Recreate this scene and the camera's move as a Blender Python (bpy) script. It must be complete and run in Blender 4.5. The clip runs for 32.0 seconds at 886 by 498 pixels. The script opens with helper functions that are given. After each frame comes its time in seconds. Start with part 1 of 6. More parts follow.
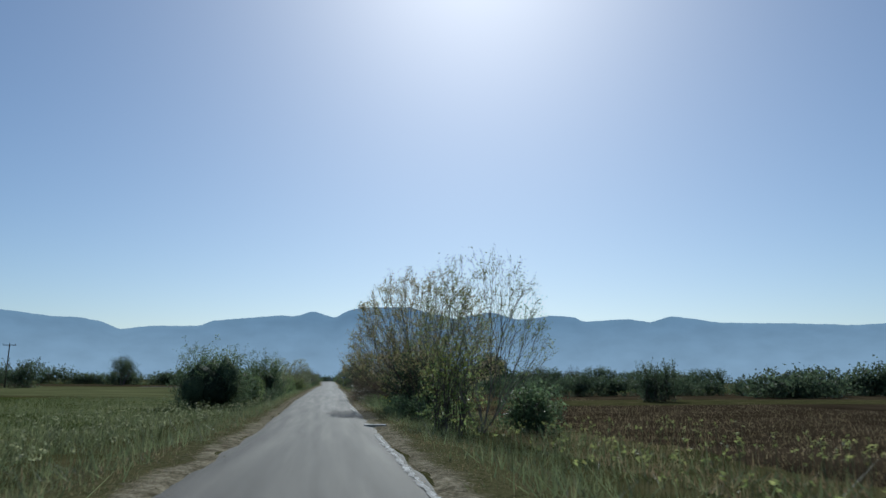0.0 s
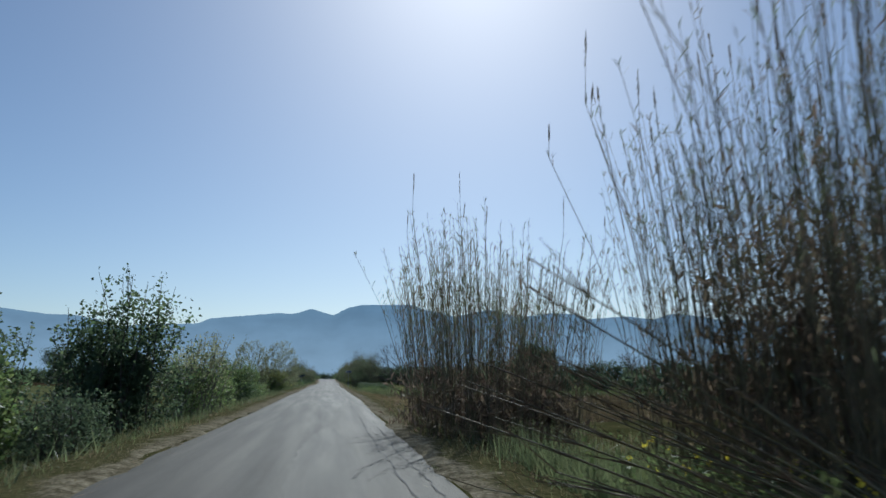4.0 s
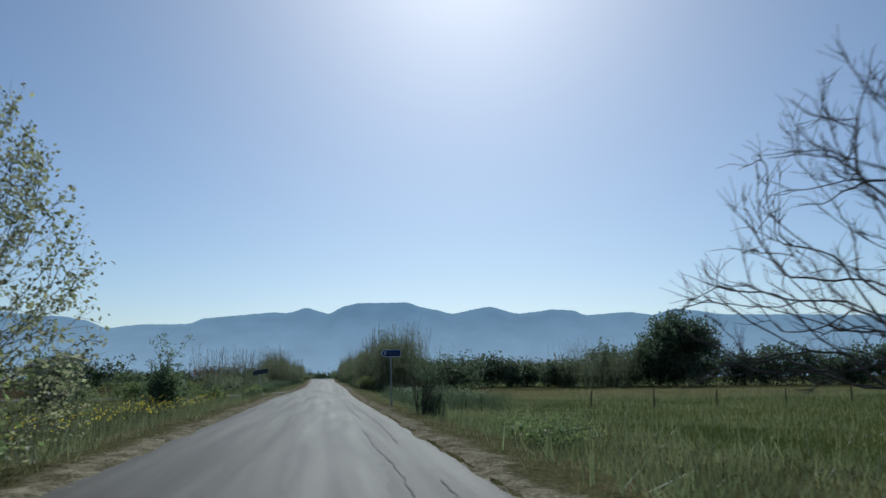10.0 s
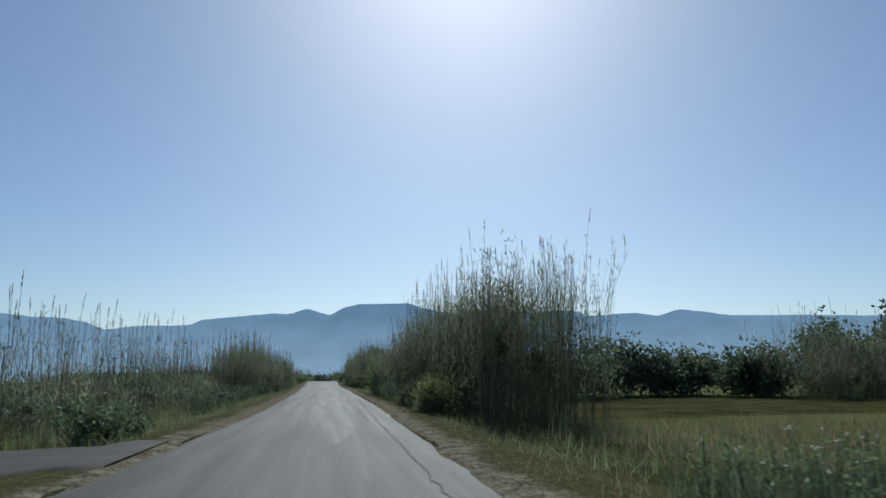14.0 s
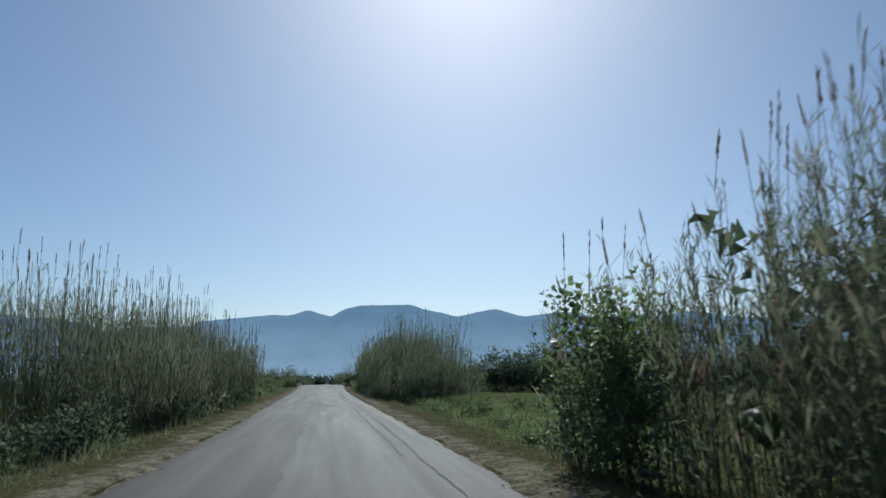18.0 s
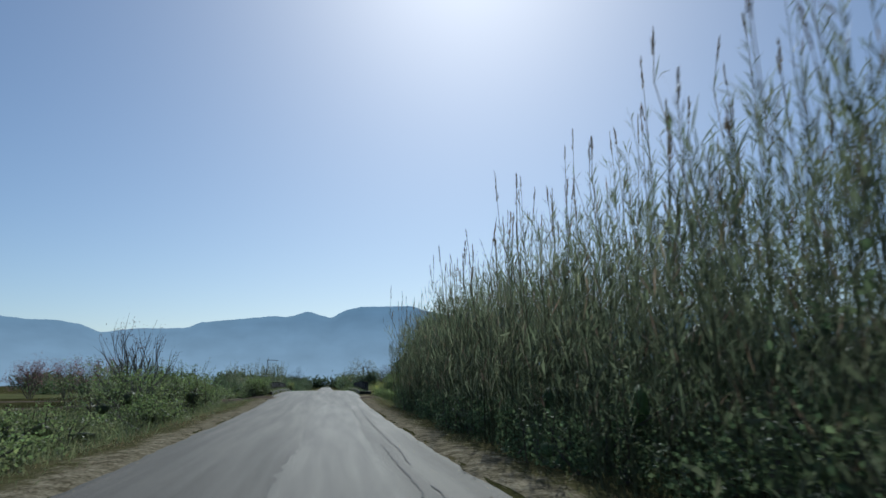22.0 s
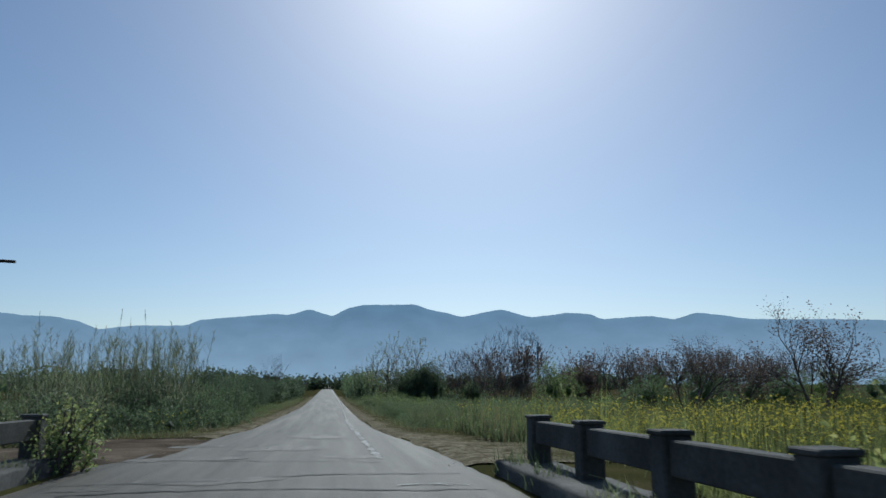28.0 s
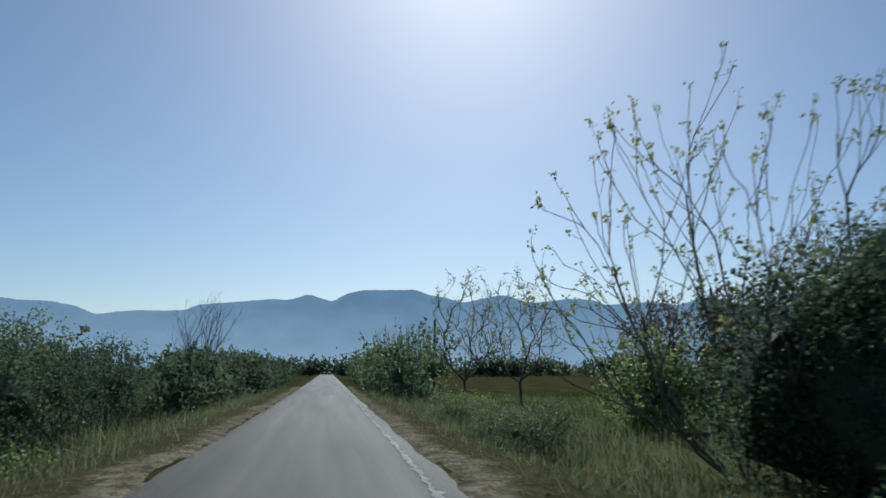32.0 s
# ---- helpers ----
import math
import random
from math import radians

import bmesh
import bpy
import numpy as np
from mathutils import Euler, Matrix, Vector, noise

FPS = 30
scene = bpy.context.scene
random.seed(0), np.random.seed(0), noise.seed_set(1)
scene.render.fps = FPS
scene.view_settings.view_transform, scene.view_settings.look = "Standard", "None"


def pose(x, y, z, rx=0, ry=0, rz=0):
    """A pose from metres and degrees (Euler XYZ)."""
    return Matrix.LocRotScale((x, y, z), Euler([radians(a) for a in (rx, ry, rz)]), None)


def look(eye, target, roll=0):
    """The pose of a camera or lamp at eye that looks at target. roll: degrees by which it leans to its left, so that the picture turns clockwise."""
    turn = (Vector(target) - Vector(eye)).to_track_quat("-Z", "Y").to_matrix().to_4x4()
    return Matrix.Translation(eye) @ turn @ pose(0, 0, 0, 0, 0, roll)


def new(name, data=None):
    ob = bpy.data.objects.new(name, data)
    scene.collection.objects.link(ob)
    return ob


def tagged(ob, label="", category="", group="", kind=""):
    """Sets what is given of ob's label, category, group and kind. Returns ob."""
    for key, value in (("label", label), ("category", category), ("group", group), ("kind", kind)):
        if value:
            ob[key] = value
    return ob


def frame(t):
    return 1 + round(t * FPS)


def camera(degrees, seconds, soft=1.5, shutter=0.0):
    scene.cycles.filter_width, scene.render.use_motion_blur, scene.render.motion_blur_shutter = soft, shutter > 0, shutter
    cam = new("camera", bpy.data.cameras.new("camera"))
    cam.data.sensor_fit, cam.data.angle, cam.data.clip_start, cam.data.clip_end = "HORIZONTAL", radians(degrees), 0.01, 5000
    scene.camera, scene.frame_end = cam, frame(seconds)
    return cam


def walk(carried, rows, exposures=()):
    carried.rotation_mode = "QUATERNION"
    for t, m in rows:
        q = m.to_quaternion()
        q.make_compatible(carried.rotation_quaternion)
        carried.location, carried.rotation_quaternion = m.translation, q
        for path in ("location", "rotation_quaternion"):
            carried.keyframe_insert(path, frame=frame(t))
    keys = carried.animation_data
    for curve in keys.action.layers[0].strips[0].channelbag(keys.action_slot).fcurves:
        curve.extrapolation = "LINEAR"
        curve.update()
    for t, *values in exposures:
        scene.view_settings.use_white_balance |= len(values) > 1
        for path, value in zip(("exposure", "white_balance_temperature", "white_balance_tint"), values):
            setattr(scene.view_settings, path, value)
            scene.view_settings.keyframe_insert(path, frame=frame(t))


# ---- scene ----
cam = camera(64.0, 32.0, soft=1.5, shutter=0.15)
PATH = [
    (0.0, pose(0.00, 0.00, 1.346, 100.52, -0.38, -8.91)),
    (0.5, pose(0.00, 6.33, 1.287, 100.52, -0.37, -8.94)),
    (1.0, pose(0.00, 12.66, 1.223, 100.52, -0.36, -8.94)),
    (1.5, pose(0.00, 19.14, 1.159, 100.55, -0.35, -8.94)),
    (2.0, pose(0.00, 25.61, 1.095, 100.55, -0.34, -8.94)),
    (2.5, pose(0.00, 32.11, 1.037, 100.55, -0.34, -8.88)),
    (3.0, pose(0.00, 38.82, 0.985, 100.58, -0.33, -8.94)),
    (3.5, pose(0.00, 45.37, 0.937, 100.51, -0.32, -8.98)),
    (4.0, pose(0.00, 52.11, 0.888, 100.38, -0.31, -9.01)),
    (4.5, pose(0.00, 58.80, 0.844, 100.41, -0.30, -9.01)),
    (6.5, pose(0.00, 85.60, 0.758, 100.41, -0.30, -8.98)),
    (7.0, pose(0.00, 92.29, 0.756, 100.15, 0.25, -9.32)),
    (7.5, pose(0.00, 98.72, 0.762, 100.15, 0.28, -9.39)),
    (8.0, pose(0.00, 105.23, 0.768, 100.18, 0.30, -9.29)),
    (8.5, pose(0.00, 111.95, 0.774, 100.21, 0.31, -9.42)),
    (9.0, pose(0.00, 118.41, 0.780, 100.24, 0.32, -9.32)),
    (9.5, pose(0.00, 124.95, 0.786, 100.27, 0.33, -9.35)),
    (10.0, pose(0.00, 131.37, 0.792, 100.27, 0.34, -9.32)),
    (10.5, pose(0.00, 137.68, 0.798, 100.27, 0.35, -9.32)),
    (11.0, pose(0.00, 143.92, 0.806, 100.27, 0.36, -9.32)),
    (11.5, pose(0.00, 150.33, 0.815, 100.30, 0.37, -9.32)),
    (12.0, pose(0.00, 156.39, 0.823, 100.33, 0.38, -9.31)),
    (12.5, pose(0.00, 162.71, 0.832, 100.37, 0.39, -9.31)),
    (13.0, pose(0.00, 168.82, 0.841, 100.40, 0.40, -9.31)),
    (13.5, pose(0.00, 175.00, 0.851, 100.40, 0.39, -9.28)),
    (15.5, pose(0.00, 199.00, 0.901, 100.47, 0.36, -9.21)),
    (16.0, pose(0.00, 204.63, 0.920, 100.51, 0.35, -9.24)),
    (16.5, pose(0.00, 210.21, 0.944, 100.54, 0.34, -9.24)),
    (17.0, pose(0.00, 215.89, 0.968, 100.54, 0.33, -9.24)),
    (17.5, pose(0.00, 221.72, 0.993, 100.58, 0.32, -9.17)),
    (18.0, pose(0.00, 227.45, 1.018, 100.58, 0.32, -9.17)),
    (18.5, pose(0.00, 233.34, 1.043, 100.61, 0.31, -9.17)),
    (19.0, pose(0.00, 239.37, 1.069, 100.62, 0.30, -9.14)),
    (19.5, pose(0.00, 245.44, 1.095, 100.69, 0.29, -9.17)),
    (20.0, pose(0.00, 251.53, 1.121, 100.69, 0.28, -9.14)),
    (20.5, pose(0.00, 257.77, 1.148, 100.69, 0.28, -9.14)),
    (21.0, pose(0.00, 263.97, 1.174, 100.69, 0.27, -9.14)),
    (21.5, pose(0.00, 270.20, 1.201, 100.72, 0.26, -9.14)),
    (22.0, pose(0.00, 276.33, 1.227, 100.76, 0.25, -9.17)),
    (22.5, pose(0.00, 282.74, 1.255, 100.76, 0.24, -9.14)),
    (23.0, pose(0.00, 289.31, 1.283, 100.76, 0.23, -9.10)),
    (23.5, pose(0.00, 295.71, 1.310, 100.77, 0.23, -9.10)),
    (24.0, pose(0.00, 302.20, 1.338, 100.83, 0.22, -9.10)),
    (24.5, pose(0.00, 308.58, 1.368, 100.83, 0.21, -9.07)),
    (25.0, pose(0.00, 315.06, 1.410, 100.84, 0.20, -9.07)),
    (25.5, pose(0.00, 321.50, 1.485, 100.84, 0.16, -9.07)),
    (27.5, pose(0.00, 346.60, 1.867, 100.94, 0.00, -9.00)),
    (28.0, pose(0.00, 352.26, 1.871, 100.74, -0.07, -9.07)),
    (28.5, pose(0.00, 357.94, 1.843, 100.92, -0.09, -8.80)),
    (29.0, pose(0.00, 363.99, 1.776, 100.75, -0.10, -8.94)),
    (29.5, pose(0.00, 370.18, 1.680, 100.08, -0.12, -9.02)),
    (30.0, pose(0.00, 376.59, 1.580, 99.60, -0.14, -9.17)),
    (30.5, pose(0.00, 383.46, 1.495, 99.61, -0.15, -9.27)),
    (31.0, pose(0.00, 390.33, 1.422, 99.61, -0.17, -9.17)),
    (31.5, pose(0.00, 397.59, 1.354, 99.68, -0.18, -9.10)),
    (32.0, pose(0.00, 405.00, 1.293, 99.65, -0.20, -9.14)),
]
walk(cam, PATH, exposures=[(0.0, -0.5, 5600, 2.5), (32.0, -0.5, 5600, 2.5)])

# ---- light ----
SUN_EL, SUN_AZ = radians(38.0), radians(11.6)      # azimuth to the right of the road's direction (+y)
world = bpy.data.worlds.new("sky")
scene.world = world
world.use_nodes = True
wn = world.node_tree.nodes
sky = wn.new("ShaderNodeTexSky")
sky.sky_type = "NISHITA"
sky.sun_disc = False
sky.sun_elevation = SUN_EL
sky.sun_rotation = SUN_AZ
sky.air_density, sky.dust_density, sky.ozone_density, sky.altitude = 0.9, 0.82, 1.75, 100
wn["Background"].inputs["Strength"].default_value = 0.105
world.node_tree.links.new(sky.outputs[0], wn["Background"].inputs["Color"])
sun_data = bpy.data.lights.new("sun", "SUN")
sun_data.energy, sun_data.angle, sun_data.color = 4.5, radians(0.55), (1.0, 0.95, 0.86)
sun = new("sun", sun_data)
sun.matrix_world = look((math.sin(SUN_AZ) * 100, math.cos(SUN_AZ) * 100, 100 * math.tan(SUN_EL)), (0, 0, 0))


# ---- materials ----
def material(name, colours, rough=0.8, scale=2.0, fine=40.0, bump=0.0, glow_through=0.0, island=0.0, spec=0.3, metal=0.0, stretch=None, grain=0.45):
    """colours: two or three shades blended by noise at two sizes; island: how far single pieces differ in brightness."""
    m = bpy.data.materials.new(name)
    m.use_nodes = True
    nt = m.node_tree
    n, l = nt.nodes, nt.links
    bsdf, out = n["Principled BSDF"], n["Material Output"]
    coord = n.new("ShaderNodeTexCoord")
    geo = n.new("ShaderNodeNewGeometry")
    big, small = n.new("ShaderNodeTexNoise"), n.new("ShaderNodeTexNoise")
    big.inputs["Scale"].default_value, small.inputs["Scale"].default_value = scale, fine
    big.inputs["Detail"].default_value, small.inputs["Detail"].default_value = 6, 4
    for t in (big, small):
        l.new(geo.outputs["Position"], t.inputs["Vector"])
    if stretch:
        mp = n.new("ShaderNodeMapping")
        mp.inputs["Scale"].default_value = stretch
        l.new(geo.outputs["Position"], mp.inputs["Vector"])
        l.new(mp.outputs[0], big.inputs["Vector"])
    mix = n.new("ShaderNodeMath")
    mix.operation = "MULTIPLY_ADD"
    l.new(small.outputs[0], mix.inputs[0])
    mix.inputs[1].default_value = grain
    shift = n.new("ShaderNodeMath")
    shift.operation = "SUBTRACT"
    shift.inputs[1].default_value = (grain - 0.45) * 0.5
    l.new(big.outputs[0], shift.inputs[0])
    l.new(shift.outputs[0], mix.inputs[2])
    ramp = n.new("ShaderNodeValToRGB")
    l.new(mix.outputs[0], ramp.inputs[0])
    e = ramp.color_ramp.elements
    e[0].position, e[1].position = 0.5, 0.95
    e[0].color, e[1].color = (*colours[0], 1), (*colours[-1], 1)
    if len(colours) > 2:
        e.new(0.72).color = (*colours[1], 1)
    colour = ramp.outputs[0]
    if island:
        hsv = n.new("ShaderNodeHueSaturation")
        rng = n.new("ShaderNodeMapRange")
        rng.inputs["To Min"].default_value, rng.inputs["To Max"].default_value = 1 - island, 1 + island
        l.new(geo.outputs["Random Per Island"], rng.inputs["Value"])
        l.new(rng.outputs[0], hsv.inputs["Value"])
        rng2 = n.new("ShaderNodeMapRange")
        rng2.inputs["To Min"].default_value, rng2.inputs["To Max"].default_value = 0.5 - 0.06 * island, 0.5 + 0.04 * island
        mul = n.new("ShaderNodeMath")
        mul.operation = "MULTIPLY"
        mul.inputs[1].default_value = 7.31
        fr = n.new("ShaderNodeMath")
        fr.operation = "FRACT"
        l.new(geo.outputs["Random Per Island"], mul.inputs[0])
        l.new(mul.outputs[0], fr.inputs[0])
        l.new(fr.outputs[0], rng2.inputs["Value"])
        l.new(rng2.outputs[0], hsv.inputs["Hue"])
        l.new(colour, hsv.inputs["Color"])
        colour = hsv.outputs[0]
    l.new(colour, bsdf.inputs["Base Color"])
    bsdf.inputs["Roughness"].default_value = rough
    bsdf.inputs["Metallic"].default_value = metal
    bsdf.inputs["Specular IOR Level"].default_value = spec
    if bump:
        b = n.new("ShaderNodeBump")
        b.inputs["Strength"].default_value = min(1.0, bump)
        b.inputs["Distance"].default_value = 0.02
        l.new(mix.outputs[0], b.inputs["Height"])
        l.new(b.outputs[0], bsdf.inputs["Normal"])
    if glow_through:
        tr = n.new("ShaderNodeBsdfTranslucent")
        hs = n.new("ShaderNodeHueSaturation")
        hs.inputs["Value"].default_value, hs.inputs["Saturation"].default_value = 2.25, 1.03
        l.new(colour, hs.inputs["Color"])
        l.new(hs.outputs[0], tr.inputs["Color"])
        ms = n.new("ShaderNodeMixShader")
        ms.inputs[0].default_value = glow_through
        l.new(bsdf.outputs[0], ms.inputs[1])
        l.new(tr.outputs[0], ms.inputs[2])
        l.new(ms.outputs[0], out.inputs["Surface"])
    return m


M_SOIL = material("soil_and_dry_litter", [(0.03, 0.03, 0.014), (0.05, 0.048, 0.022), (0.08, 0.07, 0.038)], 0.95, 0.35, 9, 0.8, spec=0.0)
M_VERGE = material("verge_soil", [(0.035, 0.036, 0.015), (0.06, 0.058, 0.023), (0.108, 0.09, 0.045)], 0.95, 0.6, 14, 0.8, spec=0.0)
M_ASPHALT = material("worn_asphalt", [(0.041, 0.034, 0.025), (0.063, 0.052, 0.039), (0.098, 0.082, 0.062)], 0.72, 2.2, 60, 0.45, spec=0.26, stretch=(1.0, 0.04, 1.0), grain=0.9)
M_ASPHALT_PATCH = material("dark_asphalt_patch", [(0.04, 0.034, 0.027), (0.062, 0.053, 0.043), (0.09, 0.076, 0.06)], 0.8, 0.8, 40, 0.8, spec=0.2)
M_CRACK = material("tar_filled_crack", [(0.018, 0.018, 0.018), (0.04, 0.038, 0.036)], 0.8, 3, 40)
M_PAINT = material("worn_white_road_paint", [(0.09, 0.083, 0.072), (0.21, 0.2, 0.182), (0.42, 0.41, 0.385)], 0.75, 1.6, 24, grain=0.9)
M_CONCRETE = material("weathered_concrete", [(0.042, 0.04, 0.035), (0.078, 0.074, 0.066), (0.13, 0.124, 0.11)], 0.9, 0.9, 18, 0.6)
M_GRAVEL = material("roadside_gravel", [(0.05, 0.045, 0.024), (0.115, 0.098, 0.066), (0.22, 0.188, 0.136)], 0.95, 1.3, 22, 1.0, spec=0.0)
M_SHOULDER = material("gravel_thinning_into_soil", [(0.085, 0.072, 0.045), (0.17, 0.146, 0.098), (0.31, 0.27, 0.19)], 0.95, 2.6, 15, 0.9, spec=0.0, grain=1.1)


def uneven_gloss(m, dull, shiny):
    """Lets the roughness follow the streaks and grain of m."""
    n, l = m.node_tree.nodes, m.node_tree.links
    ramp = n["Color Ramp"]
    rng = n.new("ShaderNodeMapRange")
    rng.inputs["From Min"].default_value, rng.inputs["From Max"].default_value = 0.5, 0.95
    rng.inputs["To Min"].default_value, rng.inputs["To Max"].default_value = dull, shiny
    l.new(ramp.inputs[0].links[0].from_socket, rng.inputs["Value"])
    l.new(rng.outputs[0], n["Principled BSDF"].inputs["Roughness"])


uneven_gloss(M_ASPHALT, 0.735, 0.675)


def thin_out(m, attribute, colours):
    """Mixes a second, bumpier soil into m where the attribute, ruffled by noise, runs low."""
    n, l = m.node_tree.nodes, m.node_tree.links
    bsdf, geo = n["Principled BSDF"], n.new("ShaderNodeNewGeometry")
    base = bsdf.inputs["Base Color"].links[0].from_socket
    att = n.new("ShaderNodeAttribute")
    att.attribute_name = attribute
    total = att.outputs["Fac"]
    for scale, weight in ((0.9, 1.1), (5.0, 0.9), (17.0, 0.8)):
        tex = n.new("ShaderNodeTexNoise")
        tex.inputs["Scale"].default_value, tex.inputs["Detail"].default_value = scale, 3
        l.new(geo.outputs["Position"], tex.inputs["Vector"])
        add = n.new("ShaderNodeMath")
        add.operation = "MULTIPLY_ADD"
        add.inputs[1].default_value = weight
        l.new(tex.outputs[0], add.inputs[0])
        l.new(total, add.inputs[2])
        total = add.outputs[0]
    cut = n.new("ShaderNodeMapRange")
    cut.inputs["From Min"].default_value, cut.inputs["From Max"].default_value = 1.55, 1.95
    l.new(total, cut.inputs["Value"])
    tex = n.new("ShaderNodeTexNoise")
    tex.inputs["Scale"].default_value, tex.inputs["Detail"].default_value = 9, 5
    l.new(geo.outputs["Position"], tex.inputs["Vector"])
    ramp = n.new("ShaderNodeValToRGB")
    ramp.color_ramp.elements[0].position, ramp.color_ramp.elements[1].position = 0.35, 0.65
    ramp.color_ramp.elements[0].color, ramp.color_ramp.elements[1].color = (*colours[0], 1), (*colours[1], 1)
    l.new(tex.outputs[0], ramp.inputs[0])
    mix = n.new("ShaderNodeMix")
    mix.data_type = "RGBA"
    l.new(cut.outputs[0], mix.inputs[0])
    l.new(ramp.outputs[0], mix.inputs[6])
    l.new(base, mix.inputs[7])
    l.new(mix.outputs[2], bsdf.inputs["Base Color"])


thin_out(M_SHOULDER, "bareness", [(0.05, 0.05, 0.022), (0.11, 0.098, 0.048)])
M_DIRT = material("reddish_trodden_dirt", [(0.06, 0.048, 0.036), (0.11, 0.087, 0.066), (0.18, 0.145, 0.11)], 0.95, 0.9, 24, 1.0, spec=0.0)
M_MEADOW = material("meadow_green", [(0.032, 0.042, 0.012), (0.05, 0.062, 0.017), (0.078, 0.086, 0.026)], 0.95, 0.12, 5, 0.9, spec=0.0)
M_PLOUGH = material("dark_ploughed_soil", [(0.022, 0.016, 0.010), (0.04, 0.03, 0.019), (0.065, 0.048, 0.03)], 0.95, 0.25, 6, 1.0, spec=0.0)
M_STUBBLE = material("dry_stubble", [(0.034, 0.026, 0.015), (0.052, 0.04, 0.023), (0.08, 0.062, 0.037)], 0.95, 0.25, 7, 1.0, spec=0.0)
M_CROP = material("olive_crop", [(0.075, 0.08, 0.034), (0.105, 0.11, 0.048), (0.14, 0.14, 0.066)], 0.95, 0.1, 6, 0.9, spec=0.0)
M_GRASS = material("green_grass_blades", [(0.062, 0.074, 0.034), (0.095, 0.108, 0.05), (0.14, 0.148, 0.074)], 0.5, 0.25, 3, 0, 0.45, 0.4, spec=0.25)
M_DRY = material("dry_grass_blades", [(0.102, 0.078, 0.042), (0.15, 0.119, 0.065), (0.215, 0.174, 0.10)], 0.65, 0.25, 3, 0, 0.4, 0.4, spec=0.15)
M_WEED = material("weed_leaves", [(0.06, 0.075, 0.036), (0.092, 0.11, 0.054), (0.135, 0.15, 0.078)], 0.5, 0.3, 3, 0, 0.45, 0.4, spec=0.25)
M_WHITE_FLOWER = material("white_petals", [(0.25, 0.26, 0.2), (0.42, 0.42, 0.36)], 0.7, 1, 5, 0, 0.4, 0.15)
M_YELLOW_FLOWER = material("yellow_petals", [(0.4, 0.34, 0.04), (0.54, 0.47, 0.08)], 0.7, 1, 5, 0, 0.4, 0.15)
# evergreen leaves; also the darker colour of shaded verge weeds
M_LEAF_DARK = material("evergreen_and_shaded_leaves", [(0.05, 0.075, 0.038), (0.08, 0.112, 0.056), (0.115, 0.152, 0.076)], 0.5, 0.5, 3, 0, 0.45, 0.45, spec=0.2)
M_LEAF_GREEN = material("fresh_green_leaves", [(0.065, 0.092, 0.034), (0.105, 0.14, 0.054), (0.15, 0.19, 0.078)], 0.45, 0.5, 3, 0, 0.48, 0.4, spec=0.2)
M_LEAF_YELLOW = material("yellow_green_young_leaves", [(0.10, 0.118, 0.04), (0.15, 0.168, 0.06), (0.21, 0.215, 0.085)], 0.5, 0.5, 3, 0, 0.5, 0.35, spec=0.25)
M_LEAF_PALE = material("pale_budding_leaves", [(0.125, 0.134, 0.068), (0.18, 0.189, 0.102), (0.245, 0.252, 0.15)], 0.5, 0.5, 3, 0, 0.45, 0.35, spec=0.3)
M_LEAF_RUST = material("rusty_young_leaves", [(0.15, 0.122, 0.06), (0.21, 0.174, 0.09), (0.28, 0.24, 0.14)], 0.5, 0.5, 3, 0, 0.5, 0.35, spec=0.3)
M_LEAF_RED = material("brownish_buds", [(0.065, 0.048, 0.038), (0.105, 0.077, 0.062), (0.15, 0.11, 0.09)], 0.7, 0.5, 3, 0, 0.35, 0.35, spec=0.12)
# hedge leaves; the same dark colour also paints shade into some low growth
M_LEAF_HEDGE_SHADE = material("dull_hedge_and_shaded_leaves", [(0.036, 0.052, 0.032), (0.058, 0.079, 0.046), (0.085, 0.11, 0.06)], 0.6, 0.35, 3, 0, 0.42, 0.45, spec=0.12)
M_BLUE_DARK = material("dark_sign_blue", [(0.012, 0.018, 0.035), (0.02, 0.032, 0.06), (0.035, 0.05, 0.085)], 0.6, 3, 20)
M_SIGN_DULL = material("dull_sign_white", [(0.09, 0.10, 0.12), (0.16, 0.17, 0.19)], 0.6, 3, 14)
M_BLOSSOM = material("faded_pink_blossom", [(0.12, 0.07, 0.066), (0.19, 0.11, 0.11), (0.27, 0.17, 0.16)], 0.7, 0.5, 3, 0, 0.35, 0.3, spec=0.12)
M_BARK = material("grey_brown_bark", [(0.06, 0.048, 0.038), (0.1, 0.083, 0.068), (0.15, 0.128, 0.105)], 0.9, 3, 25, 0.8)
M_BARK_PALE = material("pale_bark", [(0.10, 0.088, 0.07), (0.16, 0.14, 0.115), (0.22, 0.2, 0.165)], 0.9, 3, 25, 0.6)
M_CANE = material("dry_cane", [(0.11, 0.09, 0.05), (0.165, 0.138, 0.08), (0.24, 0.205, 0.125)], 0.5, 0.5, 4, 0, 0.0, 0.4, spec=0.25)
M_REED_LEAF = material("glaucous_reed_leaves", [(0.06, 0.075, 0.043), (0.097, 0.114, 0.067), (0.155, 0.166, 0.104)], 0.58, 0.4, 3, 0, 0.5, 0.45, spec=0.2)
M_CANE_GREEN = material("green_cane", [(0.075, 0.085, 0.042), (0.115, 0.122, 0.062), (0.165, 0.165, 0.09)], 0.55, 0.5, 4, 0, 0.0, 0.4, spec=0.2)
M_REED_DRY = material("dry_reed_leaves", [(0.085, 0.064, 0.044), (0.135, 0.104, 0.072), (0.2, 0.16, 0.115)], 0.6, 0.4, 3, 0, 0.4, 0.4, spec=0.2)
M_PLUME = material("reed_plume", [(0.13, 0.105, 0.07), (0.2, 0.165, 0.115)], 0.9, 1, 6, 0, 0.3, 0.3)
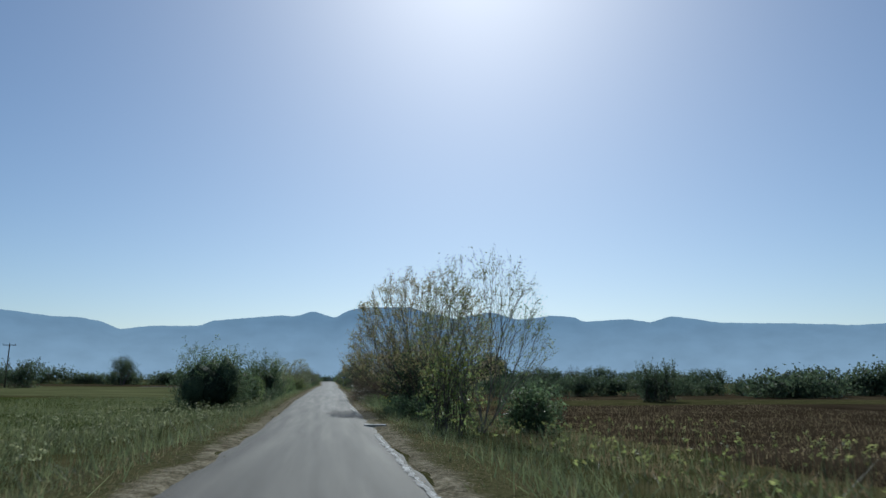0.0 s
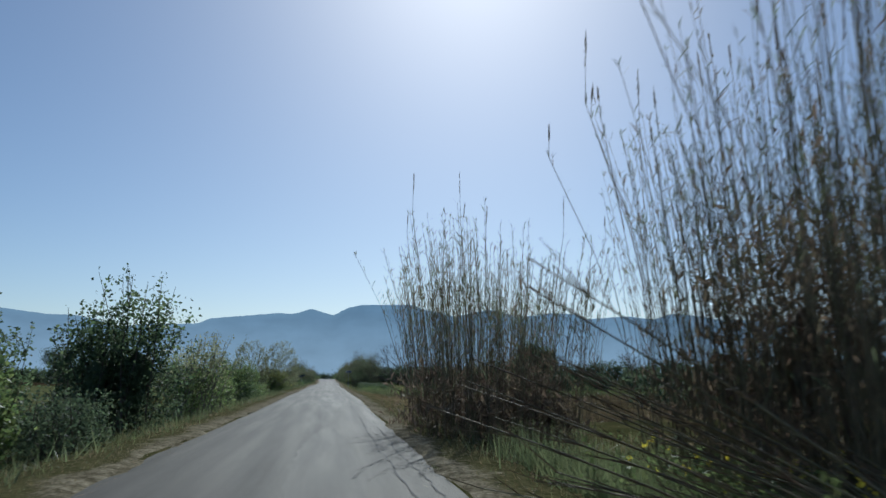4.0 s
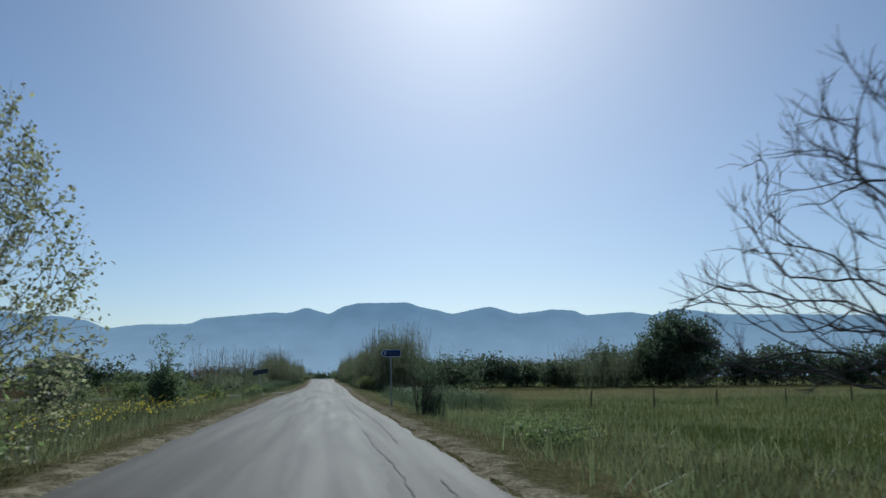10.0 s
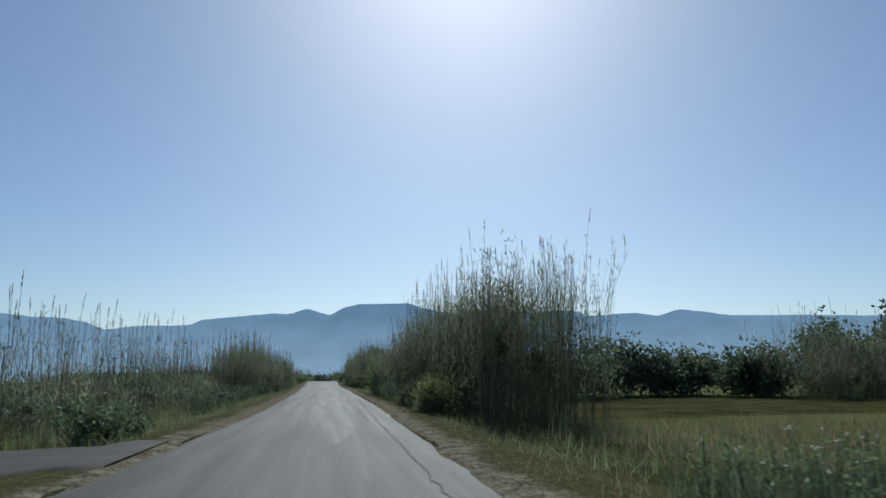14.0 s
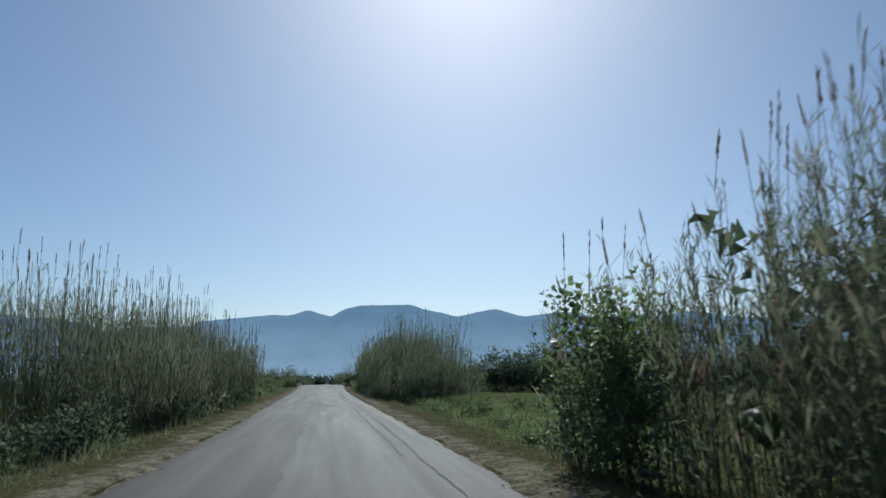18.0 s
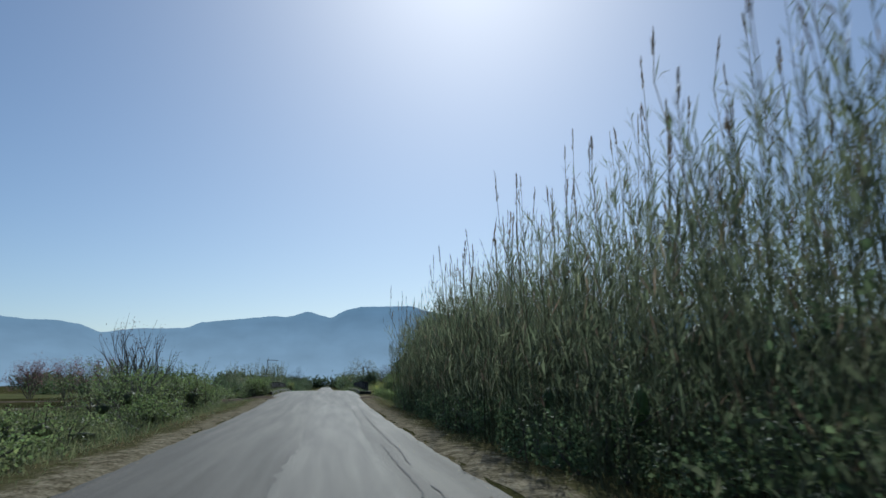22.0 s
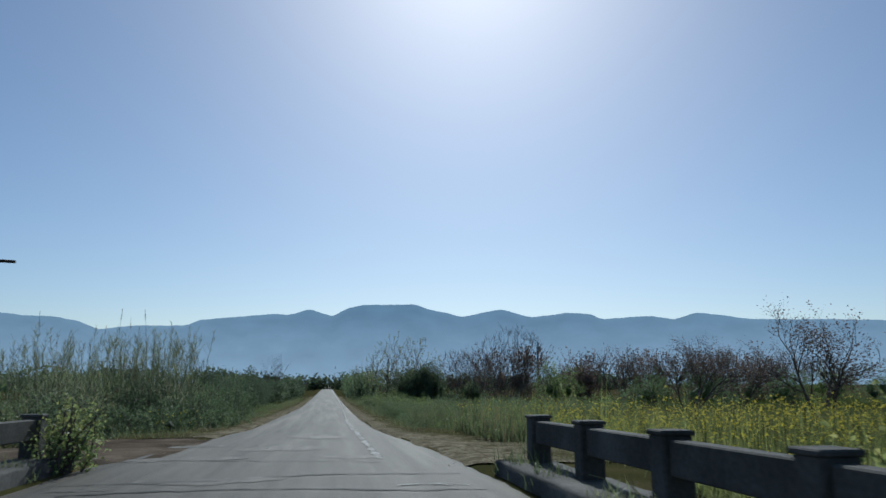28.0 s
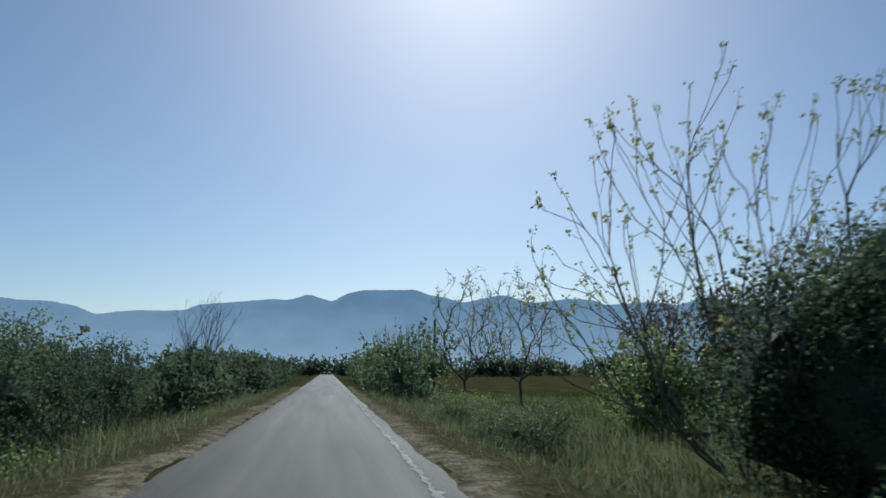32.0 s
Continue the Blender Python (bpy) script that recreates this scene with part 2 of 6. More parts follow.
M_STEEL = material("galvanised_steel", [(0.22, 0.23, 0.24), (0.32, 0.33, 0.34)], 0.5, 3, 20, 0, metal=0.6)
M_POLE = material("creosoted_wood", [(0.05, 0.04, 0.032), (0.085, 0.07, 0.055)], 0.9, 2, 20, 0.4)
M_BLUE = material("blue_sign_sheet", [(0.012, 0.03, 0.13), (0.018, 0.042, 0.17)], 0.45, 2, 12)
M_SIGN_WHITE = material("white_sign_sheet", [(0.55, 0.56, 0.56), (0.68, 0.69, 0.69)], 0.45, 2, 12)
M_SIGN_YELLOW = material("faded_sign_lettering", [(0.05, 0.06, 0.10), (0.09, 0.095, 0.12)], 0.5, 2, 12)
M_SILVER = material("silver_car_paint", [(0.42, 0.43, 0.44), (0.5, 0.51, 0.52)], 0.3, 2, 10, metal=0.6, spec=0.5)
M_GLASS_DARK = material("dark_car_glass", [(0.01, 0.012, 0.014), (0.02, 0.022, 0.025)], 0.08, 2, 10, spec=0.6)
M_RUBBER = material("black_rubber", [(0.015, 0.015, 0.015), (0.03, 0.03, 0.03)], 0.85, 4, 20)
M_LIGHT_GLASS = material("lamp_glass", [(0.6, 0.6, 0.58), (0.75, 0.75, 0.72)], 0.15, 4, 20)
M_LITTER = material("white_litter", [(0.55, 0.55, 0.53), (0.72, 0.72, 0.7)], 0.6, 4, 20)

# the far range: the blue haze of distance is painted in as emission
M_MOUNTAIN = bpy.data.materials.new("mountain_painted_haze")
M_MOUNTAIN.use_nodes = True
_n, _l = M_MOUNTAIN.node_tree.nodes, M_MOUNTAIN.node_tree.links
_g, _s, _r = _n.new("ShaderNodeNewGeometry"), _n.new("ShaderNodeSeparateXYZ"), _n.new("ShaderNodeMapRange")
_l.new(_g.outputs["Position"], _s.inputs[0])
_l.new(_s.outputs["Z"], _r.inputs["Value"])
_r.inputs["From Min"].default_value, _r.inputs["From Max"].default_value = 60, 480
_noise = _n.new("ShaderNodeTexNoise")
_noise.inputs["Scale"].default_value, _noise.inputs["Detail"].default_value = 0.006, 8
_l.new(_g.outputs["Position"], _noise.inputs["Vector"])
# painted haze: paler at the foot, deeper blue at the crest
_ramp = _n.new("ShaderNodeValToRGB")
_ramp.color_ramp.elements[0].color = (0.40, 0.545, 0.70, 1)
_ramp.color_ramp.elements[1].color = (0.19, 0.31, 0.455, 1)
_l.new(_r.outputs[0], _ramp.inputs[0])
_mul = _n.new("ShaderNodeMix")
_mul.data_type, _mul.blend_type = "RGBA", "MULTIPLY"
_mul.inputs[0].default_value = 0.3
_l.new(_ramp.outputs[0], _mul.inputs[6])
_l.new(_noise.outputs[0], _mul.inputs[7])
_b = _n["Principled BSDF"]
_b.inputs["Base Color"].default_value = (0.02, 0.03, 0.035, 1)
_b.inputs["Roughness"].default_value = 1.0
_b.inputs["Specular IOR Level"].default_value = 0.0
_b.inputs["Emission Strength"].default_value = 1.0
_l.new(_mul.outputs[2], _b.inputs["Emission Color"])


# ---- builders ----
def mesh_from(name, verts, faces, mat, smooth=False):
    """A mesh from arrays: verts n x 3, faces a list of index arrays, each m x k."""
    me = bpy.data.meshes.new(name)
    verts = np.asarray(verts, dtype=np.float32)
    faces = [np.asarray(f, dtype=np.int32) for f in (faces if isinstance(faces, list) else [faces]) if len(f)]
    loops = np.concatenate([f.ravel() for f in faces])
    sizes = np.concatenate([np.full(len(f), f.shape[1], dtype=np.int32) for f in faces])
    starts = np.concatenate(([0], np.cumsum(sizes)[:-1])).astype(np.int32)
    me.vertices.add(len(verts))
    me.vertices.foreach_set("co", verts.ravel())
    me.loops.add(len(loops))
    me.loops.foreach_set("vertex_index", loops)
    me.polygons.add(len(sizes))
    me.polygons.foreach_set("loop_start", starts)
    me.polygons.foreach_set("loop_total", sizes)
    if smooth:
        me.polygons.foreach_set("use_smooth", np.ones(len(sizes), dtype=bool))
    me.update(calc_edges=True)
    me.validate()
    me.materials.append(mat)
    return me


def piece(name, me, parent=None, label=""):
    ob = new(name, me)
    ob.parent = parent
    return tagged(ob, label=label) if label else ob


def part(name, bm, mat, parent=None, label="", smooth=False):
    me = bpy.data.meshes.new(name)
    for f in bm.faces:
        f.smooth = smooth
    bm.to_mesh(me)
    bm.free()
    me.materials.append(mat)
    return piece(name, me, parent, label)


def thing(name, place, label, category, group="", kind="", turn=0.0, size=1.0):
    ob = new(name)
    ob.matrix_basis = pose(*place, 0, 0, turn) @ Matrix.Diagonal((size, size, size, 1))
    return tagged(ob, label=label, category=category, group=group, kind=kind)


def box(bm, size, at=(0, 0, 0), rot=(0, 0, 0), bevel=0.0):
    made = bmesh.ops.create_cube(bm, size=1.0, matrix=pose(*at, *rot) @ Matrix.Diagonal((*size, 1)))
    if bevel:
        edges = list({e for v in made["verts"] for e in v.link_edges})
        bmesh.ops.bevel(bm, geom=edges, offset=bevel, segments=1, affect="EDGES")
    return bm


def rod(bm, a, b, r0, r1=None, sides=8):
    a, b = Vector(a), Vector(b)
    d = b - a
    m = Matrix.Translation((a + b) / 2) @ d.to_track_quat("Z", "Y").to_matrix().to_4x4()
    bmesh.ops.create_cone(bm, cap_ends=True, segments=sides, radius1=r0, radius2=r1 if r1 is not None else r0, depth=d.length, matrix=m)
    return bm


# ---- the lie of the land ----
ROAD_Y = [-40, 0, 30, 60, 86, 140, 175, 200, 270, 312, 322, 338, 350, 363, 375, 392, 410, 450, 700, 6000]
ROAD_Z = [.3, 0, -.3, -.52, -.6, -.55, -.5, -.45, -.15, .03, .12, .46, .55, .46, .24, .05, -.1, -.25, -.3, -.3]
LEFT_Y = [-60, 22, 30, 48, 67, 106, 158, 184, 212, 250, 279, 304, 325, 332, 368, 380, 392, 418, 460, 900]
LEFT_X = [-2.25, -2.25, -2.45, -2.8, -3.3, -3.45, -3.4, -3.5, -2.7, -2.8, -3.3, -3.6, -4.0, -4.3, -4.3, -2.9, -2.7, -2.3, -2.3, -2.3]
RIGHT_Y = [-60, 16, 67, 105, 132, 157, 182, 218, 250, 278, 300, 325, 332, 368, 380, 391, 418, 900]
RIGHT_X = [1.6, 1.6, 1.9, 2.4, 2.3, 2.3, 2.1, 2.6, 2.5, 2.3, 2.3, 2.5, 2.7, 2.7, 1.9, 1.75, 1.75, 1.9]
BRIDGE_A, BRIDGE_B = 336.4, 364.2


def road_z(y):
    y = np.asarray(y, dtype=float)
    return np.mean([np.interp(y + d, ROAD_Y, ROAD_Z) for d in (-6, -3, 0, 3, 6)], axis=0)


def wobble(x, y, s, k=0.0):
    """Cheap smooth variation of size s metres, between -1 and 1."""
    x, y = np.asarray(x, float) / s, np.asarray(y, float) / s
    return (np.sin(1.7 * x + 2.3 * y + k) + np.sin(-2.9 * x + 1.1 * y + 1.3 * k + 1) + np.sin(0.7 * x - 3.7 * y + 2.1 * k + 2) + np.sin(4.3 * x + 3.1 * y + k)) / 4


def left_edge(y):
    y = np.asarray(y, float)
    return np.interp(y, LEFT_Y, LEFT_X) + 0.10 * wobble(0, y, 2.1) + 0.06 * wobble(5, y, 0.6)


def right_edge(y):
    y = np.asarray(y, float)
    return np.interp(y, RIGHT_Y, RIGHT_X) + 0.09 * wobble(9, y, 1.9) + 0.06 * wobble(3, y, 0.55)


def step(v):
    v = np.clip(v, 0, 1)
    return v * v * (3 - 2 * v)


def land_z(x, y):
    x, y = np.asarray(x, float), np.asarray(y, float)
    l, r = np.interp(y, LEFT_Y, LEFT_X), np.interp(y, RIGHT_Y, RIGHT_X)
    d = np.maximum(x - r, l - x)
    fall = 0.45 + 0.5 * step((y - 318) / 14) * (1 - step((y - 378) / 14))
    flat = 2.0 * step((y - 361) / 4) * (1 - step((y - 376) / 6))
    z = road_z(y) - fall * step((d - 0.7 - flat) / 2.6)
    far = step((np.abs(x) - 12) / 40)
    z = z * (1 - far) + (-0.75) * far
    side = step((d - 0.2) / 1.5)
    side = side * (1 - 0.95 * step((np.abs(x) - 13) / 14))
    z = z + side * (0.07 * wobble(x, y, 1.6) + 0.12 * wobble(x, y, 6.0, 2) * step((d - 2) / 3))
    canal = step((y - BRIDGE_A - 3) / 4) * (1 - step((y - BRIDGE_B + 7) / 4)) * step((d - 0.6) / 1.0)
    z = z - 1.6 * canal * (1 - 0.4 * far)
    return z - 0.10 * (1 - step((d + 0.35) / 0.3))


def sheet(name, xs, ys, z_of, mat, label, category, kind="structure", smooth=True):
    X, Y = np.meshgrid(xs, ys)
    V = np.stack([X, Y, z_of(X, Y)], -1).reshape(-1, 3)
    nx, ny = len(xs), len(ys)
    i = (np.arange(ny - 1)[:, None] * nx + np.arange(nx - 1)[None]).ravel()
    me = mesh_from(name, V, np.stack([i, i + 1, i + nx + 1, i + nx], -1), mat, smooth)
    return tagged(new(name, me), label, category, kind=kind)


def spread(near, dense, stop, growth=1.25):
    out, s, v = [], dense, near
    while v < stop:
        s *= growth
        v += s
        out.append(v)
    return out


_side = list(np.arange(-14, -7, 0.5)) + list(np.arange(-7, 7, 0.25)) + list(np.arange(7, 14.01, 0.5))
GX = np.array([-v for v in spread(14, 0.5, 5000)][::-1] + _side + spread(14, 0.5, 5000))
GY = np.array(list(np.arange(-60, 470, 1.0)) + spread(470, 1.5, 4900, 1.15))
sheet("ground", GX, GY, land_z, M_VERGE, "grassy plain with bare soil between the weeds", "ground")


def strip(name, y0, y1, l_of, r_of, z_up, mat, label, category, across=8, along=0.5, crown=0.0):
    ys = np.arange(y0, y1 + 1e-6, along)
    u = np.linspace(0, 1, across + 1)
    L, R = l_of(ys), r_of(ys)
    X = L[:, None] + (R - L)[:, None] * u[None]
    Y = np.repeat(ys[:, None], across + 1, 1)
    Z = road_z(Y) + z_up + crown * (1 - (2 * u[None] - 1) ** 2) - 0.05 * (np.abs(2 * u[None] - 1) > 0.99)
    V = np.stack([X, Y, Z], -1).reshape(-1, 3)
    n = across + 1
    i = (np.arange(len(ys) - 1)[:, None] * n + np.arange(across)[None]).ravel()
    me = mesh_from(name, V, np.stack([i, i + 1, i + n + 1, i + n], -1), mat, True)
    return tagged(new(name, me), label, category, kind="structure")


road = strip("road", -50, 900, left_edge, right_edge, 0.015, M_ASPHALT, "worn grey asphalt country road with crumbling edges", "road", 12, 0.5, 0.03)
def bare(y):
    """How bare the shoulders are along the road, 0 to 1."""
    y = np.asarray(y, float)
    return np.interp(y, [-20, 60, 84, 140, 196, 210, 322, 334, 364, 392, 430], [.25, .3, .55, .45, .4, .75, .7, .5, 1, .7, .35])


def shoulder(name, y0, y1, side, label, wider=None):
    """A sheet along the road's edge; its bareness falls away from the asphalt."""
    ys = np.arange(y0, y1 + 1e-6, 0.3)
    edge = right_edge(ys) if side > 0 else left_edge(ys)
    d = np.array([-0.28, -0.1, 0.02, 0.15, 0.3, 0.5, 0.75, 1.05, 1.4, 1.8, 2.3, 2.9, 3.6])
    X, Y = edge[:, None] + side * d[None], np.repeat(ys[:, None], len(d), 1)
    lip = np.interp(d, [-0.28, -0.1, 0.02, 0.15], [-0.045, -0.013, 0.012, 0.022])[None]
    rough = (0.012 * wobble(X, Y, 0.31) + 0.01 * wobble(X, Y, 0.12, 3)) * step(d / 0.3)[None]
    Z = np.where(d[None] < 0.1, road_z(Y) + lip, land_z(X, Y) + 0.03 + rough - 0.07 * (d[None] > 3.0))
    width = 0.35 + 0.75 * bare(ys) + 0.35 * wobble(1, ys, 3.1) + 0.15 * wobble(4, ys, 0.7) + (wider(ys) if wider else 0)
    me_v = np.stack([X, Y, Z], -1).reshape(-1, 3)
    n = len(d)
    i = (np.arange(len(ys) - 1)[:, None] * n + np.arange(n - 1)[None]).ravel()
    quad = np.stack([i, i + 1, i + n + 1, i + n], -1)
    me = mesh_from(name, me_v, quad if side > 0 else quad[:, ::-1], M_SHOULDER, True)
    me.attributes.new("bareness", "FLOAT", "POINT").data.foreach_set("value", np.clip(1 - d[None] / np.maximum(width, 0.15)[:, None], -1, 1).astype(np.float32).ravel())
    return tagged(new(name, me), label, "road shoulder", kind="structure")


shoulder("shoulder_right", -40, 333, 1, "bare tan gravel shoulder strewn with dry litter")
shoulder("shoulder_left", -40, 333, -1, "bare tan earth shoulder strewn with dry litter")
shoulder("shoulder_far_right", 365.5, 470, 1, "earth and gravel apron beside the road past the bridge", lambda y: 2.2 * step((378 - y) / 8))
shoulder("shoulder_far_left", 375, 470, -1, "bare tan earth shoulder past the bridge")


# fields beside the road, each a sheet just above the ground
def field(name, x0, x1, y0, y1, mat, label):
    near, far = sorted((x0, x1), key=abs)
    xs = np.array(sorted(set(np.linspace(near, math.copysign(24, near), 32)) | set(np.linspace(math.copysign(24, near), far, 40))))
    ys = np.linspace(y0, y1, int((y1 - y0) / 0.75))
    def height(X, Y):
        rim = np.minimum(np.minimum(Y - y0, y1 - Y), np.abs(X - near)) + 0.3 * wobble(X, Y, 0.9) - 0.1
        return land_z(X, Y) + 0.045 + 0.03 * step((np.abs(X) - 11) / 25) - 0.2 * (1 - step(rim / 1.2))
    return sheet(name, xs, ys, height, mat, label, "field")


field("field_1", -160, -9.5, 10, 88, M_MEADOW, "bright green young crop field")
field("field_2", 9.5, 170, -50, 66, M_PLOUGH, "dark ploughed field with furrows")
field("field_3", 6.5, 110, 84, 127, M_STUBBLE, "dry brown stubble field with broken stalks")
field("field_9", 5.5, 110, 127, 140, M_SOIL, "darker strip of weedy ground before the meadow")
field("field_4", 8.5, 140, 139, 182, M_MEADOW, "sunlit yellow-green meadow")
field("field_5", 8.5, 130, 184, 212, M_CROP, "ochre dry grass field")
field("field_6", 8.5, 190, 238, 316, M_CROP, "olive green even crop field")
field("field_7", 9, 160, 378, 470, M_MEADOW, "meadow full of yellow flowers")
field("field_8", -190, -14, 270, 325, M_MEADOW, "green meadow beyond the ditch")

field("field_10", -200, -16, 96, 186, M_CROP, "olive rough field beyond the left verge")
field("field_11", -190, -18, 204, 262, M_STUBBLE, "dry brown field behind the reeds")
field("field_12", -180, -20, 396, 470, M_CROP, "olive field behind the left hedge")

# ---- mountains ----
AZ = [-75, -50, -35, -28, -23.1, -21, -19, -17.6, -16.2, -14.2, -10.4, -9.5, -6.9, -4.4, -3.1, -1.55, .25, 1.3, 2.6, 6.7, 7.4, 9.2, 10.1, 13.3, 15.6, 18.4, 20.2, 20.9, 24.5, 26.2, 27.9, 31.5, 36.6, 40.8, 55, 78]
EL = [4.6, 5.2, 4.8, 5.0, 4.75, 4.5, 4.5, 4.27, 3.72, 4.05, 4.17, 4.62, 4.9, 5.18, 5.13, 5.6, 5.08, 5.73, 6.0, 6.07, 5.75, 5.4, 5.1, 5.7, 5.05, 5.38, 5.24, 4.84, 5.04, 4.72, 5.2, 4.6, 4.4, 4.15, 4.8, 4.4]


def mountain_range(name, dist, low, lift, label, seed):
    az = np.linspace(-70, 74, 900)
    el = np.interp(az, AZ, EL)
    ker = np.hanning(7)
    el = np.convolve(np.pad(el, 3, mode="edge"), ker / ker.sum(), "valid")
    el = el * lift + 0.02 * wobble(az, seed, 0.9) + 0.025 * wobble(az, seed, 0.25) + 0.012 * wobble(az, seed, 0.07) + (0.5 * wobble(az, seed + 3, 5.0) if lift < 0.9 else 0)
    a = np.radians(az)
    R = np.full_like(a, float(dist))
    rows = 9
    V = []
    for k in range(rows):
        f = k / (rows - 1)
        back = 1 - 0.14 * (1 - f)
        h = (R + 0) * np.tan(np.radians(el)) * f ** 0.9 * (1 + 0.06 * np.sin(a * 60 + k) * f * (1 - f))
        V.append(np.stack([np.sin(a) * R * back, 200 + np.cos(a) * R * back, h + low - 30 * (k == 0)], -1))
    V.append(np.stack([np.sin(a) * R * 1.04, 200 + np.cos(a) * R * 1.04, np.full_like(a, -40.0)], -1))
    V = np.concatenate(V)
    n = len(a)
    i = (np.arange(rows)[:, None] * n + np.arange(n - 1)[None]).ravel()
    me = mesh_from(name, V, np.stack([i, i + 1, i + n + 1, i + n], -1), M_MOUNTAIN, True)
    return tagged(new(name, me), label, "mountain range", kind="structure")


mountain_range("backdrop", 4500, 0, 1.0, "long mountain range with blue haze painted on", 1.0)

# ---- plants ----
def rng_of(seed):
    return np.random.RandomState(seed)


def tubes(name, segs, mat, sides=4):
    """Tapered limbs: segs n x 8 (from, to, radius from, radius to)."""
    S = np.asarray(segs, float)
    a, b, r0, r1 = S[:, :3], S[:, 3:6], S[:, 6], S[:, 7]
    d = b - a
    d /= np.linalg.norm(d, axis=1, keepdims=True) + 1e-9
    ref = np.where(np.abs(d[:, 2:3]) > 0.9, [[1.0, 0, 0]], [[0, 0, 1.0]])
    u = np.cross(d, ref)
    u /= np.linalg.norm(u, axis=1, keepdims=True) + 1e-9
    w = np.cross(d, u)
    ang = np.arange(sides) * 2 * np.pi / sides
    ring = u[:, None] * np.cos(ang)[None, :, None] + w[:, None] * np.sin(ang)[None, :, None]
    V = np.concatenate([a[:, None] + ring * r0[:, None, None], b[:, None] + ring * r1[:, None, None]], 1)
    n = len(S)
    k = np.arange(sides)
    q = np.stack([k, (k + 1) % sides, (k + 1) % sides + sides, k + sides], -1)
    return mesh_from(name, V.reshape(-1, 3), (np.arange(n)[:, None, None] * 2 * sides + q[None]).reshape(-1, 4), mat, True)


def leaves(name, P, size, mat, rng, long=1.6, up=0.25, single=False):
    """Small bent leaves (two triangles each along a mid rib) at the points P."""
    n = len(P)
    d = rng.normal(size=(n, 3))
    d[:, 2] += up
    d /= np.linalg.norm(d, axis=1, keepdims=True)
    s = np.cross(d, rng.normal(size=(n, 3)))
    s /= np.linalg.norm(s, axis=1, keepdims=True) + 1e-9
    nn = np.cross(d, s)
    L = (size * rng.uniform(0.6, 1.3, n))[:, None]
    w = L / long * 0.5
    mid = P + d * L * 0.5
    if single:
        V = np.stack([P, mid + s * w * 1.5 + nn * L * 0.1, P + d * L - s * w], 1).reshape(-1, 3)
        return mesh_from(name, V, np.arange(3 * n).reshape(-1, 3), mat)
    V = np.stack([P, mid + s * w + nn * L * 0.12, P + d * L, mid - s * w + nn * L * 0.12], 1).reshape(-1, 3)
    i = np.arange(n)[:, None] * 4
    return mesh_from(name, V, np.concatenate([i + [0, 1, 2], i + [0, 2, 3]]), mat)


def grow(rng, height, spread_deg, stems=1, levels=3, kids=(5, 6, 5), trunk_r=0.14, curl=0.25, lift=0.25, fork=0.3, droop=0.0, trunk_part=0.45, taper=0.62, fan=0.0):
    """A branching skeleton: limbs as segments, and points along the thin twigs."""
    segs, tips, ends = [], [], []

    def limb(p, d, length, r, level):
        n = 5 if level < levels else 3
        pts = [p]
        for k in range(n):
            d = d + rng.normal(size=3) * curl / n * 1.6
            d[2] += (lift - droop * (level >= levels - 1)) / n
            d = d / np.linalg.norm(d)
            q = p + d * length / n
            rr = r * (1 - (k / n) * (1 - taper * 0.75))
            r2 = r * (1 - ((k + 1) / n) * (1 - taper * 0.75))
            segs.append((*p, *q, rr, r2))
            p = q
            pts.append(p)
            if level >= levels - 1:
                tips.append(p)
        if level >= levels - 1:
            ends.append(p)
        if level < levels:
            m = kids[level]
            for j in range(m):
                t = fork + (1 - fork) * (j + rng.uniform(0.2, 1.0)) / m
                i = min(int(t * n), n - 1)
                base = pts[i] + (pts[i + 1] - pts[i]) * (t * n - i if t < 1 else 0.9)
                axis = d + 0
                side = rng.normal(size=3)
                side -= axis * side.dot(axis)
                side /= np.linalg.norm(side) + 1e-9
                ang = radians(spread_deg) * rng.uniform(0.7, 1.25)
                nd = axis * math.cos(ang) + side * math.sin(ang)
                limb(base, nd / np.linalg.norm(nd), length * rng.uniform(0.55, 0.85) * (1.05 - 0.35 * t), r * taper * (1.0 - 0.4 * t), level + 1)

    for s in range(stems):
        a = 2 * np.pi * (s + rng.uniform(0, 0.6)) / max(stems, 1)
        out = 0.0 if stems == 1 else rng.uniform(0.25, 0.75) * math.sin(radians(spread_deg))
        if fan:
            out = fan * math.sqrt((s + 0.5) / stems)
            a = 2.4 * s
        d = np.array([math.cos(a) * out, math.sin(a) * out, 1.0])
        limb(np.array([math.cos(a), math.sin(a), 0]) * (0.0 if stems == 1 else 0.18), d / np.linalg.norm(d), height * trunk_part * rng.uniform(0.85, 1.1) * (1 - 0.3 * s / stems if fan else 1), trunk_r, 0)
    segs, tips = np.array(segs), np.array(tips)
    k = height / max(float(np.percentile(tips[:, 2], 98.5)), 0.1)
    segs[:, :6] *= k
    return segs, tips * k, np.array(ends) * k


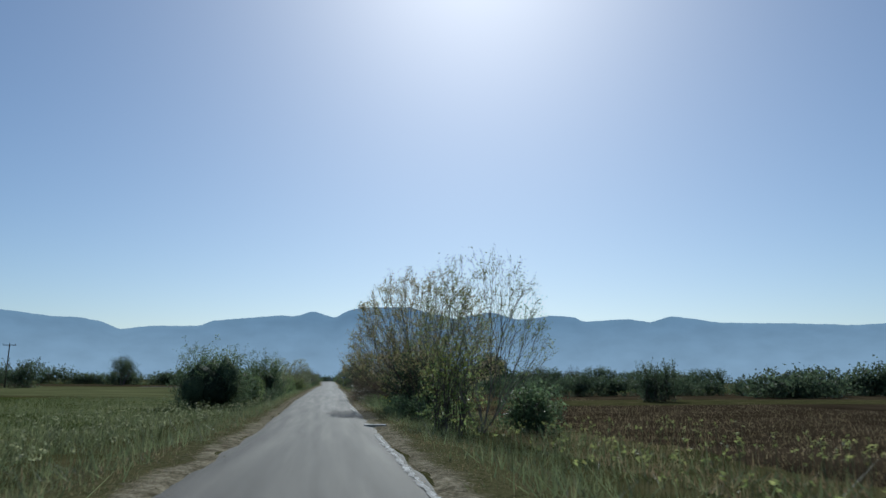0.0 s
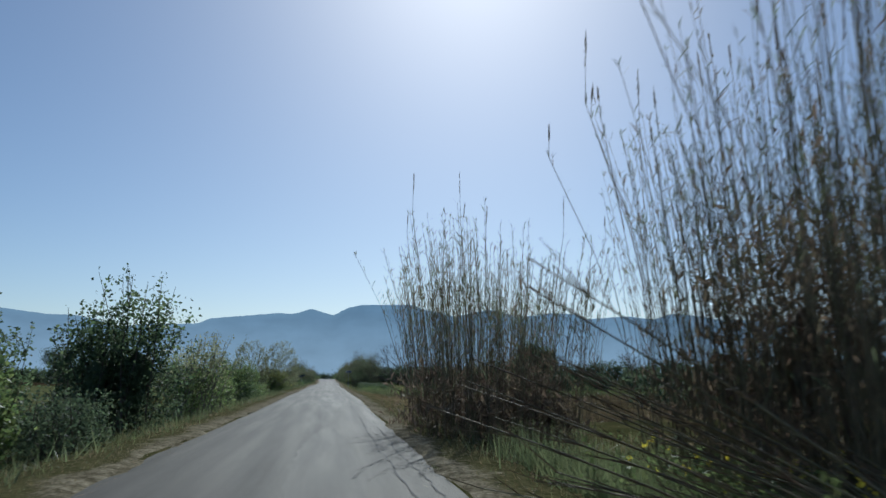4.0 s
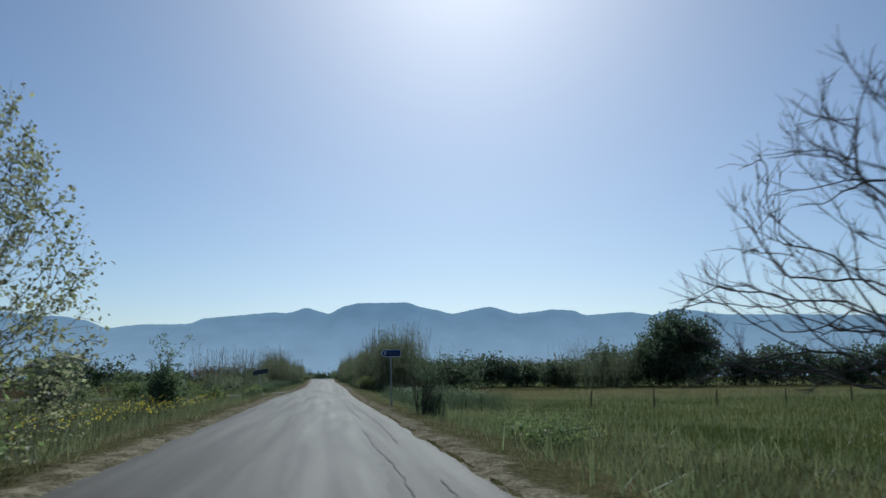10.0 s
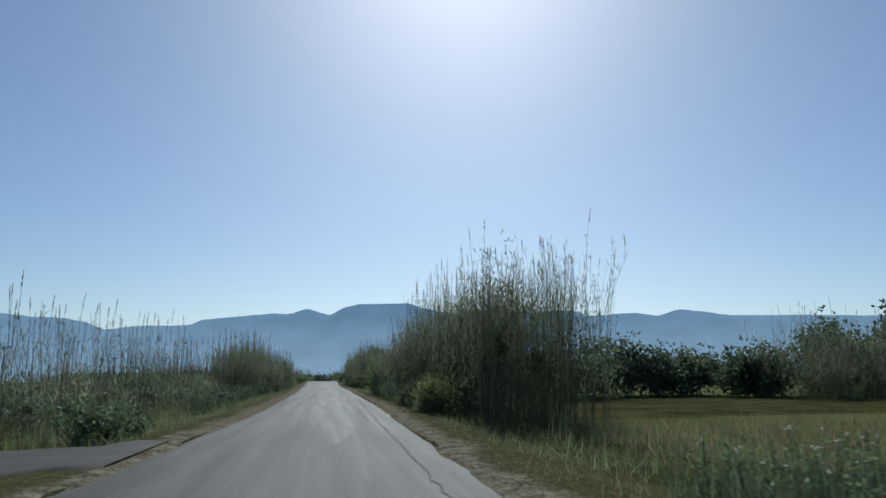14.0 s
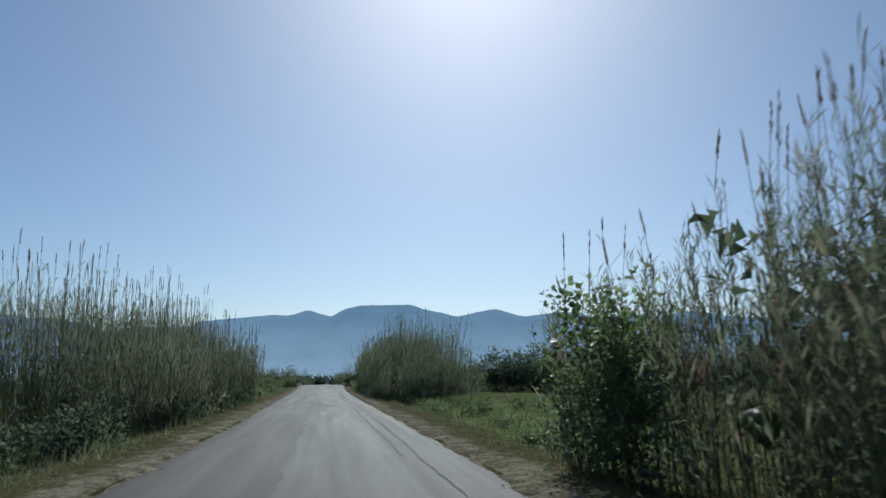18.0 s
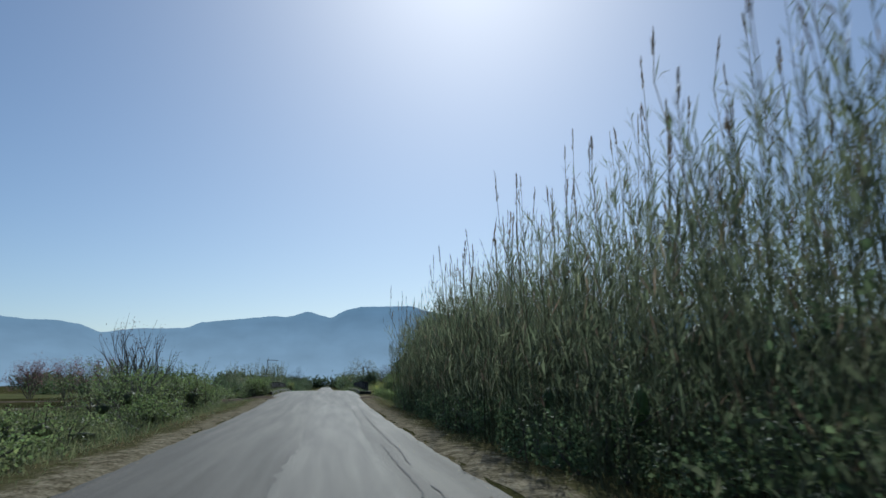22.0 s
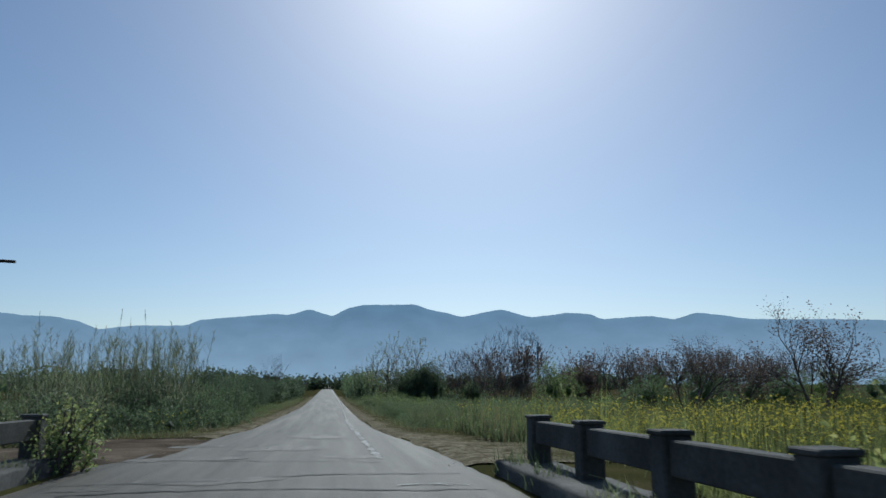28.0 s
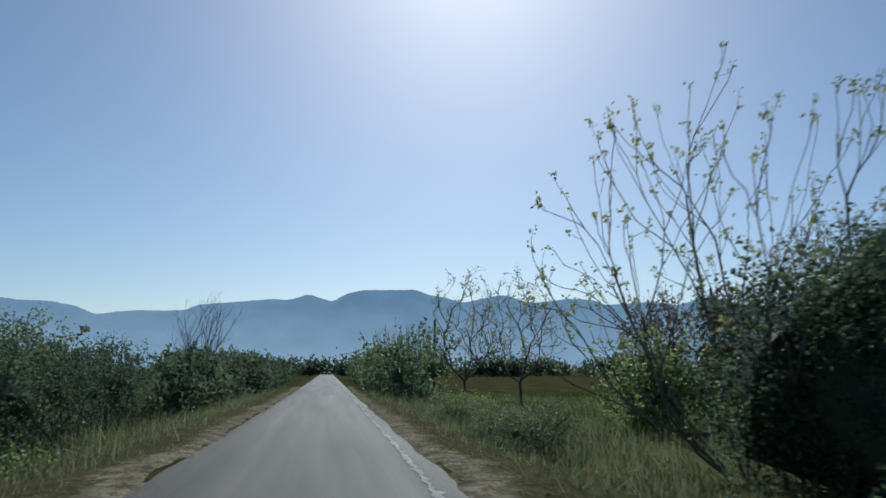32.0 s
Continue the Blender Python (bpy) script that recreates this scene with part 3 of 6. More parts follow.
def tree(name, place, height, label, seed, bark=None, leaf=None, leaf_n=0, leaf_size=0.1, wide=1.0, turn=0, group="", category="tree", sprays=0.12, clear=None, tufts=False, **kw):
    rng = rng_of(seed)
    ob = thing(name, place, label, category, group, turn=turn)
    segs, tips, ends = grow(rng, height, **kw)
    segs[:, [0, 1, 3, 4]] *= wide
    tips = (ends if tufts else tips)
    tips[:, :2] *= wide
    segs[:, [2, 5]] -= 0.15
    if clear:
        segs = segs[segs[:, 3] + place[0] > clear[0] - 0.35 * np.maximum(segs[:, 5] - 3.2, 0)]
    thin = segs[:, 6] < 0.022
    piece("trunk", tubes("trunk", segs[~thin], bark or M_BARK, 6), ob)
    tagged(piece("twig_growth", tubes("twig_growth", segs[thin], bark or M_BARK, 3), ob), kind="stuff")
    if leaf_n:
        P = tips[rng.randint(0, len(tips), leaf_n)] + rng.normal(size=(leaf_n, 3)) * sprays
        if clear:
            P = P[P[:, 0] + place[0] > clear[0] - 0.35 * np.maximum(P[:, 2] - 3.2, 0)]
        piece("crown", leaves("crown", P, leaf_size, leaf, rng), ob)
    return ob


def fan_tree(name, place, reach, height, label, seed, bark=None, tips=300, low=16, star=0.7, rise=0.2, fork=0.0, thin=0.005, power=0.42, inner=0.45, twigs=3, twig_len=0.3,
             leaf=None, leaf_n=0, leaf_size=0.1, sprays=0.06, tufts=False, leaf2=None, shift=(0, 0), deep=1.0, group="", category="tree"):
    """A tree grown towards tips spread through a dome: each tip joins the branch that serves it best, and limbs thicken with what they carry.
    star: 0 for winding forks, 1 for stems straight from the foot; rise: how far the ends turn upwards."""
    rng = rng_of(seed)
    ob = thing(name, place, label, category, group)
    h = height - fork
    el = np.arcsin(rng.uniform(math.sin(radians(low)), 1, tips))
    az = rng.uniform(0, 2 * np.pi, tips)
    k = np.where(rng.uniform(size=tips) < 0.5, rng.uniform(0.9, 1.03, tips), inner + (1 - inner) * rng.uniform(size=tips) ** 0.6)
    flat = np.cos(el) ** 0.75
    T = np.stack([flat * np.cos(az) * reach + shift[0], flat * np.sin(az) * reach * deep + shift[1], np.sin(el) * h], -1) * k[:, None]
    T = T[np.argsort(np.linalg.norm(T, axis=1))]
    steps = 5
    N = np.zeros((1 + tips * steps, 3))
    D = np.zeros_like(N)
    path = np.zeros(len(N))
    up = np.zeros(len(N), dtype=int)
    load = np.zeros(len(N))
    D[0] = (0, 0, 1)
    n = 1
    for p in T:
        gap = np.linalg.norm(p - N[:n], axis=1)
        cost = gap + star * path[:n] + 0.25 * np.linalg.norm(p - N[:n] - D[:n] * gap[:, None], axis=1)
        b = int(np.argmin(cost))
        a, d = N[b], p - N[b]
        size = np.linalg.norm(d)
        out = D[b] if b else d / size + np.array([0, 0, 0.35])
        end = d / size + np.array([0, 0, rise * 1.6])
        m0, m1 = out / np.linalg.norm(out) * size * 0.75, end / np.linalg.norm(end) * size * 0.9
        before = b
        for q in range(1, steps + 1):
            t = q / steps
            v = (2 * t ** 3 - 3 * t ** 2 + 1) * a + (t ** 3 - 2 * t ** 2 + t) * m0 + (3 * t ** 2 - 2 * t ** 3) * p + (t ** 3 - t ** 2) * m1
            v = v + rng.normal(size=3) * 0.012 * size
            N[n], up[n] = v, before
            D[n] = (v - N[before]) / (np.linalg.norm(v - N[before]) + 1e-9)
            path[n] = path[before] + np.linalg.norm(v - N[before])
            before, n = n, n + 1
        load[n - 1] = 1.0
    for q in range(n - 1, 0, -1):
        load[up[q]] += load[q]
    R = thin * np.maximum(load, 1) ** power
    N[:, 2] += fork if fork else -0.12
    q = np.arange(1, n)
    segs = np.concatenate([N[up[q]], N[q], np.minimum(R[up[q]], R[q] * 1.35)[:, None], R[q][:, None]], 1)
    ends = N[steps:n:steps]
    lead = D[steps:n:steps]
    spots = [ends, N[steps - 1:n:steps]]
    if twigs:
        base = np.repeat(np.arange(len(ends)), twigs)
        f = rng.uniform(0, 0.9, len(base))[:, None]
        foot = ends[base] * (1 - f) + N[steps - 2:n:steps][base] * f
        d = lead[base] + rng.normal(size=(len(base), 3)) * 0.42 + np.array([0, 0, rise * 0.4])
        d /= np.linalg.norm(d, axis=1, keepdims=True)
        ln = (twig_len * rng.uniform(0.5, 1.3, len(base)))[:, None]
        mid = foot + d * ln * 0.55
        tip = mid + (d + rng.normal(size=d.shape) * 0.25 + np.array([0, 0, rise * 0.3])) * ln * 0.5
        w = np.full((len(base), 1), thin * 0.8)
        segs = np.concatenate([segs, np.concatenate([foot, mid, w, w * 0.8], 1), np.concatenate([mid, tip, w * 0.8, w * 0.5], 1)])
        spots += [mid, tip]
        ends = np.concatenate([ends, tip])
    if fork:
        segs = np.concatenate([segs, [(0, 0, -0.2, 0.04, 0, fork * 0.5, R[0] * 1.3, R[0] * 1.02), (0.04, 0, fork * 0.5, 0, 0, fork, R[0] * 1.02, R[0])]])
    fine = segs[:, 6] < 0.016
    piece("trunk", tubes("trunk", segs[~fine], bark or M_BARK, 6), ob)
    tagged(piece("twig_growth", tubes("twig_growth", segs[fine], bark or M_BARK, 3), ob), kind="stuff")
    if leaf_n:
        at = ends if tufts else np.concatenate(spots)
        P = at[rng.randint(0, len(at), leaf_n)] + rng.normal(size=(leaf_n, 3)) * sprays
        cut = leaf_n * 2 // 3 if leaf2 else leaf_n
        piece("crown", leaves("crown", P[:cut], leaf_size, leaf, rng, 1.6, -0.2), ob)
        if leaf2:
            piece("second_crown", leaves("second_crown", P[cut:], leaf_size, leaf2, rng, 1.6, -0.2), ob, "fresher yellow-green leaves")
    return ob


def blob_points(rng, n, lobes, shell=0.55, spray=0.12):
    """Points in a cluster of rounded lobes (x, y, z, rx, ry, rz), most near the skin."""
    lobes = np.asarray(lobes, float)
    w = lobes[:, 3] * lobes[:, 4] + lobes[:, 3] * lobes[:, 5]
    per = 9
    total, n = n, n // per + 1
    i = rng.choice(len(lobes), n, p=w / w.sum())
    v = rng.normal(size=(n, 3))
    v /= np.linalg.norm(v, axis=1, keepdims=True)
    r = (0.45 + 0.55 * rng.uniform(0, 1, n) ** (1 - shell)) * (1 + 0.12 * rng.normal(size=n))
    r *= 1 + 0.18 * np.sin(v[:, 0] * 9 + i) * np.sin(v[:, 2] * 8 + 2 * i)
    P = lobes[i, :3] + v * lobes[i, 3:6] * r[:, None]
    P = np.repeat(P, per, 0)[:total] + rng.normal(size=(total, 3)) * spray
    P[:, 2] = np.abs(P[:, 2])
    return P


_ico = bmesh.new()
bmesh.ops.create_icosphere(_ico, subdivisions=1, radius=1.0)
ICO_V = np.array([v.co[:] for v in _ico.verts])
ICO_F = np.array([[v.index for v in f.verts] for f in _ico.faces])
_ico.free()


def core(name, lobes, rng, mat, shrink=0.8):
    """Solid filler for the dense shaded inside of a bush or reed stand: ragged lobes well within its leaves."""
    V, F = [], []
    for k, l in enumerate(lobes):
        r = shrink * (1 + 0.22 * np.sin(ICO_V @ rng.normal(size=3) * 4 + k) + 0.10 * rng.normal(size=len(ICO_V)))
        v = np.array(l[:3]) + ICO_V * np.array(l[3:6]) * r[:, None]
        v[:, 2] = np.maximum(v[:, 2], -0.15)
        V.append(v)
        F.append(ICO_F + k * len(ICO_V))
    return mesh_from(name, np.concatenate(V), np.concatenate(F), mat)


def bush(name, place, wide, deep, height, label, seed, leaf=None, n=5000, size=0.11, bark=None, lobes=7, shoots=14, group="", category="bush", leaf2=None, stem_up=0.0, dense=0.33, leader=1.28):
    rng = rng_of(seed)
    far = size >= 0.14 or abs(place[0]) > 13
    n, size = int(n * (1.15 if size < 0.14 else 0.75)), size * (1.3 if size < 0.14 else 1.75)
    ob = thing(name, place, label, category, group)
    L = []
    for k in range(lobes):
        h = height * rng.uniform(0.62, 1.0) if k > 1 else height
        x, y = rng.uniform(-0.34, 0.34) * wide, rng.uniform(-0.34, 0.34) * deep
        L.append((x, y, h * 0.5 + stem_up, wide * rng.uniform(0.17, 0.3), deep * rng.uniform(0.17, 0.3), h * 0.5))
    P = blob_points(rng, n, L, 0.55, size * 0.95)
    segs = []
    for k in range(shoots + 4):
        l = L[rng.randint(len(L))]
        p = np.array([l[0] * 0.6 + rng.normal() * 0.1 * wide, l[1] * 0.6 + rng.normal() * 0.1 * deep, -0.1])
        top = np.array([l[0] + rng.normal() * l[3] * 0.7, l[1] + rng.normal() * l[4] * 0.7, l[2] + l[5] * rng.uniform(0.7, leader)])
        m = (p + top) / 2 + rng.normal(size=3) * 0.12
        segs += [(*p, *m, 0.03, 0.018), (*m, *top, 0.018, 0.006)]
        j = rng.randint(10, 26)
        t = rng.uniform(0.3, 1.02, j)[:, None]
        P = np.concatenate([P, m + (top - m) * t + rng.normal(size=(j, 3)) * 0.07])
    tagged(piece("branching", tubes("branching", segs, bark or M_BARK), ob), kind="stuff")
    if dense:
        piece("inner_foliage", core("inner_foliage", [(l[0] * 0.75, l[1] * 0.75, l[2] * 0.85, *l[3:]) for l in L[:lobes // 2 + 1]], rng, leaf or M_LEAF_DARK, dense * 0.75), ob)
    # upper leaves take leaf2: young growth on shrubs, painted highlights on bramble mounds
    if leaf2:
        pick = P[:, 2] + rng.normal(size=len(P)) * height * 0.2 > height * 0.55
        piece("crown", leaves("crown", P[~pick], size, leaf, rng, single=far), ob)
        piece("second_crown", leaves("second_crown", P[pick], size, leaf2, rng, single=far), ob, "paler leaves towards the top")
    else:
        piece("crown", leaves("crown", P, size, leaf or M_LEAF_DARK, rng, single=far), ob)
    return ob


def leafy_tree(name, place, wide, height, label, seed, leaf, n, size, bole=0.3, lobes=20):
    """A round-headed tree: bole, limbs, and a crown of leafy clumps with gaps between them."""
    rng = rng_of(seed)
    ob = thing(name, place, label, "tree")
    z0 = height * bole
    mid = np.array([0, 0, (height + z0) / 2])
    L, segs = [], []
    for k in range(lobes):
        v = rng.normal(size=3)
        v[2] = v[2] * 0.9 + 0.05
        v /= np.linalg.norm(v)
        f = 0.35 if k < 4 else rng.uniform(0.6, 0.82)
        r = wide * rng.uniform(0.12, 0.19)
        c = mid + v * f * np.array([wide / 2, wide / 2, (height - z0) / 2])
        L.append((*c, r, r, r * 0.8))
        fork = np.array([0, 0, z0 * rng.uniform(0.7, 1.0)])
        m = (fork + c) / 2 + rng.normal(size=3) * 0.2
        segs += [(*fork, *m, 0.09, 0.06), (*m, *c, 0.06, 0.02)]
    segs.append((0, 0, -0.2, 0.1, 0, z0, 0.22, 0.16))
    piece("trunk", tubes("trunk", segs, M_BARK, 6), ob)
    piece("inner_foliage", core("inner_foliage", L, rng, leaf, 0.3), ob)
    piece("crown", leaves("crown", blob_points(rng, n, L, 0.5, size * 0.8), size, leaf, rng, 1.35), ob)
    return ob


def reeds(name, spots, height, label, seed, dry=0.4, leaf_n=11, plumes=0.25, lean=0.10, group="", droop=None, leaf_len=0.42, category="reeds", thick=0.0, shape=None, splay=0.035):
    """A stand of tall canes: one object of many canes, leaves and plumes."""
    rng = rng_of(seed)
    spots = np.asarray(spots, float)
    n = len(spots)
    cx, cy = spots[:, 0].mean(), spots[:, 1].mean()
    base_z = float(land_z(cx, cy))
    ob = thing(name, (cx, cy, base_z), label, category, group)
    if thick:
        wx, wy = np.ptp(spots[:, 0]), np.ptp(spots[:, 1])
        hm = float(np.mean(height)) * thick
        L = []
        for k in range(int(3 + wy * 1.2)):
            s = spots[rng.randint(n)]
            h = hm * rng.uniform(0.6, 1.1) * (float(shape(s[0], s[1])) if shape else 1.0)
            L.append(((s[0] - cx) * 0.72 + 0.1 * np.sign(s[0] - cx), (s[1] - cy) * 0.88, h * 0.48, min(wx * 0.28, rng.uniform(0.7, 1.3)), rng.uniform(0.8, 1.5), h * 0.52))
        tagged(piece("thatch", leaves("thatch", blob_points(rng, int(1700 * len(L) / 3), L, 0.4, 0.25), 0.26, M_REED_DRY if dry > 0.5 else M_REED_LEAF, rng, 7.0, 1.2, True), ob), kind="stuff")
        # added filler lobes, darker in green stands, for the shade between canes
        tagged(piece("inner_filler", core("inner_filler", L, rng, M_REED_DRY if dry > 0.5 else M_LEAF_DARK, 0.18), ob), kind="stuff")
    base = np.stack([spots[:, 0] - cx, spots[:, 1] - cy, land_z(spots[:, 0], spots[:, 1]) - base_z - 0.1], -1)
    H = height * np.clip(rng.normal(0.8, 0.12, n), 0.4, 1.05)
    tall = rng.uniform(size=n) < plumes
    H = np.where(tall, height * rng.uniform(0.86, 1.1, n), H)
    if shape:
        H = H * shape(spots[:, 0], spots[:, 1])
    a = rng.uniform(0, 2 * np.pi, n)
    tilt = np.abs(rng.normal(0, lean, n))
    dirs = np.stack([np.cos(a) * tilt, np.sin(a) * tilt, np.ones(n)], -1)
    half = np.maximum(np.ptp(spots, axis=0) / 2, 0.5)
    dirs[:, :2] += splay * (spots - (cx, cy)) / half
    if droop is not None:
        dirs[:, :2] += droop
    K = 3
    pts = [base]
    for k in range(K):
        f = (k + 1) / K
        q = base + dirs * H[:, None] * f
        q[:, :2] += dirs[:, :2] * H[:, None] * 0.35 * f ** 3
        q[:, 2] -= (np.linalg.norm(dirs[:, :2], axis=1) * 0.35 * H * f ** 3)
        pts.append(q)
    segs = []
    rad = rng.uniform(0.007, 0.012, n)
    for k in range(K):
        segs.append(np.concatenate([pts[k], pts[k + 1], (rad * (1 - 0.2 * k))[:, None], (rad * (1 - 0.2 * (k + 1)))[:, None]], 1))
    tagged(piece("cane_growth", tubes("cane_growth", np.concatenate(segs), M_CANE if dry > 0.5 else M_CANE_GREEN, 3), ob), kind="stuff")
    stack = np.stack(pts, 1)
    m = n * leaf_n
    who = np.repeat(np.arange(n), leaf_n)
    u = rng.uniform(0.1, 1.0, m) ** 0.6
    u[::leaf_n] = u[1::leaf_n] = 0.995
    f = u * K * 0.999
    i = f.astype(int)
    t = (f - i)[:, None]
    p = stack[who, i] * (1 - t) + stack[who, i + 1] * t
    a = rng.uniform(0, 2 * np.pi, m)
    rise = rng.uniform(0.8, 3.2, m)
    d = np.stack([np.cos(a), np.sin(a), rise], -1)
    d /= np.linalg.norm(d, axis=1, keepdims=True)
    L = (leaf_len * rng.uniform(0.5, 1.35, m) * np.where(u > 0.9, 0.7, 1.0))[:, None]
    b = a + rng.normal(0, 0.8, m)
    side = np.stack([-np.sin(b), np.cos(b), np.zeros(m)], -1) * (0.007 + 0.011 * L)
    sag = rng.uniform(0.0, 0.45, m)[:, None] ** 1.6
    v0, v1 = p + d * L * 0.5, p + d * L * (1 - 0.15 * sag)
    v0[:, 2:] -= 0.1 * sag * L
    v1[:, 2:] -= 1.0 * sag * L
    v1[:, :2] += d[:, :2] * L * 0.5 * sag
    V = np.stack([p, v0 + side, v1, v0 - side], 1)
    isdry = rng.uniform(size=m) < dry * (1.25 - p[:, 2] / max(H.max(), 1))
    for nm, mask, mt in (("leaf_growth", ~isdry, M_REED_LEAF), ("dry_leaf_growth", isdry, M_REED_DRY)):
        W = V[mask].reshape(-1, 3)
        if not len(W):
            continue
        j = np.arange(len(W) // 4)[:, None] * 4
        tagged(piece(nm, mesh_from(nm, W, np.concatenate([j + [0, 1, 3], j + [1, 2, 3]]), mt), ob), kind="stuff")
    who = np.where(tall)[0]
    if len(who):
        per = 22
        ln = rng.uniform(0.5, 1.3, len(who))
        up = np.stack([rng.normal(0, 0.07, len(who)), rng.normal(0, 0.07, len(who)), np.ones(len(who))], -1)
        foot = stack[who, K - 1]
        tip = stack[who, K] + up * ln[:, None]
        w = np.repeat(np.arange(len(who)), per)
        u = rng.uniform(0.0, 1, len(w))[:, None]
        spike = 0.5 * ln[w][:, None]
        P = tip[w] - up[w] * spike * u + rng.normal(size=(len(w), 3)) * 0.010 * np.sqrt(u)
        e = up[w] * 0.11 + rng.normal(size=(len(w), 3)) * 0.012
        s = np.cross(e, rng.normal(size=(len(w), 3)))
        s /= np.linalg.norm(s, axis=1, keepdims=True)
        W = np.stack([P - s * 0.011, P + s * 0.011, P + e], 1).reshape(-1, 3)
        j = np.arange(len(w))[:, None] * 3
        stalk = np.concatenate([np.concatenate([foot, stack[who, K], np.full((len(who), 1), 0.009), np.full((len(who), 1), 0.007)], 1),
                                np.concatenate([stack[who, K], tip, np.full((len(who), 1), 0.007), np.full((len(who), 1), 0.004)], 1)])
        tagged(piece("plume_growth", mesh_from("plume_growth", W, j + [0, 1, 2], M_PLUME), ob), kind="stuff")
        tagged(piece("plume_stalk_growth", tubes("plume_stalk_growth", stalk, M_CANE, 3), ob), kind="stuff")
    return ob


def scatter_in(rng, n, x0, x1, y0, y1, edge=0.5):
    """Places in a stand with an uneven outline."""
    P = np.stack([rng.uniform(x0, x1, n * 3), rng.uniform(y0, y1, n * 3)], -1)
    fx = np.minimum(P[:, 0] - x0, x1 - P[:, 0]) + edge * wobble(P[:, 0], P[:, 1], 0.9)
    fy = np.minimum(P[:, 1] - y0, y1 - P[:, 1]) + edge * wobble(P[:, 0], P[:, 1], 1.1, 3)
    clump = wobble(P[:, 0], P[:, 1], 0.7, 5) > -0.45
    return P[(fx > 0) & (fy > 0) & clump][:n]


def on(x, y):
    return (x, y, float(land_z(x, y)))


# grass and weeds, for nobody to count
def blades(name, P, H, width, mat, label, seed, category="grass", lean=0.35, plain=False):
    rng = rng_of(seed)
    n = len(P)
    a = rng.uniform(0, 2 * np.pi, n)
    tl = np.abs(rng.normal(0, lean, n))
    d = np.stack([np.cos(a) * tl, np.sin(a) * tl, np.ones(n)], -1)
    H = np.asarray(H)[:, None] * rng.uniform(0.5, 1.25, (n, 1))
    b = rng.uniform(0, 2 * np.pi, n)
    w = np.asarray(width)[:, None] if np.ndim(width) else width
    s = np.stack([np.cos(b), np.sin(b), np.zeros(n)], -1) * w
    mid = P + d * H * 0.55
    top = P + d * H
    top[:, :2] += d[:, :2] * H * 0.45
    top[:, 2] -= tl * H[:, 0] * 0.3
    if plain:
        V = np.stack([P - s, P + s, top], 1).reshape(-1, 3)
        me = mesh_from(name, V, np.arange(3 * n).reshape(-1, 3), mat)
        return tagged(new(name, me), label, category, kind="stuff")
    V = np.stack([P - s, P + s, mid + s * 0.7, mid - s * 0.7, top], 1).reshape(-1, 3)
    j = np.arange(n)[:, None] * 5
    me = mesh_from(name, V, [j + [0, 1, 2, 3], j + [3, 2, 4]], mat)
    return tagged(new(name, me), label, category, kind="stuff")


def verge_points(rng, n, y0, y1, side, reach, power=1.6, start=0.05):
    y = rng.uniform(y0, y1, n)
    d = start + reach * rng.uniform(0, 1, n) ** power
    gap = np.where(rng.uniform(size=n) < 0.3, 0.15, 0.7) * bare(y) * (1 + 0.35 * wobble(2, y, 1.3))
    x = np.where(side < 0, left_edge(y) - d - gap, right_edge(y) + 0.12 + d + gap)
    keep = ~((y > BRIDGE_A - 1) & (y < BRIDGE_B + 1) & (d < 2.0))
    keep &= ~((side < 0) & (y > 192) & (y < 198.5) & (x > -30))
    keep &= ~((side < 0) & (y > 327) & (y < 333) & (x > -30))
    keep &= ~((side < 0) & (y > 366) & (y < 375) & (x > -30))
    keep &= ~((side > 0) & (y > 364) & (y < 377) & (d < 1.6))
    x, y, d = x[keep], y[keep], d[keep]
    return np.stack([x, y, land_z(x, y) - 0.02], -1), d


def in_field(rng, n, x0, x1, y0, y1, power=1.0):
    x = x0 + (x1 - x0) * rng.uniform(0, 1, n) ** power
    y = rng.uniform(y0, y1, n)
    return np.stack([x, y, land_z(x, y)], -1)

# ---- road details ----
def road_top(x, y):
    """The height of the crowned road surface."""
    l, r = left_edge(y), right_edge(y)
    return road_z(y) + 0.015 + 0.03 * (1 - np.clip(2 * (x - l) / (r - l) - 1, -1, 1) ** 2)


def ribbon(name, line, width, mat, label="", up=0.008, parent=road):
    """A thin uneven band lying on the road along a line of (x, y)."""
    line = np.asarray(line, float)
    d = np.gradient(line, axis=0)
    nrm = np.stack([d[:, 1], -d[:, 0]], -1)
    nrm /= np.linalg.norm(nrm, axis=1, keepdims=True) + 1e-9
    w = (width if np.ndim(width) else np.full(len(line), width))[:, None] / 2
    A, B = line - nrm * w, line + nrm * w
    V = np.concatenate([np.c_[A, road_top(A[:, 0], A[:, 1]) + up], np.c_[B, road_top(B[:, 0], B[:, 1]) + up]])
    n = len(line)
    i = np.arange(n - 1)
    return piece(name, mesh_from(name, V, np.stack([i, i + n, i + n + 1, i + 1], -1), mat), parent, label)


RR = rng_of(11)


def crack_line(x_of, y0, y1, jag=0.016, stepy=0.3):
    ys = np.arange(y0, y1, stepy)
    return np.stack([x_of(ys) + np.cumsum(RR.normal(0, jag, len(ys))) * 0.6 + RR.normal(0, jag, len(ys)), ys], -1)


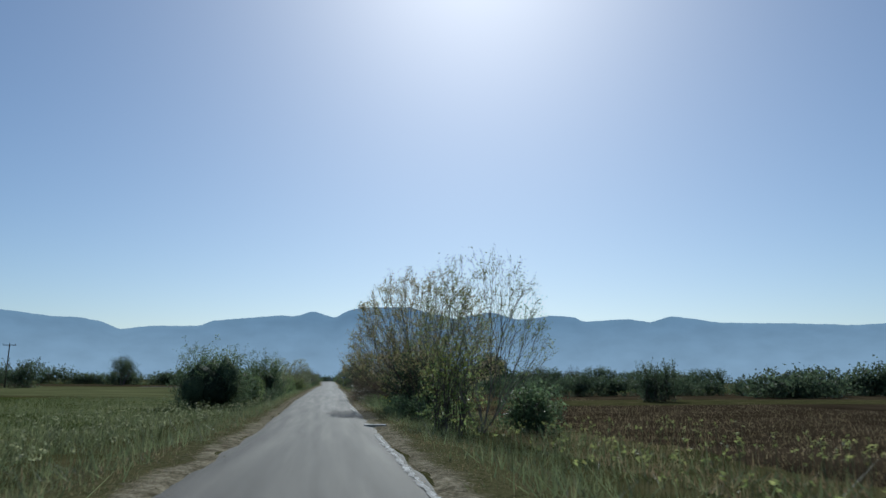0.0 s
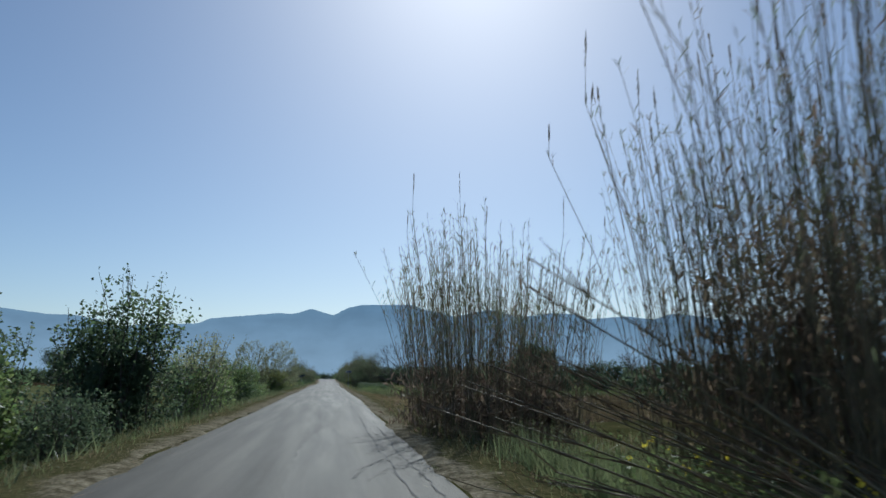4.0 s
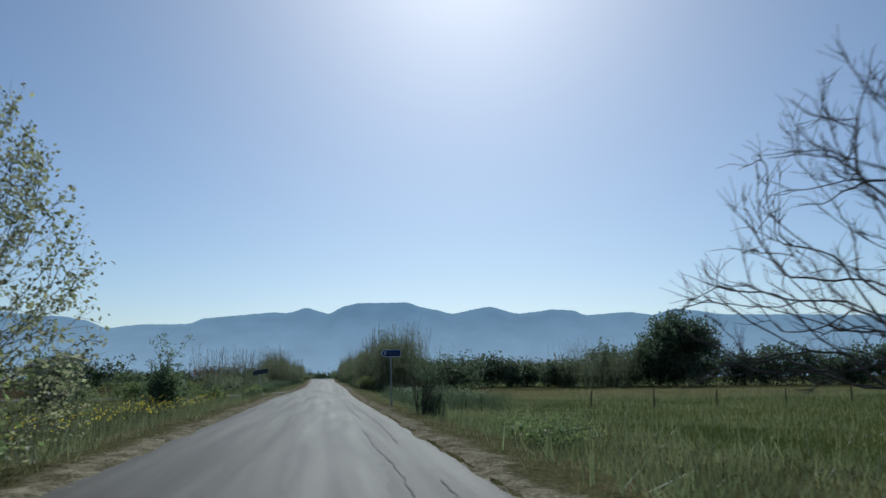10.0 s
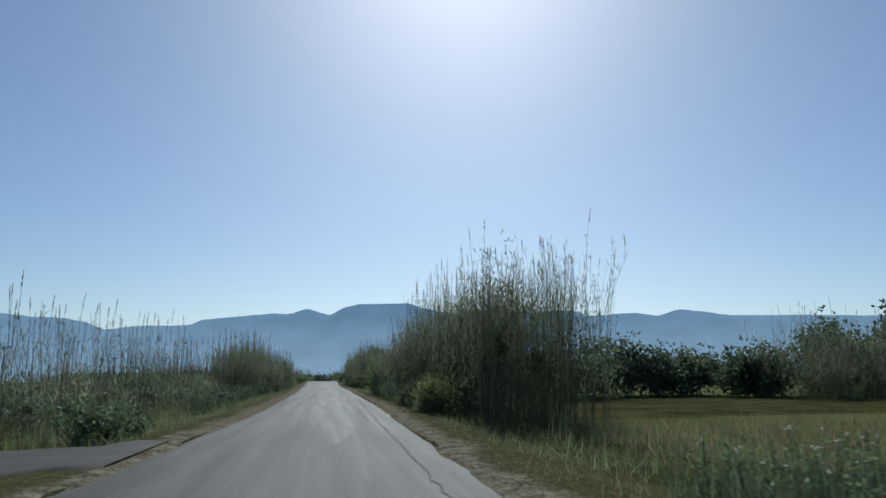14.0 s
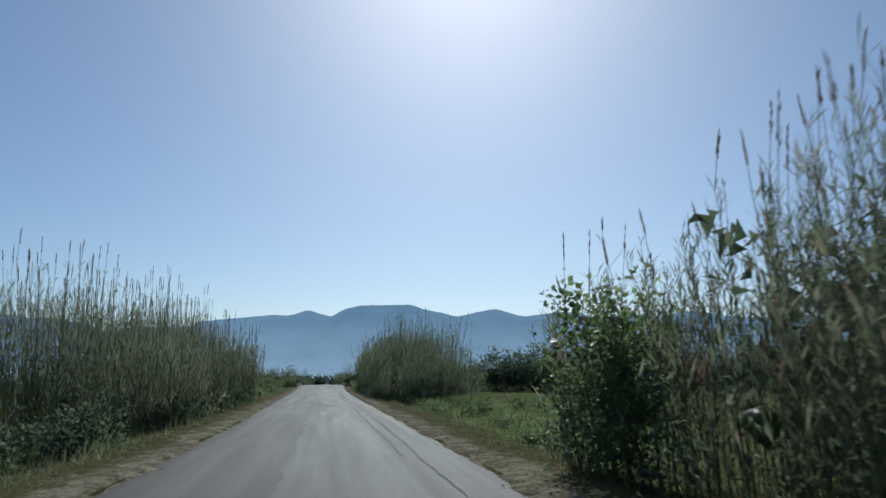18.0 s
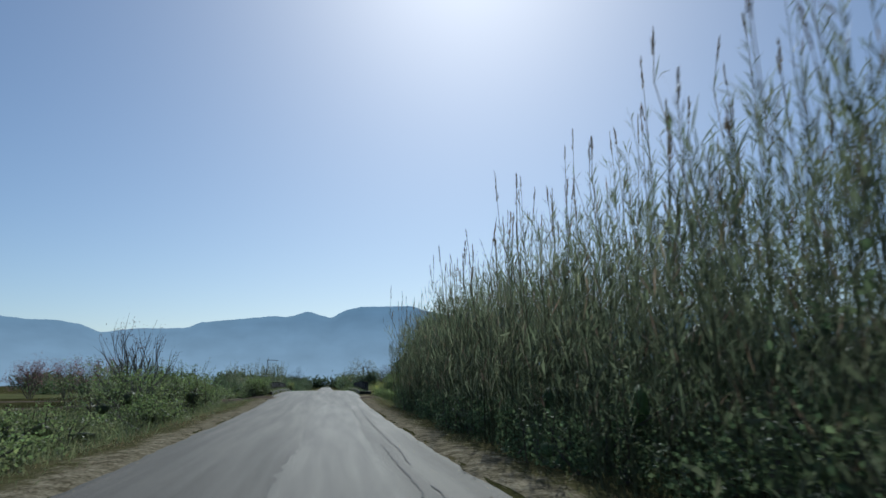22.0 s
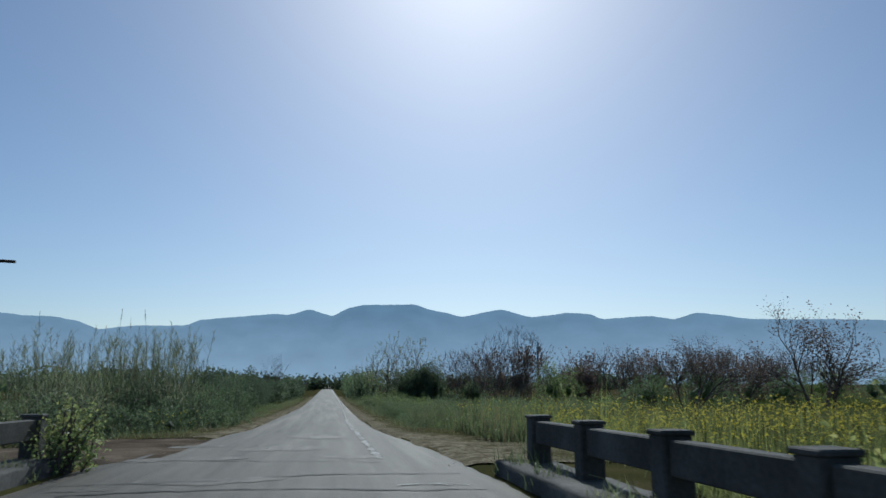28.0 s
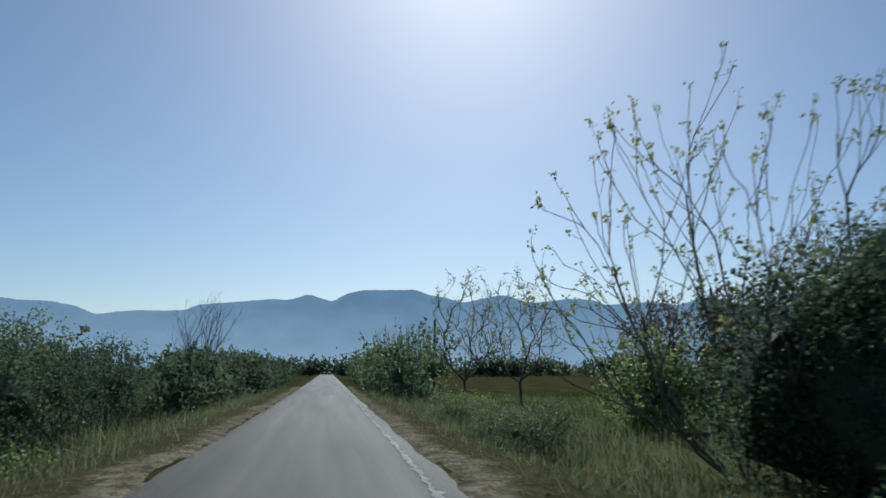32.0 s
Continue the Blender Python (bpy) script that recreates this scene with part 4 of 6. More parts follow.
for y0, y1, off in ((86, 99, .95), (100, 118, .85), (97, 121, 1.2), (122, 141, .9), (124, 150, 1.25), (146, 172, .8), (155, 188, 1.15), (176, 204, .85), (199, 226, .8), (204, 231, 1.1),
                    (229, 258, .9), (240, 262, 1.2), (259, 286, .85), (262, 292, 1.15), (288, 318, .95), (297, 316, 1.25), (48, 74, .5), (52, 80, .8)):
    ln = crack_line(lambda y: np.interp(y, RIGHT_Y, RIGHT_X) - off, y0, y1)
    ribbon("crack", ln, RR.uniform(0.012, 0.038, len(ln)), M_CRACK)
for k in range(26):
    y = RR.uniform(84, 320)
    x1 = float(np.interp(y, RIGHT_Y, RIGHT_X)) - RR.uniform(0.1, 0.9)
    xs = np.arange(x1 - RR.uniform(0.35, 0.9), x1, 0.09)
    ribbon("crack", np.stack([xs, y + np.cumsum(RR.normal(0, 0.05, len(xs)))], -1), RR.uniform(0.02, 0.045, len(xs)), M_CRACK)
for y, x0, x1, w in ((355.5, -4.0, 2.5, .05), (360.2, -3.9, 1.0, .04), (362.1, -3.3, 2.3, .09), (363.7, -.9, 2.3, .07), (363.2, -3.9, -1.4, .05), (372.9, -.4, .6, .03), (338.4, -4.0, 2.4, .05), (345.0, -4.1, 2.5, .04), (351.0, -4.1, 2.4, .03), (335.0, -3.9, 2.4, .05)):
    xs = np.arange(x0, x1, 0.16)
    ribbon("crack", np.stack([xs, y + np.cumsum(RR.normal(0, 0.04, len(xs)))], -1), RR.uniform(0.3, 1.4, len(xs)) * w, M_CRACK)
for k in range(14):
    y, x = RR.uniform(353, 367), RR.uniform(-3.6, 0.6)
    xs = np.arange(x, x + RR.uniform(0.8, 2.6), 0.1)
    ribbon("crack", np.stack([xs, y + np.cumsum(RR.normal(0, 0.05, len(xs)))], -1), RR.uniform(0.01, 0.06, len(xs)), M_CRACK)
for k in range(12):
    y, x = RR.uniform(334, 352), RR.uniform(-3.8, 1.2)
    xs = np.arange(x, x + RR.uniform(0.4, 1.6), 0.1)
    ribbon("crack", np.stack([xs, y + np.cumsum(RR.normal(0, 0.04, len(xs)))], -1), RR.uniform(0.008, 0.035, len(xs)), M_CRACK)
for k in range(9):
    y, x = RR.uniform(368, 392), RR.uniform(-2.5, 1.2)
    t = np.linspace(0, 1, 12)
    ribbon("crack", np.stack([x + t * RR.uniform(-.5, .5) + RR.normal(0, .02, 12), y + t * RR.uniform(.6, 2.4)], -1), RR.uniform(.015, .035, 12), M_CRACK)
for k in range(30):
    y, x = RR.uniform(2, 400), RR.uniform(-2.4, 0.8)
    t = np.linspace(0, 1, 14)
    ribbon("crack", np.stack([x + t * RR.uniform(-.6, .6) + RR.normal(0, .02, 14), y + t * RR.uniform(.6, 3.4)], -1), RR.uniform(.008, .02, 14), M_CRACK)
# older resurfaced lane, a shade lighter, with a ragged seam
M_ASPHALT_OLD = material("bleached_asphalt", [(0.046, 0.038, 0.029), (0.07, 0.058, 0.044), (0.108, 0.091, 0.07)], 0.7, 2.6, 60, 0.5, spec=0.28, stretch=(1.0, 0.05, 1.0), grain=0.9)
uneven_gloss(M_ASPHALT_OLD, 0.715, 0.65)
for y0, y1 in ((38, 74), (84, 128), (134, 190), (196, 262), (266, 318)):
    ys = np.arange(y0, y1, 0.5)
    c = np.interp(ys, RIGHT_Y, RIGHT_X) - 1.35
    lft = -0.55 + 0.14 * wobble(2, ys, 9.0) + 0.03 * RR.normal(size=len(ys))
    fade = np.clip(np.minimum(ys - y0, y1 - ys) / 9, 0.02, 1) ** 0.6 * (1 + 0.04 * RR.normal(size=len(ys)))
    ribbon("resurfaced_lane", np.stack([(c + lft) / 2, ys], -1), (c - lft) * fade, M_ASPHALT_OLD, "paler resurfaced lane", 0.004)
# broken asphalt past the bridge: bleached skins of the old surface
for x, y, w, h in ((-2.6, 367.2, 2.4, .9), (-0.9, 369.6, 1.9, 1.5), (0.6, 367.0, 1.2, .7), (-3.0, 370.9, 1.6, .8), (-0.2, 374.2, 1.6, 1.8), (-1.6, 363.4, 2.2, .7), (0.9, 377.8, 1.0, 2.4)):
    xs = np.arange(x - w / 2, x + w / 2, 0.1)
    wide = h * np.sin(np.linspace(0.2, 2.94, len(xs))) ** 0.5 * (1 + 0.35 * wobble(xs, y, 0.35) + 0.15 * RR.normal(size=len(xs)))
    ribbon("worn_patch", np.stack([xs, y + 0.2 * wobble(xs, y, 0.8)], -1), np.maximum(wide, 0.04), M_ASPHALT_OLD, "bleached worn patch of asphalt", 0.0065)
# worn edge line
LINE_Y, LINE_X = [-60, 60, 366, 375, 385, 400, 418, 700], [1.2, 1.4, 1.05, 1.0, .9, 1.1, 1.3, 1.4]
for y0, y1, wide in ((-30, 21, .11), (34, 46, .11), (366.6, 389.2, .15), (389.5, 430, .1), (430.5, 640, .1)):
    ys = np.arange(y0, y1, 0.12)
    x = np.interp(ys, LINE_Y, LINE_X)
    w = wide * (0.9 + 0.45 * wobble(3, ys, .7) + 0.25 * wobble(8, ys, .23) + 0.25 * RR.normal(size=len(ys)).clip(-2, 1.2))
    ribbon("edge_line", np.stack([x + 0.02 * RR.normal(size=len(ys)), ys], -1), np.maximum(w, 0.02), M_PAINT, "flaking white edge line", 0.008)
for y, x0, x1 in ((352, .6, 2.2), (354, -.2, 1.2), (362.5, 1.0, 2.1)):
    xs = np.arange(x0, x1, 0.1)
    ribbon("paint_mark", np.stack([xs, y + 0.03 * RR.normal(size=len(xs))], -1), RR.uniform(0.03, 0.13, len(xs)), M_PAINT, "faded paint smear", 0.01)


def side_lane(name, x0, x1, y0, y1, label, mat=M_ASPHALT_PATCH):
    xs, ys = np.linspace(x0, x1, 140), np.linspace(y0, y1, 36)
    def f(X, Y):
        rim = np.minimum(Y - y0, y1 - Y) + 0.5 * wobble(X, Y, 1.1) + 0.2 * wobble(X, Y, 0.35, 3)
        return np.maximum(land_z(X, Y) + 0.06, road_z(Y) + 0.03 - 0.04 * np.maximum(0, -3.5 - X)) - 0.22 * (1 - step(rim / 0.7))
    return sheet(name, xs, ys, f, mat, label, "road")


side_lane("road_side_1", -48, -3.3, 192.5, 198.3, "side lane of worn asphalt turning off")
side_lane("road_side_2", -40, -3.5, 327.6, 332.6, "side lane of trodden reddish dirt before the bridge", M_DIRT)
side_lane("road_side_3", -40, -3.2, 366.6, 374.6, "reddish dirt side lane after the bridge", M_DIRT)
sheet("track_right", np.linspace(2.2, 11, 60), np.linspace(325.6, 331.2, 30), lambda X, Y: land_z(X, Y) + 0.05 - 0.2 * (1 - step((np.minimum(Y - 325.6, 331.2 - Y) - 0.5 + 0.5 * wobble(X, Y, 1.1) + 0.2 * wobble(X, Y, .35, 3)) / 0.7)), M_DIRT, "reddish dirt track leaving the road before the bridge", "track")

slab = thing("concrete_slab", (1.62, 25.6, float(road_z(25.6))), "pale concrete culvert slab at the road edge", "slab")
part("slab", box(bmesh.new(), (0.75, 0.45, 0.16), (0, 0, 0.0), (0, 0, 3), 0.02), M_PAINT, slab)

# ---- bridge ----
for nm, xk, s in (("bridge_kerb_right", 2.72, 1), ("bridge_kerb_left", -4.3, -1)):
    ys = np.arange(BRIDGE_A, BRIDGE_B + 0.1 + 2.0 * (s < 0), 0.5)
    prof = [(0.0, -0.7), (0.0, 0.2), (0.03, 0.235), (0.28, 0.24), (0.3, 0.22), (0.95, 0.2), (0.98, 0.17), (0.98, -0.7)]
    n = len(prof)
    V = [(xk + s * (px + 0.012 * math.sin(y * 3.1 + i)), y, float(road_z(y)) + pz + 0.01 * math.sin(y * 5 + i)) for y in ys for i, (px, pz) in enumerate(prof)]
    i = (np.arange(len(ys) - 1)[:, None] * n + np.arange(n - 1)[None]).ravel()
    caps = np.array([list(range(n)), [len(V) - n + k for k in range(n)][::-1]])
    me = mesh_from(nm, V, [np.stack([i, i + 1, i + n + 1, i + n], -1), caps], M_CONCRETE)
    tagged(new(nm, me), "chipped concrete kerb and narrow footway of the bridge", "kerb", kind="structure")
pitch = 2.28
for xp, past in ((3.38, 0.0), (-5.0, 2.2)):
    par = thing("bridge_parapet", (xp, BRIDGE_A, 0), "weathered concrete bridge parapet of posts and rails", "parapet", "bridge parapets")
    count = int((BRIDGE_B + past - BRIDGE_A - 0.6) / pitch)
    for k in range(count + 1):
        y = BRIDGE_B + past - BRIDGE_A - 0.55 - (count - k) * pitch
        z = float(road_z(BRIDGE_A + y)) + 0.18
        bm = box(bmesh.new(), (0.32, 0.3, 0.74), (0, y, z + 0.35), (0, 0, 1.5 * math.sin(k * 2.3)), 0.02)
        box(bm, (0.36, 0.34, 0.05), (0, y, z + 0.735), bevel=0.012)
        part("post", bm, M_CONCRETE, par)
        if k < count:
            z2 = float(road_z(BRIDGE_A + y + pitch)) + 0.18
            slope = math.degrees(math.atan2(z2 - z, pitch))
            part("rail", box(bmesh.new(), (0.2, pitch - 0.31, 0.34), (0, y + pitch / 2, (z + z2) / 2 + 0.5), (slope, 0, 0), 0.015), M_CONCRETE, par)
deck_beam = bmesh.new()
box(deck_beam, (8.3, BRIDGE_B - BRIDGE_A - 1, 0.5), (-0.75, (BRIDGE_A + BRIDGE_B) / 2, float(road_z(350)) - 0.55), bevel=0.03)
tagged(part("bridge_deck", deck_beam, M_CONCRETE), "concrete slab carrying the road over the ditch", "bridge deck", kind="structure")

# ---- signs and poles ----
def arrow_plate(w, h, tip, thick=0.02, inset=0.0):
    bm = bmesh.new()
    a, b = w / 2 - inset, h / 2 - inset
    pts = [(-a + inset * 0.4, 0), (-a + tip, -b), (a, -b), (a, b), (-a + tip, b)]
    v = [bm.verts.new((x, 0, z)) for x, z in pts]
    f = bm.faces.new(v)
    r = bmesh.ops.extrude_face_region(bm, geom=[f])
    bmesh.ops.translate(bm, verts=[x for x in r["geom"] if isinstance(x, bmesh.types.BMVert)], vec=(0, thick, 0))
    bmesh.ops.recalc_face_normals(bm, faces=bm.faces)
    return bm


sx, sy = 3.02, 164.3
sz = float(land_z(sx, sy))
SIGN_UP = 1.90 - sz
sign = thing("direction_sign", (sx, sy, sz), "blue arrow-shaped direction sign on a grey steel post", "road sign")
part("post", rod(bmesh.new(), (0.02, 0.05, -0.3), (-0.05, 0.05, SIGN_UP + 0.2), 0.035, sides=12), M_STEEL, sign)
plate = part("panel", arrow_plate(0.92, 0.33, 0.11), M_SIGN_WHITE, sign, "white-bordered arrow panel")
plate.matrix_basis = pose(-0.04, -0.02, SIGN_UP, 0, -0.5, 0)
face = part("blue_face", arrow_plate(0.92, 0.33, 0.11, 0.006, 0.022), M_BLUE, plate)
face.location = (0, -0.009, 0)
bm = bmesh.new()
for s in (1, -1):
    box(bm, (0.13, 0.006, 0.042), (-0.27, -0.016, 0.04 * s), (0, -45 * s, 0))
part("chevron", bm, M_SIGN_WHITE, plate, "white arrow chevron")
for x, w in ((-0.15, .07), (-0.06, .07), (0.03, .07), (0.12, .05), (0.21, .07), (0.31, .07)):
    part("letter_bar", box(bmesh.new(), (w, 0.005, 0.1), (x, -0.0165, 0.0)), M_SIGN_YELLOW, plate)

ox, oy = -5.1, 190.4
SIGN2_UP = 1.96
sign2 = thing("direction_sign", (ox, oy, float(land_z(ox, oy))), "dull blue direction sign knocked askew on its bent post", "road sign")
part("post", rod(rod(bmesh.new(), (0.05, 0.04, -0.3), (0.08, 0.04, 0.9), 0.035, sides=10), (0.08, 0.04, 0.9), (-0.02, 0.03, SIGN2_UP - 0.1), 0.035, sides=10), M_STEEL, sign2)
plate = part("panel", arrow_plate(1.28, 0.34, 0.11), M_SIGN_DULL, sign2, "dull bordered arrow panel")
plate.matrix_basis = pose(0.0, -0.02, SIGN2_UP, 0, -12.0, -12)
face = part("blue_face", arrow_plate(1.28, 0.34, 0.11, 0.006, 0.025), M_BLUE_DARK, plate, "dark dull blue face")
face.location = (0, -0.009, 0)
for x in (-.4, -.22, -.07, .11, .29, .46):
    part("letter_bar", box(bmesh.new(), (0.10, 0.005, 0.09), (x, -0.0165, 0)), M_SIGN_DULL, plate)


def power_pole(x, y, h=9.0, label="dark wooden power pole with a crossarm", arm=True):
    ob = thing("power_pole", (x, y, float(land_z(x, y))), label, "utility pole", "power line beside the fields")
    part("pole", rod(bmesh.new(), (0, 0, -0.4), (0.08, 0, h), 0.16, 0.10, 10), M_POLE, ob)
    if arm:
        part("crossarm", box(bmesh.new(), (2.5, 0.14, 0.14), (0.05, 0, h - 0.35), bevel=0.01), M_POLE, ob)
        for dx in (-1.15, 0.1, 1.15):
            part("insulator", rod(bmesh.new(), (dx, 0, h - 0.28), (dx, 0, h - 0.02), 0.05, 0.03, 8), M_CONCRETE, ob)
    return ob


for y in (158, 243, 340, 418, 496, 574, 652):
    power_pole(-65, y)
for x, y in ((32.7, 462),):
    p = power_pole(x, y, 9.1, "grey pole with a small transformer box at its top", False)
    part("transformer_box", box(bmesh.new(), (0.6, 0.5, 0.8), (0.1, -0.3, 8.0), bevel=0.03), M_STEEL, p)
power_pole(9.6, 330 + 140, 6.5, "thin leaning wooden pole by the hedge", False)

lx, ly = -7.35, 366.6
post = thing("lamp_post", (lx, ly, float(land_z(lx, ly))), "thin rusty post with a horizontal arm and no lamp", "post")
hh = 4.2 - float(land_z(lx, ly))
part("pole", rod(bmesh.new(), (-0.10, 0, -0.3), (0.16, 0, hh), 0.04, 0.035, 10), M_POLE, post)
part("arm", rod(bmesh.new(), (0.13, 0, hh - 0.03), (1.4, 0.1, hh - 0.06), 0.032, 0.03, 8), M_POLE, post)
part("wire_end", rod(bmesh.new(), (0.55, 0, hh - 0.05), (0.5, 0, hh - 0.25), 0.008, 0.006, 5), M_RUBBER, post)

# fence stakes in the meadow
for x, y in ((17.5, 168), (21.5, 168.6), (13.8, 167.6), (26, 169), (31, 170)):
    st = thing("fence_stake", on(x, y), "short weathered wooden fence stake in the meadow", "stake", "fence stakes")
    part("stake", rod(bmesh.new(), (0, 0, -0.2), (0.03, 0, 1.0), 0.05, 0.035, 6), M_POLE, st)

# ---- the silver estate car on the side lane ----
cx, cy = -12.5, 196
car = thing("estate_car", (cx, cy, float(land_z(cx, cy)) + 0.08), "silver estate car standing on the side lane", "car", turn=97)
prof = [(-2.15, .32), (-2.2, .62), (-2.1, .86), (-1.95, .93), (-1.0, 1.0), (-.95, 1.0), (.75, .98), (1.75, .88), (2.1, .74), (2.18, .5), (2.1, .3)]
roof = [(-2.05, .94), (-1.9, 1.3), (-1.7, 1.44), (-.9, 1.5), (.1, 1.47), (.45, 1.38), (1.05, .97)]


def side_body(pts, half_low, half_top):
    bm = bmesh.new()
    zmax = max(p[1] for p in pts)
    zmin = min(p[1] for p in pts)
    rows = []
    for sgn in (-1, 1):
        rows.append([bm.verts.new((p[0], sgn * (half_low + (half_top - half_low) * (p[1] - zmin) / (zmax - zmin)), p[1])) for p in pts])
    n = len(pts)
    for k in range(n):
        j = (k + 1) % n
        bm.faces.new((rows[0][k], rows[0][j], rows[1][j], rows[1][k]))
    bm.faces.new(rows[0][::-1])
    bm.faces.new(rows[1])
    bmesh.ops.recalc_face_normals(bm, faces=bm.faces)
    bmesh.ops.bevel(bm, geom=list(bm.edges), offset=0.03, segments=2, affect="EDGES")
    return bm


part("body", side_body(prof, 0.86, 0.84), M_SILVER, car)
part("cabin_glass", side_body([(p[0] * 0.985, p[1] - 0.03) for p in roof], 0.79, 0.64), M_GLASS_DARK, car, "dark side windows and windscreen")
part("roof", box(bmesh.new(), (2.2, 1.24, 0.06), (-0.75, 0, 1.46), (0, 1, 0), 0.025), M_SILVER, car)
for sgn in (-1, 1):
    part("roof_rail", rod(bmesh.new(), (-1.7, sgn * .58, 1.53), (0.1, sgn * .58, 1.53), 0.02, sides=6), M_STEEL, car)
    part("headlight", box(bmesh.new(), (0.1, 0.34, 0.14), (2.06, sgn * .62, .68), bevel=0.03), M_LIGHT_GLASS, car)
    part("wing_mirror", box(bmesh.new(), (0.12, 0.18, 0.13), (0.7, sgn * .95, 1.02), bevel=0.03), M_SILVER, car)
    for wx in (-1.35, 1.35):
        wheel = part("wheel", rod(bmesh.new(), (wx, sgn * .66, .31), (wx, sgn * .87, .31), 0.315, sides=24), M_RUBBER, car)
        part("rim", rod(bmesh.new(), (wx, sgn * .86, .31), (wx, sgn * .885, .31), 0.2, sides=16), M_STEEL, wheel)
    for x0, x1 in ((-1.45, -1.38), (-.45, -.38)):
        part("pillar", box(bmesh.new(), (0.08, 0.03, 0.5), ((x0 + x1) / 2, sgn * .735, 1.22), (sgn * 17, 0, 0)), M_SILVER, car)

# ---- trees and bushes by the road, in the order in which they are passed ----
# two trees over the first bend of the verge, with brush at their feet
fan_tree("roadside_tree", on(5.9, 27.8), 3.1, 7.2, "pale-stemmed multi-stem tree with sparse yellow-green young leaves", 21, M_BARK_PALE, tips=480, low=26, star=0.9, rise=0.1, twigs=3, twig_len=0.35,
         thin=0.0045, leaf=M_LEAF_YELLOW, leaf_n=5500, leaf_size=0.07, leaf2=M_LEAF_GREEN)
fan_tree("roadside_tree", on(5.25, 41.2), 4.8, 8.4, "broad many-stemmed tree budding with small pale leaves", 1022, M_BARK, tips=1150, low=19, star=0.9, rise=0.08, inner=0.22, twigs=4, twig_len=0.36,
         thin=0.006, leaf=M_LEAF_RUST, leaf_n=30000, leaf_size=0.085, leaf2=M_LEAF_YELLOW)
bush("undergrowth", on(5.4, 42), 4.8, 3.4, 4.2, "dark evergreen undergrowth at the tree's foot", 23, M_LEAF_HEDGE_SHADE, 12000, 0.08, dense=0.7, lobes=10)
bush("undergrowth", on(4.5, 27.5), 2.6, 2.2, 3.6, "sparse yellow-green shrub tangled at the tree's foot", 24, M_LEAF_GREEN, 1900, 0.085, leaf2=M_LEAF_YELLOW, shoots=26, dense=0.0)
bush("undergrowth", on(8.2, 29.0), 3.2, 2.6, 2.0, "dark shrub beneath the bare stems", 25, M_LEAF_DARK, 3500, 0.10)
bush("bramble", on(4.0, 37.5), 2.6, 4.0, 1.2, "low dark bramble beside the verge", 26, M_LEAF_DARK, 2500, 0.08)
bush("round_bush", on(-8.7, 56.5), 6.6, 5.2, 4.9, "dense rounded green bush on the field edge", 27, M_LEAF_HEDGE_SHADE, 17000, 0.095, leaf2=M_LEAF_DARK, lobes=14, dense=0.85)
bush("spiky_bush", on(-7.0, 66.5), 2.2, 2.4, 2.6, "small dark upright bush", 28, M_LEAF_GREEN, 3500, 0.10, shoots=30)
bush("bramble", on(-6.3, 71), 3.2, 7.0, 1.5, "dull dark bramble thicket", 29, M_LEAF_HEDGE_SHADE, 4200, 0.07, shoots=20)
bush("tall_bush", on(-7.2, 77.5), 4.6, 4.0, 5.0, "tall upright dark green bush with spiky leaders", 30, M_LEAF_HEDGE_SHADE, 9500, 0.11, leaf2=M_LEAF_DARK, shoots=40, lobes=10, dense=0.45)
bush("tall_bush", on(-12.0, 79), 4.0, 3.6, 4.6, "dark green bush beside the taller one", 31, M_LEAF_DARK, 6000, 0.12, shoots=24, dense=0.45)
bush("leafy_shrub", on(-7.2, 89), 5.6, 7.0, 3.8, "loose shrub with arching pale green shoots", 32, M_LEAF_GREEN, 6000, 0.09, M_BARK_PALE, shoots=70, leaf2=M_LEAF_PALE)
bush("leafy_shrub", on(-6.6, 96), 3.0, 3.6, 2.2, "loose low shrub with pale shoots", 33, M_LEAF_GREEN, 2500, 0.09, M_BARK_PALE, shoots=40)
bush("round_bush", on(-7.0, 110), 3.2, 3.0, 3.3, "round glossy dark green bush", 34, M_LEAF_DARK, 6000, 0.11, leaf2=M_LEAF_GREEN, lobes=9)
bush("low_shrub", on(-6.2, 117), 2.6, 4.0, 1.5, "low green shrub beside the verge", 35, M_LEAF_GREEN, 3000, 0.09)
fan_tree("budding_tree", on(-9.6, 143.4), 2.5, 6.5, "spreading shrubby tree with pale budding leaves", 1036, M_BARK_PALE, tips=460, low=16, star=0.9, rise=0.1, inner=0.3, twigs=4, twig_len=0.34,
         leaf=M_LEAF_PALE, leaf_n=11000, leaf_size=0.09, group="budding verge trees")
fan_tree("budding_tree", on(-7.5, 142.8), 2.5, 6.4, "shrubby budding tree leaning out over the verge", 1037, M_BARK_PALE, tips=480, low=10, star=0.9, rise=0.08, inner=0.3, twigs=4, twig_len=0.34,
         leaf=M_LEAF_PALE, leaf_n=11500, leaf_size=0.09, shift=(1.5, 0), group="budding verge trees")
bush("undergrowth", on(-7.6, 143), 5.6, 5.0, 2.7, "green bramble at the foot of the budding tree", 37, M_LEAF_GREEN, 6500, 0.10, leaf2=M_LEAF_YELLOW)
bush("undergrowth", on(-10.5, 138), 4.4, 4.0, 2.9, "leafy green shrub beside the budding tree", 38, M_LEAF_GREEN, 5000, 0.10)
bush("spiky_bush", on(-9.2, 174.4), 2.1, 2.2, 2.5, "dark rounded bush beside the verge", 39, M_LEAF_DARK, 5000, 0.11, shoots=20)
